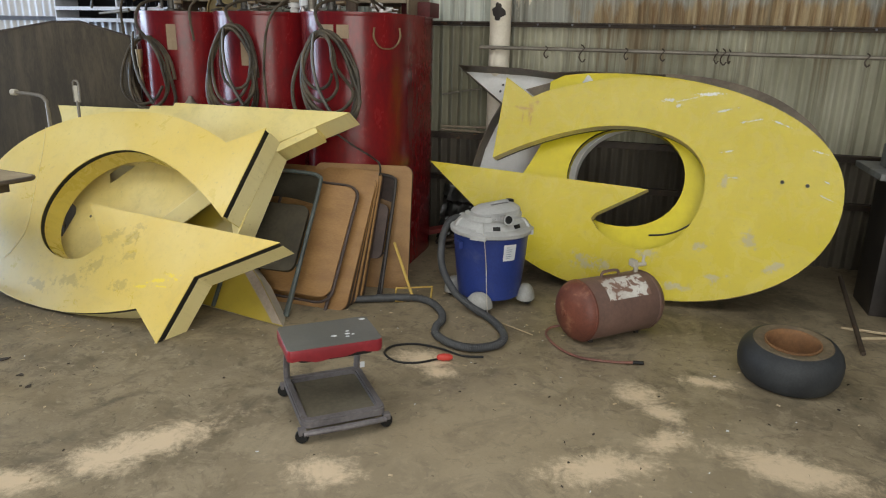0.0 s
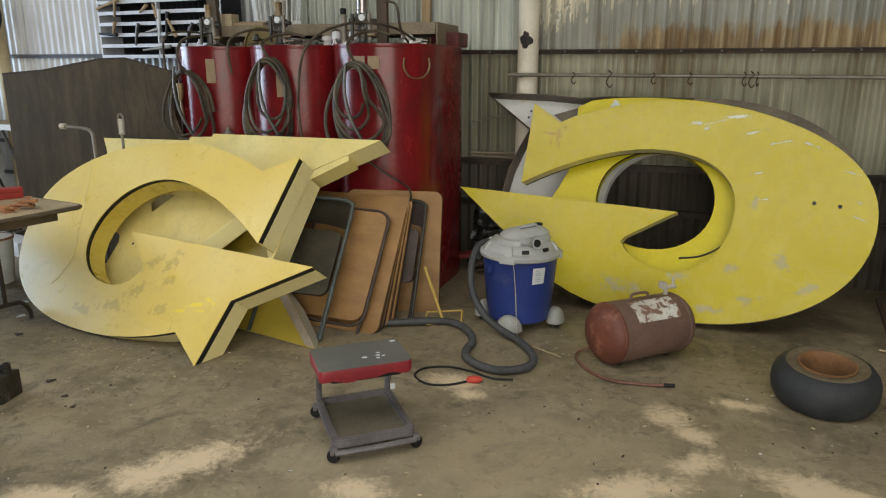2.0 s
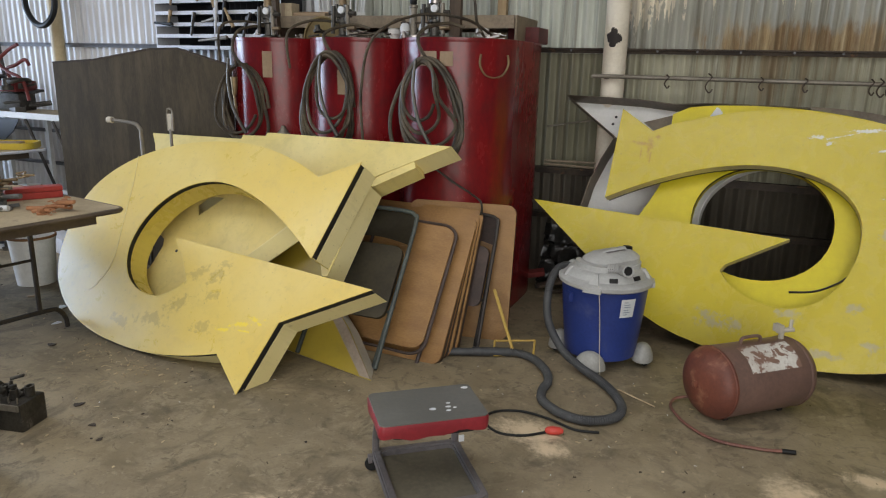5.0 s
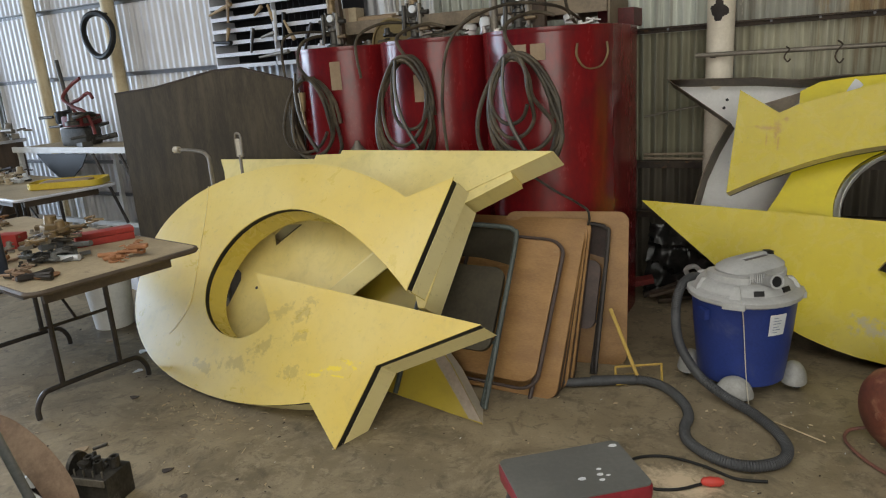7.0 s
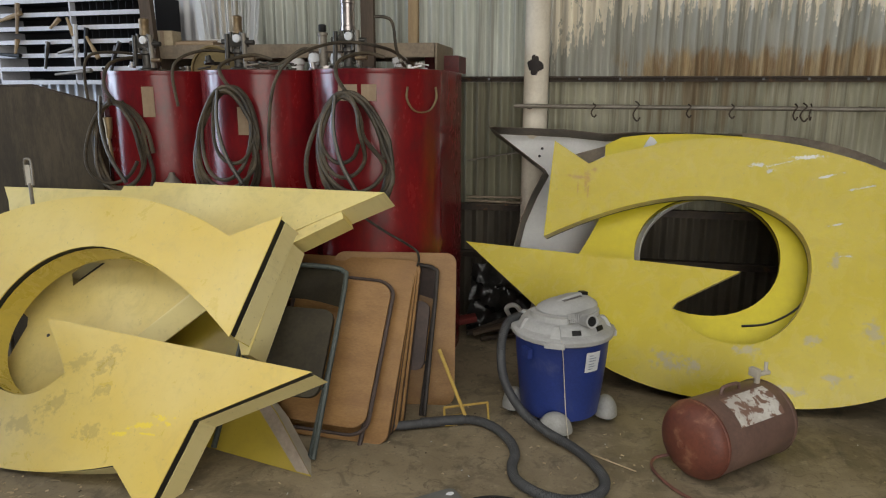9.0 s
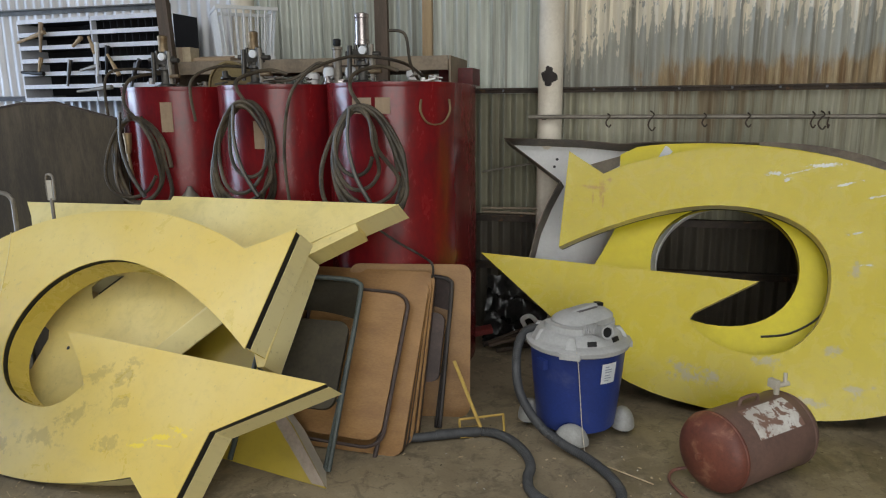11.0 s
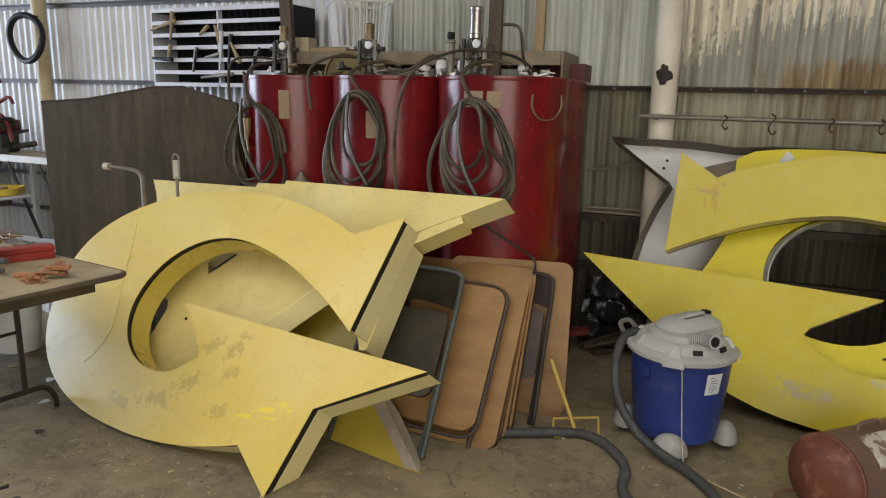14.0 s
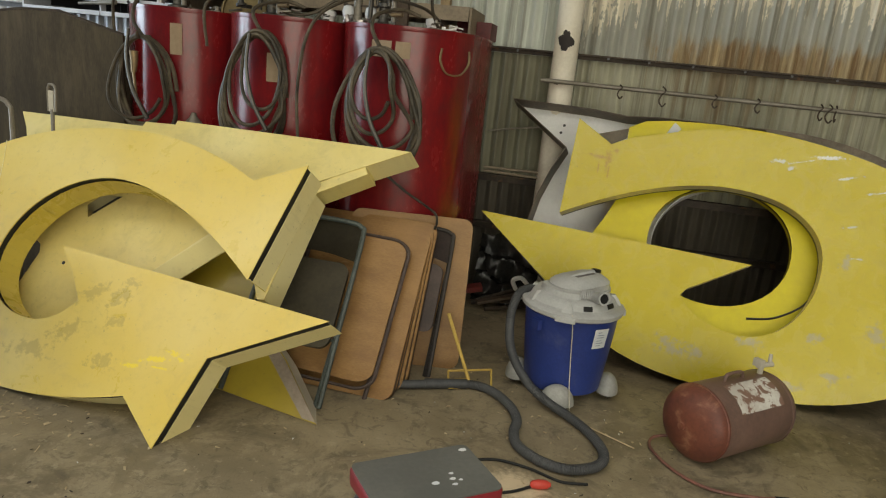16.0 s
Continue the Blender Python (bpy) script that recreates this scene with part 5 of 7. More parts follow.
# ---------- folded tables and chairs against the tanks ----------
def folded_table(x, y, lean, yaw, w, h, label, z=0.0):
    """A square card table folded flat and stood on edge, its hardboard top outwards."""
    t = thing("folded_table", label, "folding table", pose(x, y, z, -lean, 0, yaw), group="folded tables")
    top = shell()
    plate(top, [(px - w / 2, pz + h / 2) for px, pz in rounded(w, h, 0.05)], 0.0, 0.012, pose(0, 0.012, 0, 90))
    part("top", top, M_board, t, smooth=False)
    edge = [Vector((px - w / 2, 0.013, pz + h / 2)) for px, pz in rounded(w, h, 0.05)]
    rim = shell()
    rings(rim, [[Vector((q.x + (-0.5 * w - q.x) * s, y0, q.z + (h / 2 - q.z) * s)) for q in edge] for s, y0 in ((0.004, 0.0135), (0.004, 0.042), (0.024, 0.042), (0.024, 0.0135))], closed=True)
    part("rim", rim, M_board_edge, t)
    for px in (-w + 0.08, -0.08):
        part("leg", rod(shell(), (px, 0.028, 0.08), (px, 0.028, h - 0.08), 0.009, 8), M_leg, t)
    return t


STACK = ((-1.388, 3.185, 34.0, -2, 0.80, 0.785), (-1.386, 3.24, 31.0, -2, 0.80, 0.785), (-1.372, 3.29, 28.6, -1, 0.80, 0.785), (-1.362, 3.345, 26.0, -1, 0.80, 0.785),
         (-1.18, 3.64, 11.0, 9, 0.60, 0.745))
for i, (x, y, lean, yaw, w, h) in enumerate(STACK):
    folded_table(x, y, lean, yaw, w, h, "brown hardboard folding table stood on edge in a stack" if i else "brown hardboard folding table at the front of a stack")


def folded_chair(m, label, panel, tube_mat, gap):
    """A steel chair folded flat: one bent tube frame, a back panel, a seat panel and rear legs."""
    t = thing("folding_chair", label, "folding chair", m, group="folded chairs")
    w, h = 0.44, 0.86
    frame_line = [(0, 0, 0), (-0.005, 0, 0.4), (-0.01, 0, h - 0.07), (-0.03, 0, h - 0.015), (-0.08, 0, h), (-w / 2, 0, h + 0.004), (-w + 0.08, 0, h), (-w + 0.03, 0, h - 0.015), (-w + 0.01, 0, h - 0.07), (-w + 0.005, 0, 0.4), (-w, 0, 0)]
    if gap:
        part("frame", tube(shell(), smooth_line(frame_line, 5), 0.012, 8), tube_mat, t)
    else:
        part("frame", tube(shell(), [(px - w / 2, 0, pz + 0.45) for px, pz in rounded(w, 0.81, 0.085, 7)], 0.0085, 8, True), tube_mat, t)
    if gap:
        back = shell()
        rows = []
        for s in (0.0, 0.35, 0.7, 1.0):
            rows.append([Vector((-0.018 - (w - 0.036) * f, 0.012 * math.sin(math.pi * f), h - 0.19 + 0.03 * math.sin(math.pi * f) * (1 - s) + (0.175 + 0.01 * math.sin(math.pi * f)) * s)) for f in [i / 12 for i in range(13)]])
        grid = [[back.verts.new(v) for v in r] for r in rows]
        for a, b in zip(grid, grid[1:]):
            for i in range(12):
                back.faces.new((a[i], a[i + 1], b[i + 1], b[i]))
        bmesh.ops.solidify(back, geom=back.faces[:], thickness=0.004)
        part("backrest", back, panel, t)
        seat = plate(shell(), [(px - w / 2, pz + 0.45) for px, pz in rounded(w - 0.06, 0.40, 0.05)], -0.012, 0.012, pose(0, 0, 0, 90))
        part("seat", seat, panel, t)
    else:
        seat = plate(shell(), [(px - w / 2, pz + 0.46) for px, pz in rounded(w - 0.022, 0.76, 0.07)], -0.004, 0.004, pose(0, 0, 0, 90))
        part("panel", seat, panel, t)
    for x in (-0.025, -w + 0.025):
        l = part("leg", rod(shell(), (x, 0.026, -0.005), (x + (0.012 if x > -0.2 else -0.012), 0.022, 0.60), 0.010, 8), tube_mat, t)
    part("crossbar", rod(shell(), (-0.02, 0.02, 0.3), (-w + 0.02, 0.02, 0.3), 0.008, 8), tube_mat, t)
    return t


folded_chair(pose(-1.64, 2.985, 0.012, -37.5, 1.5, 3), "grey folding steel chair folded flat and leaning", M_chair, M_chair_tube, True)
folded_chair(pose(-1.475, 3.142, 0.005, -34, 2, -1) @ Matrix.Diagonal((1.1, 1, 0.88, 1)), "folding chair with a brown panel and dark tube rim", M_board, M_board_edge, False)
folded_chair(pose(-1.29, 3.475, 0.012, -20, 2.5, 2) @ Matrix.Diagonal((0.9, 1, 0.82, 1)), "dark brown folding chair folded flat among the tables", M_board_edge, M_leg, True)
hook = tagged(part("wire_hook", tube(shell(), smooth_line([(-1.62, 3.60, 0.93), (-1.53, 3.66, 0.85), (-1.46, 3.70, 0.80), (-1.42, 3.68, 0.785), (-1.37, 3.66, 0.76), (-1.36, 3.66, 0.72), (-1.37, 3.67, 0.685)], 5), 0.006, 7), M_engine), "bent steel wire hook over a table edge", "hook")

frame_y = thing("yellow_stand", "small yellow wire frame with a stick on the floor", "frame", pose(-1.1, 3.50, 0.0, 0, 0, 28))
q = [(-0.11, -0.05, 0.012), (0.10, -0.05, 0.012), (0.125, 0.04, 0.055), (-0.09, 0.04, 0.055)]
for a, b in zip(q, q[1:] + q[:1]):
    part("wire", rod(shell(), a, b, 0.006, 6), M_yellow_stick, frame_y)
part("plate", boxed((-0.12, -0.045, 0.014), (-0.02, -0.02, 0.045)), M_yellow_stick, frame_y)
part("stick", rod(shell(), (0.0, -0.05, 0.01), (-0.09, 0.13, 0.31), 0.0085, 8), M_yellow_stick, frame_y)

# ---------- shop vacuum ----------
vac = thing("shop_vacuum", "blue and grey wet-dry shop vacuum on castered feet", "vacuum cleaner", pose(-0.675, 3.635, 0, 0, 0, -3))
part("drum", lathe(shell(), [(0.165, 0.055), (0.178, 0.06), (0.192, 0.18), (0.204, 0.30), (0.212, 0.40), (0.216, 0.425), (0.216, 0.44)], 40), M_vac_blue, vac, "blue plastic drum")
lid = part("lid", lathe(shell(), [(0.222, 0.425), (0.232, 0.432), (0.234, 0.45), (0.227, 0.458), (0.214, 0.462), (0.199, 0.468), (0.189, 0.490), (0.172, 0.502), (0.14, 0.510), (0.08, 0.516), (0.01, 0.518)], 44), M_vac_grey, vac, "light grey motor lid")
bm = shell()
house = [(0.30, 0.225, 0.095, 0.500), (0.30, 0.225, 0.095, 0.520), (0.285, 0.21, 0.09, 0.523), (0.283, 0.208, 0.09, 0.548), (0.265, 0.19, 0.08, 0.556), (0.22, 0.135, 0.06, 0.573), (0.17, 0.09, 0.04, 0.580)]
rings(bm, [[pose(0.015, 0.02, z, 0, 0, 48) @ Vector((x, y, 0.07 * x)) for x, y in rounded(w, d, r)] for w, d, r, z in house])
part("motor_housing", bm, M_vac_grey, lid)
bm = shell()
loops = []
for a, w in [(-172 + 7 * i, 0.014 if 0 < i < 14 else 0.006) for i in range(15)]:
    c, s = math.cos(radians(a)), math.sin(radians(a))
    loops.append([Vector((rr * c, rr * s, z)) for rr, z in ((0.138, 0.498), (0.142 + w, 0.498), (0.138 + w, 0.532), (0.128, 0.536))])
rings(bm, loops)
part("cord_wrap", bm, M_vac_grey, lid)
grip = shell()
rings(grip, [[pose(0.015 + x * 0.67, 0.02 + x * 0.74, z + 0.07 * x, 0, 0, 48) @ Vector((0, y * k, h * k)) for y, h in ((-0.017, -0.010), (0.017, -0.010), (0.019, 0.004), (0.010, 0.012), (-0.010, 0.012), (-0.019, 0.004))] for x, z, k in ((-0.075, 0.566, 0.7), (-0.05, 0.574, 0.9), (0.0, 0.579, 0.9), (0.055, 0.582, 0.9), (0.085, 0.579, 0.8))])
part("handle", grip, M_vac_grey, lid)
part("grip_end", boxed((-0.018, -0.016, -0.010), (0.018, 0.016, 0.011), pose(0.079, 0.090, 0.587, 0, 6, 48), 0.005), M_black, lid)
# Dark plate gives the hand slot its shade; no recess is cut.
part("slot_shade", boxed((-0.055, -0.009, 0.0), (0.055, 0.009, 0.0025), pose(0.038, 0.012, 0.5805, 0, -4, 48), 0.001), M_stool_frame, lid, "dark plate for the shade in the hand slot")
PORT = pose(0.110, -0.125, 0.527, 78, 0, 38) @ Matrix.Scale(0.88, 4)
part("port", lathe(shell(), [(0.028, -0.03), (0.030, 0.045), (0.034, 0.05), (0.034, 0.06), (0.026, 0.06), (0.025, 0.0)], 20, PORT, (True, False)), M_vac_grey, lid)
part("port_hole", lathe(shell(), [(0.0245, 0.002), (0.0245, 0.004)], 20, PORT @ Matrix.Translation((0, 0, 0.05))), M_black, lid)
for a, z in ((-66, 0.482), (-28, 0.486)):
    b = part("switch", boxed((-0.02, -0.006, -0.011), (0.02, 0.006, 0.011), bevel=0.002), M_black, lid)
    b.matrix_basis = pose(0.192 * math.cos(radians(a)), 0.192 * math.sin(radians(a)), z, -25, 0, a + 90)
for i in range(8):
    a = -100 + i * 3.2
    f = part("vent_fin", boxed((-0.002, -0.004, -0.02), (0.002, 0.004, 0.02)), M_vac_grey, lid, smooth=False)
    f.matrix_basis = pose(0.153 * math.cos(radians(a + 25)), 0.153 * math.sin(radians(a + 25)), 0.536, -12, 0, a + 115)
for a in (-92, 12, 175, 85):
    c = part("latch", boxed((-0.045, -0.014, -0.018), (0.045, 0.014, 0.010), bevel=0.006), M_vac_grey, vac)
    c.matrix_basis = pose(0.226 * math.cos(radians(a)), 0.226 * math.sin(radians(a)), 0.44, 0, 0, a + 90)
for a in (-92, -150, 12, 85, 175):
    tower = shell()
    rings(tower, [[Vector((sx * w, sy * d + inset, z)) for sx, sy in ((-1, -1), (1, -1), (1, 1), (-1, 1))] for w, d, inset, z in ((0.024, 0.012, 0.0, 0.452), (0.020, 0.012, 0.012, 0.482), (0.011, 0.010, 0.03, 0.506))])
    c = part("clip", tower, M_vac_grey, lid)
    c.matrix_basis = pose(0.208 * math.cos(radians(a)), 0.208 * math.sin(radians(a)), 0, 0, 0, a + 90)
for a in (-88, 8, 180, 92):
    m = pose(0.215 * math.cos(radians(a)), 0.215 * math.sin(radians(a)), 0, 0, 0, a - 90)
    dome = shell()
    k = 9
    rows = []
    for i in range(k + 1):
        ph = math.pi / 2 * i / k
        rows.append([Vector((0.068 * math.cos(ph) * math.cos(2 * math.pi * j / 20), 0.055 * math.cos(ph) * math.sin(2 * math.pi * j / 20), 0.04 + 0.09 * math.sin(ph))) for j in range(20)] if i < k else None)
    rings(dome, [r for r in rows if r])
    f = part("foot", dome, M_vac_foot, vac)
    f.matrix_basis = m @ Matrix.Diagonal((1.14, 1.0, 0.94, 1))
    w = part("caster", lathe(shell(), [(0.006, -0.014), (0.026, -0.014), (0.028, 0), (0.026, 0.014), (0.006, 0.014)], 16, pose(0, 0.012, 0.028, 0, 90)), M_black, vac)
    w.matrix_basis = m
    part("skirt", lathe(shell(), [(0.06, 0.028), (0.064, 0.041)], 18, m @ Matrix.Diagonal((1, 0.8, 1, 1))), M_black, vac)
sticker = shell()
cols = []
for a in (-55, -50, -45, -40, -35):
    cols.append([Vector(((0.209 + 0.012 * f) * math.cos(radians(a)), (0.209 + 0.012 * f) * math.sin(radians(a)), 0.302 + 0.095 * f)) for f in (0, 0.5, 1)])
grid = [[sticker.verts.new(v) for v in c] for c in cols]
for a, b in zip(grid, grid[1:]):
    for i in range(2):
        sticker.faces.new((a[i], b[i], b[i + 1], a[i + 1]))
lab = part("sticker", sticker, M_paper, vac, "white paper sticker with faint print")
for i, (z, wdt) in enumerate(((0.382, 5), (0.369, 9), (0.357, 9), (0.342, 7), (0.33, 9), (0.318, 6))):
    rr = 0.2105 + 0.012 * (z - 0.302) / 0.095 + 0.0012
    part("print_line", tube(shell(), [(rr * math.cos(radians(-51 + wdt * f)), rr * math.sin(radians(-51 + wdt * f)), z) for f in (0, 0.5, 1)], 0.0016, 5), M_ink, lab)
part("cord", tube(shell(), smooth_line([(0.02, -0.228, 0.46), (0.03, -0.222, 0.38), (0.04, -0.215, 0.25), (0.055, -0.24, 0.12), (0.075, -0.275, 0.02), (0.09, -0.30, 0.006)], 6), 0.0022, 6), M_return_grey, vac)
part("drum_lug", boxed((-0.02, -0.012, 0.35), (0.04, 0.012, 0.395), pose(-0.14, -0.165, 0, 0, 0, -50), bevel=0.006), M_vac_blue, vac)

HOSE = [(-1.62, 3.28, 0.024), (-1.40, 3.32, 0.024), (-1.22, 3.40, 0.024), (-1.07, 3.46, 0.024), (-0.96, 3.42, 0.024), (-0.87, 3.31, 0.024), (-0.83, 3.20, 0.024), (-0.83, 3.10, 0.024), (-0.80, 3.00, 0.024), (-0.70, 2.92, 0.024),
        (-0.59, 2.905, 0.024), (-0.49, 2.97, 0.024), (-0.465, 3.07, 0.024), (-0.51, 3.19, 0.024), (-0.60, 3.30, 0.03), (-0.71, 3.37, 0.05), (-0.82, 3.41, 0.11), (-0.915, 3.48, 0.22), (-0.945, 3.56, 0.35), (-0.93, 3.62, 0.44), (-0.89, 3.64, 0.475), (-0.85, 3.645, 0.475)]
line = smooth_line(HOSE, 26)
vh = thing("vacuum_hose", "long grey ribbed vacuum hose snaking on the floor", "hose")
part("hose", tube(shell(), line, 0.0215, 12, rib=(2, 0.002)), M_hose_vac, vh)
part("cuff", tube(shell(), smooth_line([(-1.28, 3.373, 0.026), (-1.18, 3.418, 0.026), (-1.10, 3.452, 0.026)], 6), 0.0235, 14), M_hose_vac, vh)
cable = thing("extension_cable", "thin black cable looped on the floor with a red plug", "cable")
part("cord", tube(shell(), smooth_line([(-0.72, 2.765, 0.008), (-0.80, 2.70, 0.006), (-0.90, 2.68, 0.006), (-0.985, 2.75, 0.006), (-0.97, 2.84, 0.006), (-0.87, 2.895, 0.006), (-0.74, 2.88, 0.008), (-0.62, 2.84, 0.006), (-0.52, 2.86, 0.006)], 8), 0.0055, 7), M_black, cable)
part("plug", lathe(shell(), [(0.006, 0), (0.014, 0.008), (0.018, 0.03), (0.016, 0.06), (0.008, 0.075)], 14, pose(-0.725, 2.762, 0.018, 0, 90, 18)), M_red_plug, cable, "bright red plug")

# ---------- portable air tank ----------
air = thing("air_tank", "portable maroon steel air tank with worn label", "air tank", Matrix.Translation((0.028, 3.36, 0)))
axis = Matrix.Translation((0, 0, 0.163)) @ pose(0, 0, 0, 0, 0, 43) @ pose(0, 0, 0, 0, 90, 0)
R = 0.156
part("shell", lathe(shell(), [(R, -0.203), (R + 0.001, -0.20), (R, 0.0), (R + 0.001, 0.2), (R, 0.203)], 44, axis, (False, False)), M_airtank, air)
for s, m in ((-1, M_airtank_end), (1, M_airtank)):
    part("end_cap", lathe(shell(), [(R * math.cos(a), s * (0.204 + 0.084 * math.sin(a))) for a in [math.pi / 2 * i / 9 for i in range(9)]] + [(0.004, s * 0.288)], 44, axis, (False, True)), m, air, "domed rust-red end" if s < 0 else "")
    part("seam", lathe(shell(), [(R + 0.0005, s * 0.194), (R + 0.003, s * 0.198), (R + 0.003, s * 0.205), (R - 0.002, s * 0.210)], 44, axis, (False, False)), m, air)
part("plug", lathe(shell(), [(0.016, -0.283), (0.016, -0.295), (0.006, -0.298)], 12, axis), M_airtank_end, air)
along = pose(0, 0, 0.163, 0, 0, 43)
for x in (-0.15, 0.15):
    for y in (-0.05, 0.05):
        part("leg", boxed((x - 0.012, y - 0.006, -0.163), (x + 0.012, y + 0.006, -0.11), along), M_leg, air)
part("handle", tube(shell(), smooth_line([along @ Vector(q) for q in ((-0.065, 0.01, R - 0.006), (-0.062, 0.01, R + 0.018), (-0.045, 0.01, R + 0.028), (0.02, 0.01, R + 0.028), (0.042, 0.01, R + 0.018), (0.045, 0.01, R - 0.006))], 5), 0.0075, 9), M_airtank, air)
bm = shell()
rod(bm, along @ Vector((0.16, 0.01, R - 0.005)), along @ Vector((0.16, 0.01, R + 0.05)), 0.012)
rod(bm, along @ Vector((0.13, 0.01, R + 0.04)), along @ Vector((0.205, -0.01, R + 0.045)), 0.011)
rod(bm, along @ Vector((0.19, -0.005, R + 0.05)), along @ Vector((0.203, 0.005, R + 0.085)), 0.008)
box(bm, (0.125, -0.012, R + 0.035), (0.15, 0.03, R + 0.07), along, 0.004)
part("valve", bm, M_return_grey, air, "pale grey steel valve")
lbl = shell()
cols = []
for x in [-0.115 + 0.265 * i / 4 for i in range(5)]:
    cols.append([along @ Vector((x, -(R + 0.0016) * math.sin(radians(a)), (R + 0.0016) * math.cos(radians(a)))) for a in (8, 18, 28, 38, 48, 58)])
grid = [[lbl.verts.new(v) for v in c] for c in cols]
for a, b in zip(grid, grid[1:]):
    for i in range(5):
        lbl.faces.new((a[i], b[i], b[i + 1], a[i + 1]))
part("label_sheet", lbl, M_label_worn, air, "torn white label")
part("hose", tube(shell(), smooth_line([(-0.22, -0.03, 0.03), (-0.29, -0.05, 0.014), (-0.30, -0.14, 0.010), (-0.22, -0.28, 0.010), (-0.1, -0.36, 0.010), (0.06, -0.355, 0.010), (0.15, -0.335, 0.012)], 8), 0.0065, 8), M_hose_red, air, "faded red air hose")
part("hose_end", rod(shell(), (0.14, -0.337, 0.012), (0.19, -0.326, 0.012), 0.0095, 8), M_black, air)

# ---------- loose wheel ----------
wheel = thing("small_tyre", "worn black tyre lying flat with a rusty rim", "tyre", pose(0.85, 3.105, 0.012, 5, -2.5, 20) @ Matrix.Diagonal((0.93, 0.93, 0.97, 1)))
part("tread", lathe(shell(), [(0.19, 0.006), (0.215, 0.016), (0.232, 0.045), (0.238, 0.085), (0.236, 0.12), (0.226, 0.15), (0.205, 0.176), (0.180, 0.187)], 56, None, (False, False)), M_tyre, wheel)
part("side_wall", lathe(shell(), [(0.180, 0.187), (0.176, 0.186), (0.172, 0.190), (0.150, 0.191), (0.134, 0.186), (0.126, 0.181)], 56, None, (False, False)), M_tyre_wall, wheel, "dusty brown side wall")
part("bottom_wall", lathe(shell(), [(0.19, 0.006), (0.15, -0.002), (0.11, 0.004)], 48, None, (False, False)), M_tyre, wheel)
part("rim", lathe(shell(), [(0.129, 0.181), (0.128, 0.191), (0.121, 0.192), (0.116, 0.185), (0.113, 0.165), (0.109, 0.11), (0.102, 0.07), (0.098, 0.04), (0.066, 0.035), (0.04, 0.05), (0.038, 0.07), (0.022, 0.07), (0.022, 0.01), (0.12, 0.004)], 48, None, (False, False)), M_rust, wheel, "rusty steel rim")

# ---------- rolling mechanic's stool ----------
stool = thing("mechanic_stool", "low rolling stool with charcoal and red padded seat", "stool", pose(-0.99, 2.185, 0, 0, 0, 39))
part("pad", plate(shell(), rounded(0.365, 0.235, 0.02), 0.312, 0.348, pose(-0.01, -0.005, 0)), M_stool_pad, stool)
band = shell()
rings(band, [[Vector((x - 0.01, y - 0.005, z + ragged * (0.006 * math.sin(21 * x + 5 * y) + 0.004 * math.sin(57 * x + 30 * y)))) for x, y in dense(rounded(w, d, 0.022), 12)]
             for w, d, z, ragged in ((0.366, 0.236, 0.344, 0), (0.372, 0.242, 0.338, 0), (0.372, 0.242, 0.312, 0), (0.368, 0.238, 0.296, 1), (0.35, 0.22, 0.299, 1))], (False, False))
part("edge_band", band, M_stool_red, stool, "red vinyl edge")
part("pan", plate(shell(), rounded(0.30, 0.18, 0.03), 0.275, 0.311, pose(0, 0, 0)), M_black, stool)
for x, y, w in ((0.0, -0.045, 0.011), (0.055, -0.04, 0.009), (0.062, -0.015, 0.007), (0.05, -0.065, 0.008), (0.075, -0.05, 0.006), (0.15, 0.085, 0.012)):
    part("paint_spot", plate(shell(), [(w * math.cos(i * 0.785) * (1 + 0.2 * math.sin(i * 2.1)), 0.7 * w * math.sin(i * 0.785)) for i in range(8)], 0.3481, 0.3488, pose(x, y, 0)), M_paper, stool, "white paint spot")
base = slab(shell(), rounded(0.33, 0.39, 0.035), 0.056, 0.080, rounded(0.27, 0.326, 0.02))
slab(base, rounded(0.318, 0.378, 0.03), 0.080, 0.087, rounded(0.282, 0.338, 0.024))
part("base_frame", base, M_stool_frame, stool)
part("tool_tray", boxed((-0.137, -0.165, 0.062), (0.137, 0.165, 0.066)), surface("dusty tray steel", (0.165, 0.145, 0.105), (0.10, 0.088, 0.064), 0.6), stool)
for s in (-1, 1):
    part("leg", tube(shell(), smooth_line([(s * 0.15, 0.185, 0.07), (s * 0.152, 0.17, 0.15), (s * 0.155, 0.11, 0.24), (s * 0.15, 0.06, 0.305)], 6), 0.0135, 9), M_stool_frame, stool)
part("front_bar", tube(shell(), smooth_line([(-0.16, -0.2, 0.04), (-0.05, -0.212, 0.045), (0.05, -0.212, 0.045), (0.16, -0.2, 0.04)], 5), 0.012, 8), M_stool_frame, stool)
part("tag", boxed((0.155, 0.14, 0.10), (0.175, 0.146, 0.125)), M_paper, stool, "white paper tag")
for sx in (-1, 1):
    for sy in (-1, 1):
        part("caster", lathe(shell(), [(0.006, -0.012), (0.023, -0.012), (0.0265, 0), (0.023, 0.012), (0.006, 0.012)], 18, pose(sx * 0.165, sy * 0.19, 0.0265, 90, 0, 30 * sx)), M_black, stool)
        part("caster_fork", boxed((sx * 0.165 - 0.014, sy * 0.19 - 0.014, 0.034), (sx * 0.165 + 0.014, sy * 0.19 + 0.014, 0.06), bevel=0.004), M_stool_frame, stool)


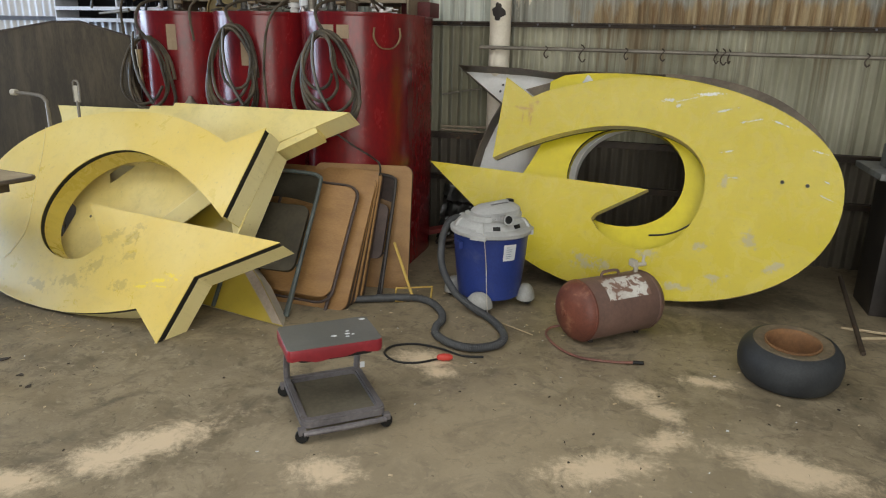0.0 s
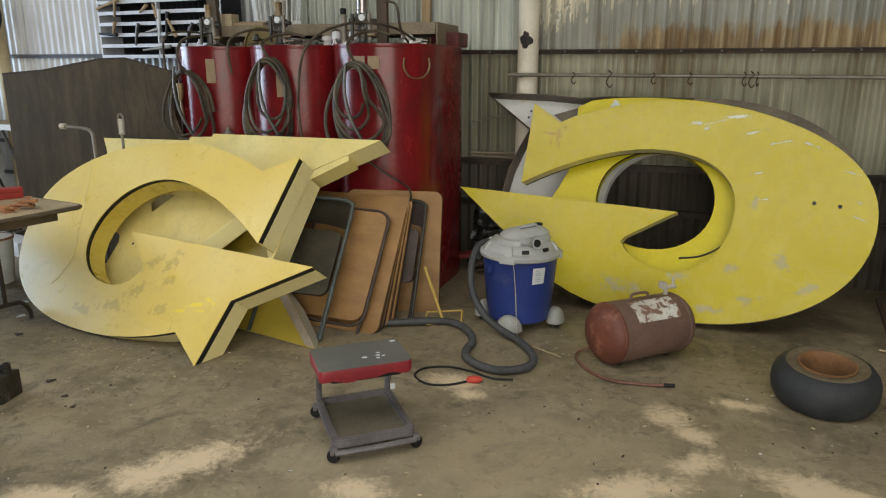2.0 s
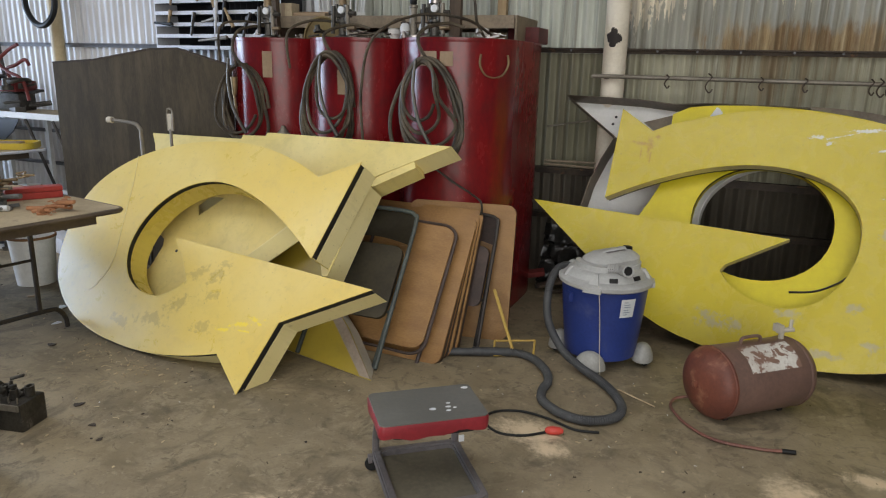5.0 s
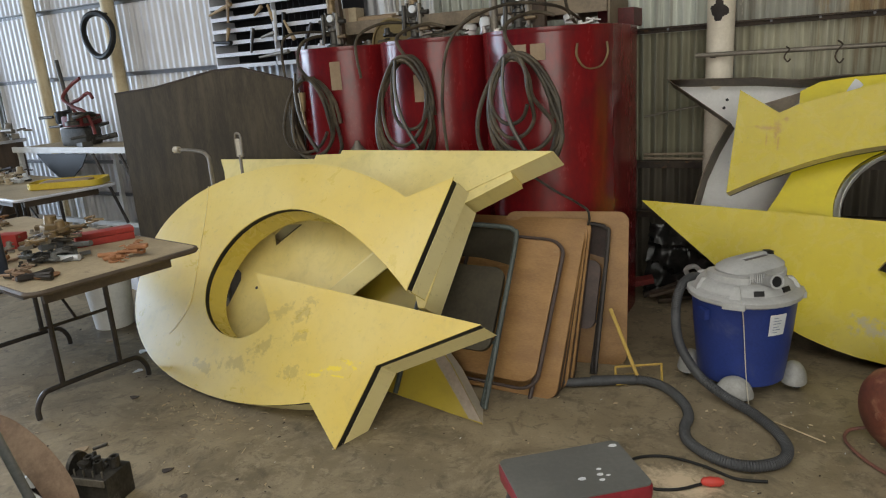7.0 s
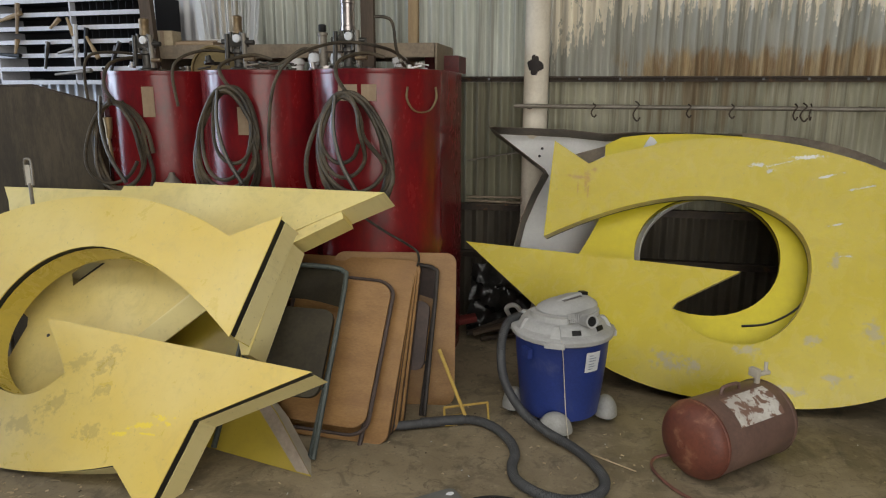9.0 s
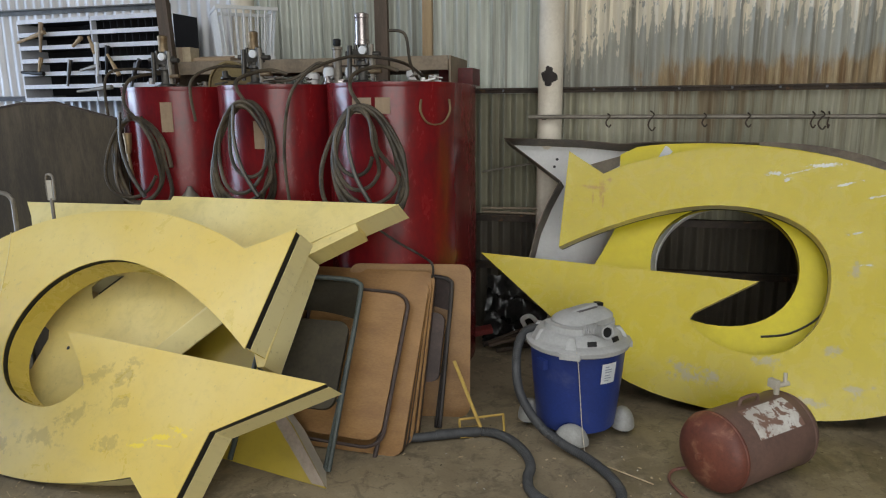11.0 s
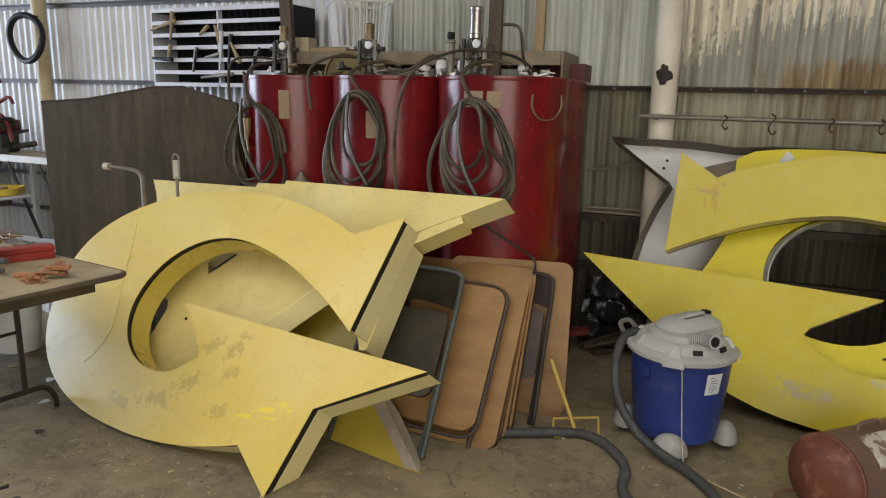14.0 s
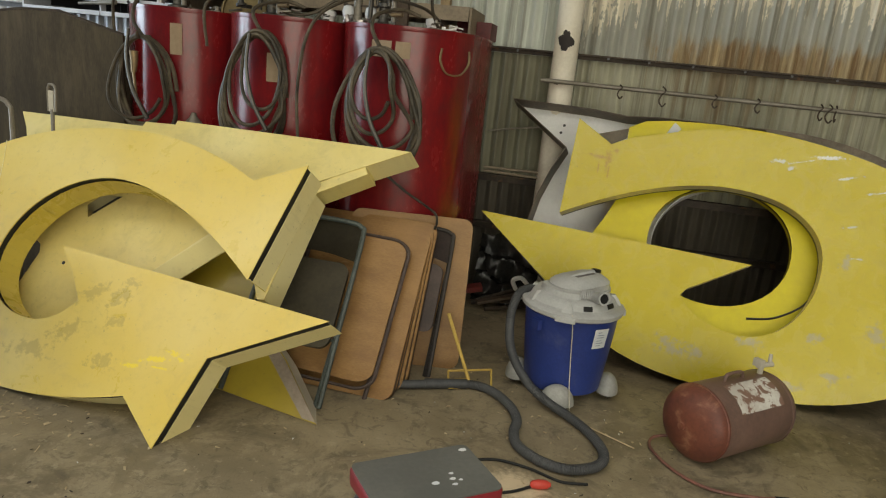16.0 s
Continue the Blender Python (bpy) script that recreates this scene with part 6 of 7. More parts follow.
# ---------- long folding tables with clutter ----------
def long_table(m, label, length=1.83, deep=0.74, edge=None):
    t = thing("folding_table", label, "table", m, group="long folding tables")
    part("tabletop", plate(shell(), [(x - length / 2, y + deep / 2) for x, y in rounded(length, deep, 0.05)], 0.715, 0.737), M_table_top, t)
    part("edge_band", tube(shell(), [(x - length / 2, y + deep / 2, 0.726) for x, y in rounded(length, deep, 0.05)], 0.0125, 6, True), edge or M_table_edge, t, "edge band made pale for daylight on it" if edge else "brown edge band")
    for a, b in (((-length + 0.08, 0.05), (-0.2, 0.07)), ((-length + 0.08, deep - 0.07), (-0.2, deep - 0.05)), ((-0.075, 0.07), (-0.055, deep - 0.12)), ((-length + 0.08, 0.07), (-length + 0.1, deep - 0.07))):
        part("apron", boxed((a[0], a[1], 0.665), (b[0], b[1], 0.714)), M_table_edge, t)
    for x in (-0.53, -length + 0.44):
        line = smooth_line([(x, 0.12, 0.008), (x, 0.122, 0.06), (x, 0.155, 0.115), (x, 0.22, 0.128), (x, deep - 0.19, 0.128), (x, deep - 0.115, 0.115), (x, deep - 0.08, 0.06), (x, deep - 0.075, 0.008)], 5)
        part("foot", tube(shell(), line, 0.013, 9), M_leg, t)
        for y in (0.25, deep - 0.21):
            part("leg", rod(shell(), (x, y, 0.125), (x, y, 0.70), 0.013, 9), M_leg, t)
        part("brace", rod(shell(), (x, deep / 2, 0.42), (x + (-0.35 if x > -length / 2 else 0.35), deep / 2, 0.68), 0.007, 7), M_leg, t)
        part("crossbar", rod(shell(), (x, 0.2, 0.42), (x, deep - 0.2, 0.42), 0.008, 7), M_leg, t)
    return t


T1M = pose(-3.03, 1.985, 0, 0, 0, -9.8)
long_table(T1M, "long tan folding table covered with small parts")
# The far tables' pale rims carry the daylight that strikes their edges.
T2M = pose(-5.40, 3.40, 0, 0, 0, -9)
long_table(T2M, "long folding table with parts and a yellow tray", edge=M_rack)
T3M = pose(-7.9, 3.55, 0, 0, 0, -6)
long_table(T3M, "long folding table heaped with parts at the far end", edge=M_rack)


def small_part(name, label, bm, material, category, group="parts on the tables"):
    return tagged(part(name, bm, material), label, category, group)


TOP = 0.738
bot = thing("bottle", "dark plastic oil bottle with a pale side label", "bottle", pose(-3.46, 2.13, TOP, 0, 0, -15))
part("bottle_body", plate(shell(), rounded(0.10, 0.062, 0.02), 0.0, 0.19), M_clutter_blue, bot)
part("neck", lathe(shell(), [(0.035, 0.188), (0.018, 0.205), (0.016, 0.235), (0.008, 0.238)], 14), M_black, bot)
part("label_sheet", boxed((-0.040, -0.033, 0.02), (0.012, -0.0312, 0.175)), M_paper, bot)
rb = thing("red_case", "long flat red metal case on the table", "case", pose(-3.48, 2.66, TOP, 0, 0, 62))
part("case_body", boxed((-0.13, -0.04, 0), (0.13, 0.04, 0.035), bevel=0.005), M_clutter_red, rb)
part("case_lid", boxed((-0.132, -0.042, 0.036), (0.132, 0.042, 0.06), bevel=0.006), M_clutter_red, rb)
small_part("red_block", "small red box on the table", boxed((-0.06, -0.04, 0), (0.06, 0.04, 0.07), pose(-3.9, 2.46, TOP, 0, 0, 20), 0.006), M_clutter_red, "box")
small_part("black_pot", "dark brown open pot on the table", lathe(shell(), [(0.05, 0.0), (0.06, 0.004), (0.085, 0.10), (0.105, 0.15), (0.10, 0.152), (0.055, 0.02)], 18, pose(-4.0, 2.28, TOP) @ Matrix.Diagonal((0.85, 0.85, 0.8, 1))), M_rack_inside, "pot")
for a, b, r in (((-3.33, 2.08), (-3.14, 2.155), 0.011), ((-3.27, 2.12), (-3.10, 2.13), 0.008), ((-3.22, 2.06), (-3.20, 2.20), 0.012)):
    small_part("spanner", "dark greasy hand tool lying on the table", tube(shell(), smooth_line([(*a, TOP + 0.016), ((a[0] + b[0]) / 2, (a[1] + b[1]) / 2, TOP + r), (*b, TOP + 0.014)], 4), r, 7, taper=r * 1.3), M_leg, "tool", "tools on the table")
small_part("steel_plate", "small flat rusty plate on the table", lathe(shell(), [(0.015, 0), (0.045, 0.003), (0.05, 0.009), (0.045, 0.010), (0.02, 0.008)], 20, pose(-3.18, 2.16, TOP)), M_rust, "plate")
small_part("white_tube", "white plastic tube on the table", rod(shell(), (-3.39, 2.335, TOP + 0.014), (-3.28, 2.38, TOP + 0.014), 0.014), M_paper, "tube")
small_part("rag", "crumpled faded orange rag on the table", gadget(gadget(gadget(shell(), (-3.11, 2.47, TOP), 0.09, 4, 7), (-3.05, 2.42, TOP), 0.07, 9, 6), (-3.13, 2.52, TOP + 0.02), 0.07, 15, 5), surface("faded orange rag", (0.46, 0.22, 0.11), (0.34, 0.16, 0.08), 0.8), "rag")
rnd = random.Random(11)
pal = (M_engine, M_brass, M_card, M_pipe, M_rust, M_strap, M_card, M_leg, M_machine, M_plate)
for i in range(46):
    s, f = rnd.uniform(0.12, 1.75), rnd.uniform(0.08, 0.64)
    q = T1M @ Vector((-s, f, TOP))
    if (Vector((q.x, q.y)) - Vector((-3.46, 2.13))).length < 0.11 or (s < 0.25 and f < 0.35) or (q.x > -3.44 and q.y > 2.2) or (Vector((q.x, q.y)) - Vector((-4.0, 2.28))).length < 0.13:
        continue
    small_part("machine_part", "small greasy machine part on the table", gadget(shell(), (q.x, q.y, TOP), rnd.uniform(0.04, 0.085), i * 7, 6), pal[i % len(pal)], "machine part")
for i in range(9):
    q = T1M @ Vector((-rnd.uniform(0.40, 0.58), rnd.uniform(0.25, 0.40), TOP))
    small_part("machine_part", "grey greasy carburettor part heaped on the table", gadget(shell(), (q.x, q.y, TOP + 0.045 * (i % 3)), rnd.uniform(0.07, 0.12), 100 + i, 9), (M_machine, M_pipe, M_brass)[i % 3], "machine part")
yt = thing("yellow_tray", "shallow rounded yellow plastic tray on the table", "tray", pose(-5.59, 3.95, TOP, 0, 0, 34))
part("tray_base", plate(shell(), rounded(0.54, 0.27, 0.07), 0.0, 0.012), M_clutter_yellow, yt)
part("tray_side", slab(shell(), rounded(0.56, 0.29, 0.08), 0.004, 0.05, rounded(0.535, 0.265, 0.07)), M_clutter_yellow, yt, smooth=False)
small_part("rag_strip", "pale rag in the yellow tray", boxed((-0.2, -0.07, 0.013), (0.17, 0.07, 0.05), pose(-5.59, 3.95, TOP, 0, 0, 34), 0.02), M_card, "rag")
for i in range(40):
    m = T2M if i % 2 else T3M
    s, f = rnd.uniform(0.1, 1.75), rnd.uniform(0.08, 0.66)
    if m is T2M and s < 0.95:
        s += 0.85
    q = m @ Vector((-s, f, TOP))
    bm = shell()
    gadget(bm, (q.x, q.y, TOP), rnd.uniform(0.07, 0.13), 300 + i * 5, 7)
    small_part("machine_part", "greasy machine part heaped on a table", bm, (M_engine, M_card, M_plate, M_paper, M_wood_dark, M_table_top, M_clutter_blue, M_leg)[i % 8], "machine part")

# White-framed bench along the wall with an engine on it.
bench = thing("steel_bench", "white steel-framed bench with a black drape", "bench", pose(-5.25, 4.36, 0, 0, 0, -2))
part("bench_top", boxed((-1.75, 0.0, 0.94), (0.0, 0.46, 0.975)), M_table_top, bench)
part("front_edge", boxed((-1.75, -0.02, 0.935), (0.0, -0.002, 0.985)), M_white, bench)
for x in (-1.72, -0.9, -0.06):
    for y in (0.03, 0.42):
        part("leg", boxed((x - 0.018, y - 0.018, 0), (x + 0.018, y + 0.018, 0.94)), M_white, bench)
part("lower_rail", boxed((-1.7, 0.012, 0.3), (-0.06, 0.048, 0.34)), M_white, bench)
for x0 in (-0.55, -0.2):
    part("brace", tube(shell(), [(x0, -0.03, 0.93), (x0 + 0.3, -0.03, 0.35)], 0.013, 6), M_leg, bench)
drape = plate(shell(), [(-1.35, 0.93), (-0.62, 0.93), (-0.72, 0.82), (-0.98, 0.66), (-1.2, 0.80)], 0.0, 0.01, pose(0, -0.03, 0, 90))
part("drape", drape, M_black, bench, "black plastic drape", smooth=False)
eng = thing("engine_unit", "dark red small engine with handlebars on the bench", "engine", pose(-6.25, 4.6, 0.976, 0, 0, 10))
bm = shell()
box(bm, (-0.14, -0.1, 0), (0.14, 0.1, 0.16), bevel=0.03)
gadget(bm, (0.12, -0.05, 0.16), 0.2, 21, 8)
gadget(bm, (-0.14, 0.0, 0.16), 0.2, 23, 8)
gadget(bm, (0.2, -0.1, 0.0), 0.22, 25, 7)
part("engine_block", bm, M_engine, eng)
part("cover", boxed((-0.05, -0.15, 0.17), (0.17, 0.1, 0.27), bevel=0.03), surface("dull red engine cover", (0.20, 0.03, 0.03), (0.10, 0.02, 0.02), 0.4), eng)
part("handlebar", tube(shell(), smooth_line([(0.0, 0.0, 0.26), (-0.05, 0, 0.36), (0.05, 0, 0.40), (0.16, 0, 0.45), (0.2, 0, 0.40)], 5), 0.015, 8), M_dull_red, eng)
part("red_frame", tube(shell(), smooth_line([(0.25, -0.1, 0.1), (0.2, -0.1, 0.28), (0.05, -0.08, 0.34), (-0.08, -0.05, 0.42), (-0.02, 0.0, 0.52), (0.1, 0.0, 0.58)], 5), 0.015, 8), M_dull_red, eng)
part("upright_pipe", rod(shell(), (-0.12, 0.05, 0.18), (-0.2, 0.08, 0.75), 0.018), M_engine, eng)
part("air_filter", lathe(shell(), [(0.06, 0.2), (0.07, 0.22), (0.07, 0.3), (0.05, 0.31)], 18, Matrix.Translation((-0.1, -0.06, 0))), M_black, eng)
side = thing("side_cabinet", "small dark cabinet with a pale top board and posts", "cabinet", pose(-7.35, 4.35, 0))
part("cabinet_body", boxed((-0.24, -0.2, 0), (0.22, 0.25, 1.015), bevel=0.01), M_wood_dark, side)
part("cabinet_top", boxed((-0.27, -0.23, 1.016), (0.25, 0.27, 1.05), bevel=0.008), M_rack, side, "pale top board")
for x in (-0.22, 0.2):
    part("cabinet_post", boxed((x - 0.02, -0.225, 0.0), (x + 0.02, -0.202, 1.015)), M_rack, side, "pale front post")
for i in range(6):
    small_part("machine_part", "greasy machine part on the cabinet", gadget(shell(), (-7.55 + 0.1 * i, 4.38 + 0.03 * (i % 3), 1.052), rnd.uniform(0.1, 0.17), 500 + i, 7), (M_engine, M_clutter_blue, M_pipe)[i % 3], "machine part")
small_part("steel_channel", "long pale steel channel lying on the floor", boxed((-0.9, -0.08, 0), (0.9, 0.08, 0.12), pose(-5.6, 4.05, 0.0, 0, 0, -14), 0.01), M_rack, "channel")
for i in range(14):
    small_part("scrap", "dark scrap part on the floor below the tables", gadget(shell(), (-5.9 + rnd.uniform(-0.9, 0.9), 3.75 + rnd.uniform(-0.3, 0.5), 0.0), rnd.uniform(0.1, 0.2), 700 + i, 6), (M_engine, M_plate, M_paper, M_clutter_blue)[i % 4], "scrap", "scrap on the floor")
ring = tagged(part("hose_ring", tube(shell(), [(0.185 * math.cos(2 * math.pi * i / 28), 0.01 * math.sin(4 * math.pi * i / 28), 0.18 * math.sin(2 * math.pi * i / 28)) for i in range(28)], 0.026, 9, True), M_black), "black rubber ring hung on a post", "ring")
ring.matrix_basis = pose(-5.94, 4.72, 1.90, 0, 6, 0)
small_part("ring_peg", "steel peg on the post", rod(shell(), (-5.99, 4.88, 2.085), (-5.95, 4.69, 2.085), 0.01), M_steel_dark, "peg")
bucket = thing("bucket", "white plastic bucket standing on the floor", "bucket", pose(-4.33, 3.22, 0))
part("pail", lathe(shell(), [(0.115, 0.0), (0.14, 0.30), (0.146, 0.305), (0.146, 0.32), (0.136, 0.32), (0.112, 0.01)], 28, None, (True, True)), M_white, bucket)
part("brown_rim", lathe(shell(), [(0.1465, 0.312), (0.1475, 0.325), (0.135, 0.326)], 28, None, (False, False)), M_rust, bucket)

# ---------- green machine and engine block by the left ----------
gm = thing("green_machine", "faded green round machine column with a curved brown guard", "machine", pose(-2.354, 1.225, 0))
part("column", lathe(shell(), [(0.20, 0.0), (0.205, 0.025), (0.18, 0.05), (0.168, 0.08), (0.14, 0.6), (0.118, 1.05), (0.106, 1.25), (0.104, 1.42), (0.09, 1.45), (0.05, 1.46)], 32), M_green, gm)
guard = smooth_line([(-0.35, 0.35, 0.47), (-0.25, 0.355, 0.455), (-0.146, 0.365, 0.39), (-0.086, 0.375, 0.30), (-0.071, 0.375, 0.21), (-0.086, 0.375, 0.10), (-0.136, 0.375, 0.004)], 6)
bm = shell()
loops = []
towards = Vector((0.80, -0.50, 0.33)).normalized()
for i, q in enumerate(guard):
    ahead = (guard[min(i + 1, len(guard) - 1)] - guard[max(i - 1, 0)]).normalized()
    sv = ahead.cross(towards).normalized()
    nrm = sv.cross(ahead)
    loops.append([q + sv * a + nrm * b for a, b in ((-0.045, -0.005), (0.045, -0.005), (0.045, 0.005), (-0.045, 0.005))])
rings(bm, loops)
part("guard", bm, M_strap, gm, "faded brown curved guard", smooth=False)
part("stay", rod(shell(), (-0.186, 0.275, 0.60), (0.12, 0.275, 0.0), 0.014), M_machine, gm, "grey-green stay rod")
part("guard_arm", tube(shell(), [(-0.06, 0.09, 0.56), (-0.2, 0.27, 0.57), (-0.3, 0.35, 0.47)], 0.009, 8), M_leg, gm)
for a, b, r in (((-0.20, 0.36, 0.30), (-0.13, 0.335, 0.335), 0.022), ((-0.15, 0.33, 0.29), (-0.036, 0.318, 0.28), 0.008)):
    part("bracket", rod(shell(), a, b, r), M_white, gm, "white bracket rod")
part("bracket_foot", rod(shell(), (-0.16, 0.35, 0.0), (-0.16, 0.35, 0.30), 0.016), M_leg, gm)
part("gear_case", gadget(shell(), (-0.30, 0.36, 0.0), 0.14, 77, 8), M_engine, gm, "greasy gear case")
blk = thing("engine_block", "greasy small engine block sitting on the floor", "engine", pose(-2.70, 1.90, 0, 0, 0, 12) @ Matrix.Diagonal((0.50, 0.60, 0.85, 1)))
part("crankcase", boxed((-0.16, -0.10, 0.0), (0.16, 0.12, 0.14), bevel=0.012), M_engine, blk)
for x, y, r in ((-0.09, 0.02, 0.035), (0.03, -0.02, 0.03), (0.1, 0.05, 0.035)):
    part("port", lathe(shell(), [(r, 0.14), (r, 0.19), (r * 0.6, 0.19), (r * 0.6, 0.145)], 16, Matrix.Translation((x, y, 0)), (False, False)), M_engine, blk)
part("carburettor", gadget(shell(), (0.0, 0.0, 0.14), 0.12, 61, 8), M_engine, blk)
part("gearbox", gadget(shell(), (-0.2, -0.12, 0.0), 0.16, 63, 8), M_engine, blk)
part("rail", boxed((-0.15, -0.112, 0.11), (0.15, -0.101, 0.14)), M_pipe, blk)
for i in range(4):
    part("stud", rod(shell(), (-0.12 + 0.08 * i, -0.08, 0.14), (-0.12 + 0.08 * i, -0.08, 0.17), 0.006, 6), M_pipe, blk)
part("flywheel", lathe(shell(), [(0.02, 0), (0.10, 0.005), (0.105, 0.03), (0.02, 0.04)], 24, pose(-0.16, 0.0, 0.11, 0, -90, 0)), M_engine, blk)

# ---------- by the right wall ----------
rmach = thing("shop_press", "dark grey machine stand with a shelf and a flat head", "machine", pose(1.46, 4.22, 0))
part("tabletop", boxed((-0.14, -0.24, 0.80), (0.60, 0.26, 0.835), bevel=0.005), M_machine, rmach)
# Dark solid block stands for the shade under the tabletop.
part("shade_filler", boxed((-0.02, -0.1, 0.0), (0.55, 0.24, 0.80), bevel=0.012), M_leg, rmach)
part("vise", boxed((-0.06, -0.12, 0.836), (0.2, 0.1, 0.96), bevel=0.012), M_machine, rmach)
part("vise_jaw", boxed((0.22, -0.1, 0.836), (0.34, 0.08, 0.94), bevel=0.012), M_engine, rmach)
part("front_panel", boxed((0.0, -0.012, 0.0), (0.5, 0.012, 0.62), pose(0.02, -0.34, 0.0, -4, 6, 4), 0.004), M_machine, rmach)
part("trim", rod(shell(), (0.06, -0.36, 0.40), (0.085, -0.35, 0.60), 0.012), M_green, rmach)
part("red_handle", tube(shell(), smooth_line([(0.12, 0.0, 0.96), (0.14, 0.02, 1.08), (0.19, 0.04, 1.22), (0.22, 0.05, 1.35)], 5), 0.014, 8), M_clutter_red, rmach)
small_part("steel_rod", "thin steel rod leaning to the floor", rod(shell(), (1.262, 3.50, 0.013), (1.31, 4.30, 0.16), 0.013), M_steel_dark, "rod", "rods on the floor")
for a, b in (((1.30, 3.72, 0.008), (1.62, 3.83, 0.008)), ((1.24, 3.85, 0.008), (1.5, 3.80, 0.02))):
    small_part("wood_strip", "pale wooden strip on the floor", rod(shell(), a, b, 0.008, 6), M_straw, "strip", "strips on the floor")

# Dark scrap between the tank and the yellow letters.
rnd = random.Random(31)
bm = shell()
for i in range(21):
    for j in range(19):
        a, b = i / 20 - 0.5, j / 18 - 0.5
        fold = 0.03 * math.sin(11 * a + 6 * b) + 0.025 * math.sin(19 * b + 4 * a) + rnd.uniform(-0.016, 0.016)
        bm.verts.new((-1.12 + a * 0.40 + rnd.uniform(-0.006, 0.006), 4.80 + b * 0.16 + fold * 0.8, max(0.012, 0.21 + b * 0.40 + fold * 0.4)))
bm.verts.ensure_lookup_table()
for i in range(20):
    for j in range(18):
        bm.faces.new([bm.verts[q] for q in (i * 19 + j, i * 19 + 19 + j, i * 19 + 20 + j, i * 19 + 1 + j)])
bmesh.ops.solidify(bm, geom=bm.faces[:], thickness=0.004)
M_bag = surface("black plastic sheet", (0.055, 0.052, 0.048), (0.026, 0.025, 0.024), 0.14, bump=0.5, stain=9, spec=0.7)
small_part("plastic_sheet", "crumpled shiny black plastic sheet behind the tank", bm, M_bag, "sheet")
for a, b, r in (((-1.30, 4.62, 0.02), (-0.95, 4.72, 0.16), 0.016), ((-1.26, 4.70, 0.02), (-0.9, 4.58, 0.09), 0.012), ((-1.2, 4.55, 0.015), (-0.95, 4.70, 0.03), 0.014)):
    small_part("scrap_bar", "dark steel scrap bar on the floor", rod(shell(), a, b, r, 6), M_steel_dark, "bar", "scrap bars")
small_part("red_scrap", "dull dark red steel scrap lying in the heap", boxed((-0.06, -0.03, 0.0), (0.06, 0.03, 0.035), pose(-1.30, 4.62, 0.10, 12, -10, 20), 0.006), M_dull_red, "scrap")
small_part("wood_scrap", "short weathered timber scrap in the heap", boxed((-0.14, -0.02, 0.0), (0.14, 0.02, 0.018), pose(-1.12, 4.60, 0.075, 6, -16, 14), 0.003), M_wood_dark, "scrap")
small_part("pipe_elbow", "pale curved pipe end in the scrap", tube(shell(), smooth_line([(-1.03, 4.60, 0.16), (-1.05, 4.57, 0.22), (-1.0, 4.55, 0.25), (-0.96, 4.56, 0.21)], 5), 0.014, 8), M_letter_inner, "pipe")

# ---------- litter ----------
rnd = random.Random(5)


def flakes(name, label, count, spots, size, material):
    bm = shell()
    for i in range(count):
        cx, cy, rx, ry = spots[i % len(spots)]
        x, y = rnd.gauss(cx, rx), rnd.gauss(cy, ry)
        s, a = size * rnd.uniform(0.4, 1.6), rnd.uniform(0, 6.28)
        w = s * rnd.uniform(0.15, 0.6)
        c, d = math.cos(a), math.sin(a)
        z = 0.0015 + rnd.uniform(0, 0.002)
        h = rnd.uniform(0.002, 0.006)
        quad = [Vector((x + c * p - d * q, y + d * p + c * q, z + h * k)) for p, q, k in ((-s, -w, 0), (s, -w * 0.6, 0.4), (s * 0.8, w, 1), (-s * 0.9, w * 0.7, 0.6))]
        rings(bm, [quad, [v + Vector((0, 0, 0.0015)) for v in quad]])
    return tagged(part(name, bm, material, smooth=False), label, "litter", kind="stuff")


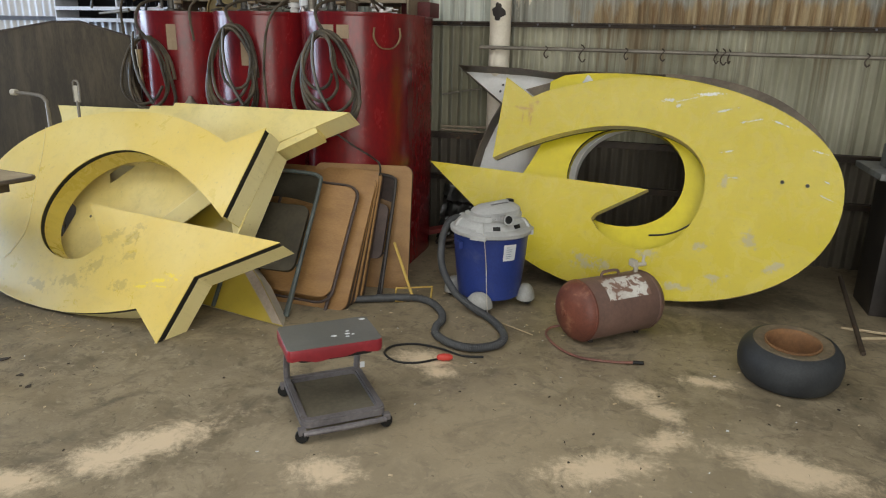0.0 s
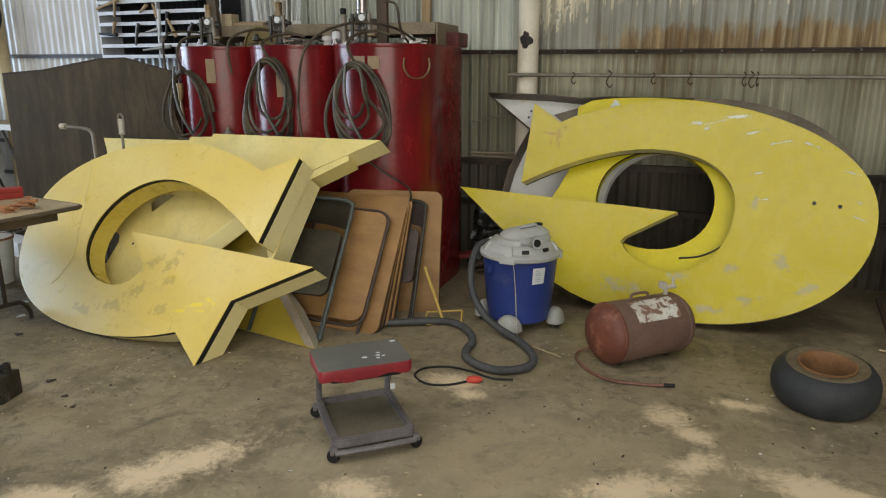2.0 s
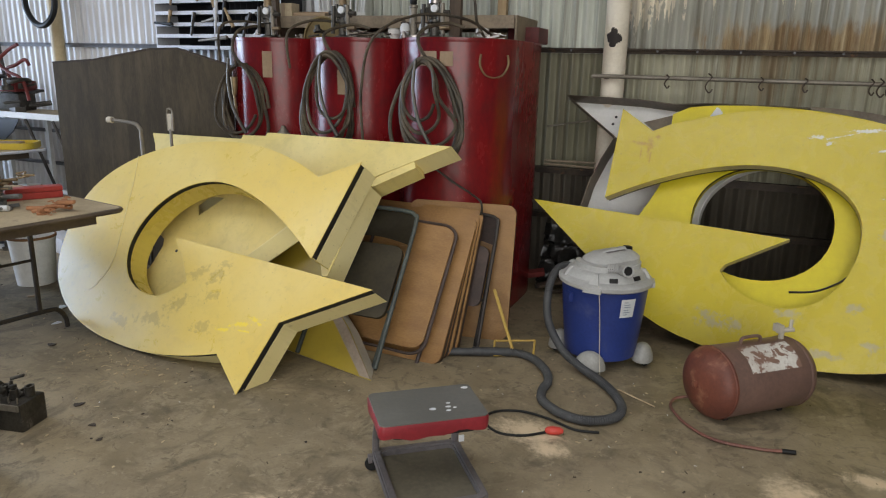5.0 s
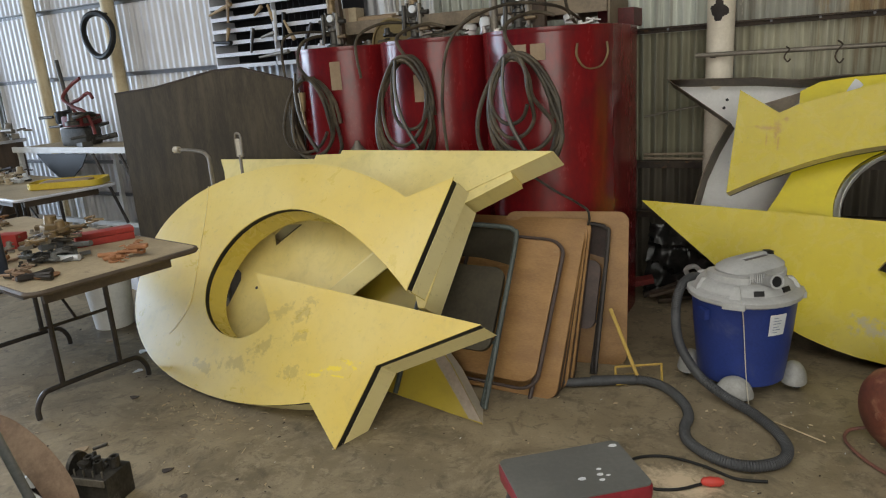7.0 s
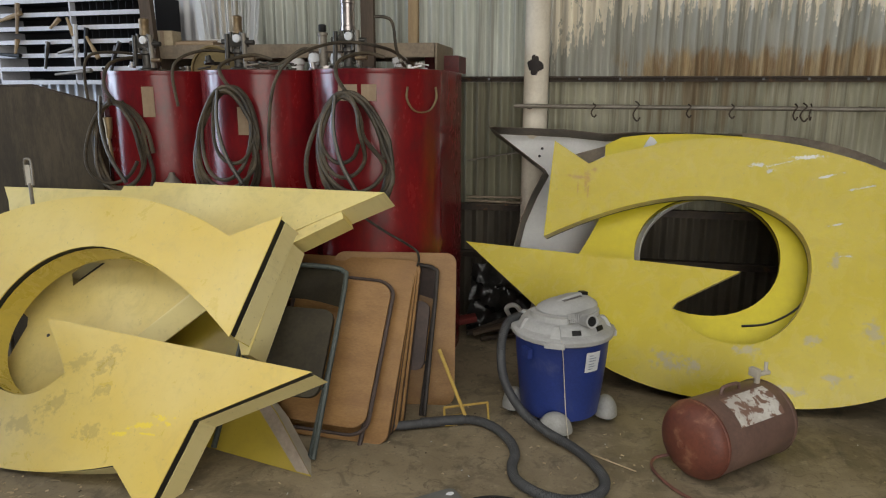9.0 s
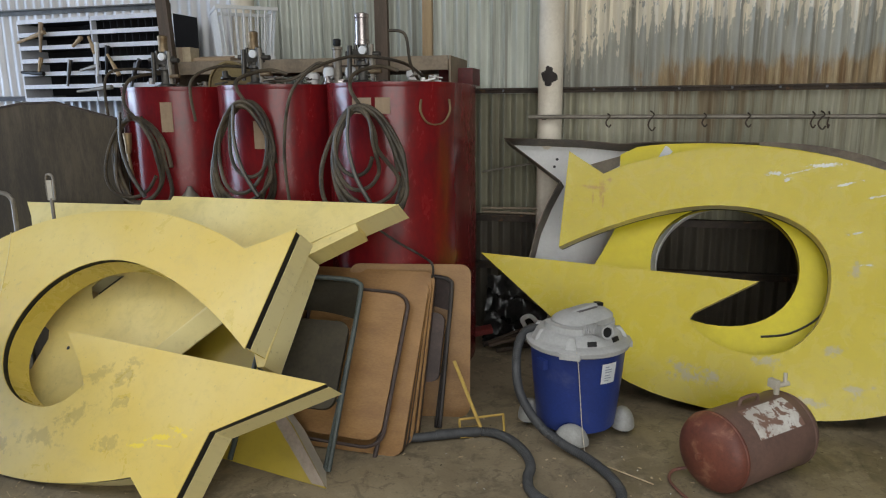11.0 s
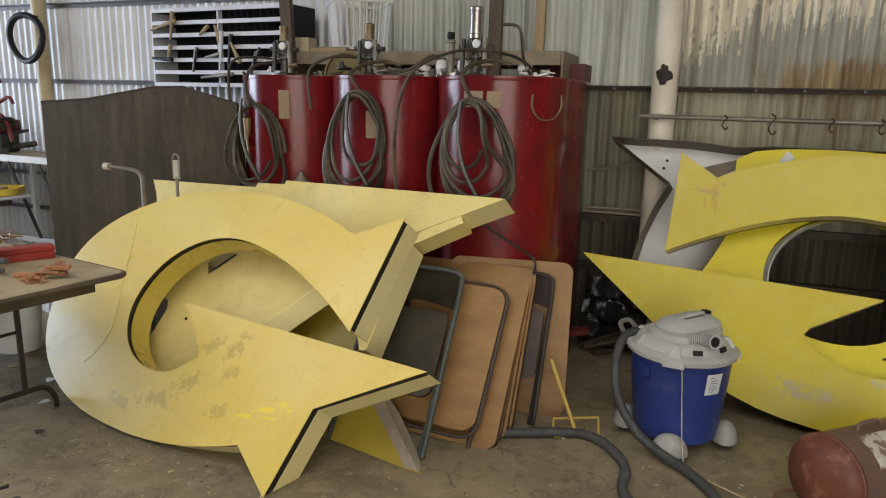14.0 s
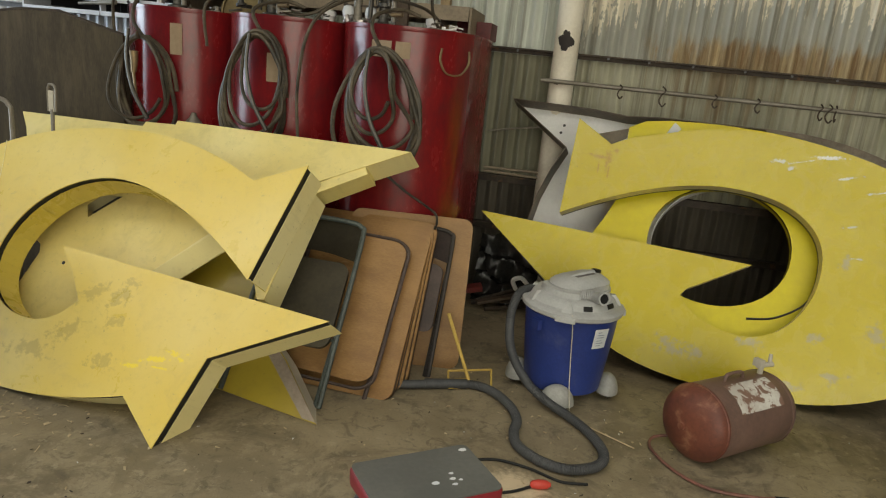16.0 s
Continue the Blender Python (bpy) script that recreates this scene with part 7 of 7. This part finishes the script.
flakes("straw_litter", "scattered straw and pale splinters on the floor", 300, ((-1.0, 2.6, 1.3, 0.7), (-2.6, 2.6, 0.25, 0.2), (0.3, 2.6, 0.7, 0.5), (-0.5, 3.2, 0.5, 0.3), (-2.2, 2.2, 0.7, 0.5), (-3.4, 2.5, 0.8, 0.5), (-0.9, 3.45, 0.25, 0.15), (-2.95, 2.59, 0.12, 0.08), (-2.69, 2.49, 0.10, 0.06)), 0.007, M_straw)
flakes("white_chips", "small white paper and paint chips on the floor", 48, ((-0.8, 2.5, 1.2, 0.7), (0.2, 2.7, 0.6, 0.4), (-2.5, 2.5, 0.6, 0.4), (-0.7, 3.3, 0.4, 0.3)), 0.004, M_paper)
flakes("dark_litter", "dark grit and scraps on the floor", 220, ((-1.0, 2.3, 1.5, 0.8), (-2.7, 2.5, 0.7, 0.5), (0.4, 2.6, 0.8, 0.5), (-4.0, 2.9, 0.9, 0.6)), 0.005, M_litter)
for i in range(14):
    a = rnd.uniform(0, 3.14)
    x, y = rnd.choice(((-2.85, 2.50), (-2.55, 2.62), (-2.25, 2.22), (-2.62, 2.34))) + np.array((rnd.gauss(0, 0.09), rnd.gauss(0, 0.05)))
    ln = rnd.uniform(0.008, 0.026)
    small_part("twig", "thin straw twig on the floor", tube(shell(), smooth_line([(x - ln * math.cos(a), y - ln * math.sin(a), 0.003), (x + rnd.uniform(-0.01, 0.01), y, rnd.uniform(0.003, 0.012)), (x + ln * math.cos(a), y + ln * math.sin(a), 0.003)], 4), 0.0016, 5), M_straw, "twig", "twigs by the letter")
small_part("twig", "pale splinter on the floor", rod(shell(), (-0.52, 3.30, 0.006), (-0.34, 3.20, 0.006), 0.003, 5), M_straw, "twig", "twigs by the letter")
for x, y, turn, w, m in ((-3.10, 2.10, 20, 0.035, M_card), (-3.55, 2.75, 60, 0.03, M_paper), (-3.75, 2.95, -30, 0.045, M_paper), (-2.42, 2.02, 10, 0.02, M_litter), (-2.62, 2.12, 40, 0.028, M_litter), (-2.3, 1.95, 80, 0.016, M_litter), (-4.1, 3.0, 15, 0.035, M_card), (-3.3, 2.52, 5, 0.03, M_litter)):
    scrap = shell()
    plate(scrap, [(w * r * math.cos(k * 1.05 + turn), 0.6 * w * r * math.sin(k * 1.05 + turn)) for k, r in enumerate((1.0, 0.7, 1.1, 0.8, 1.0, 0.6))], 0.001, 0.005, pose(x, y, 0, 3, -4, turn))
    small_part("floor_scrap", "small flat torn scrap lying on the floor", scrap, m, "scrap", "scraps on the floor")
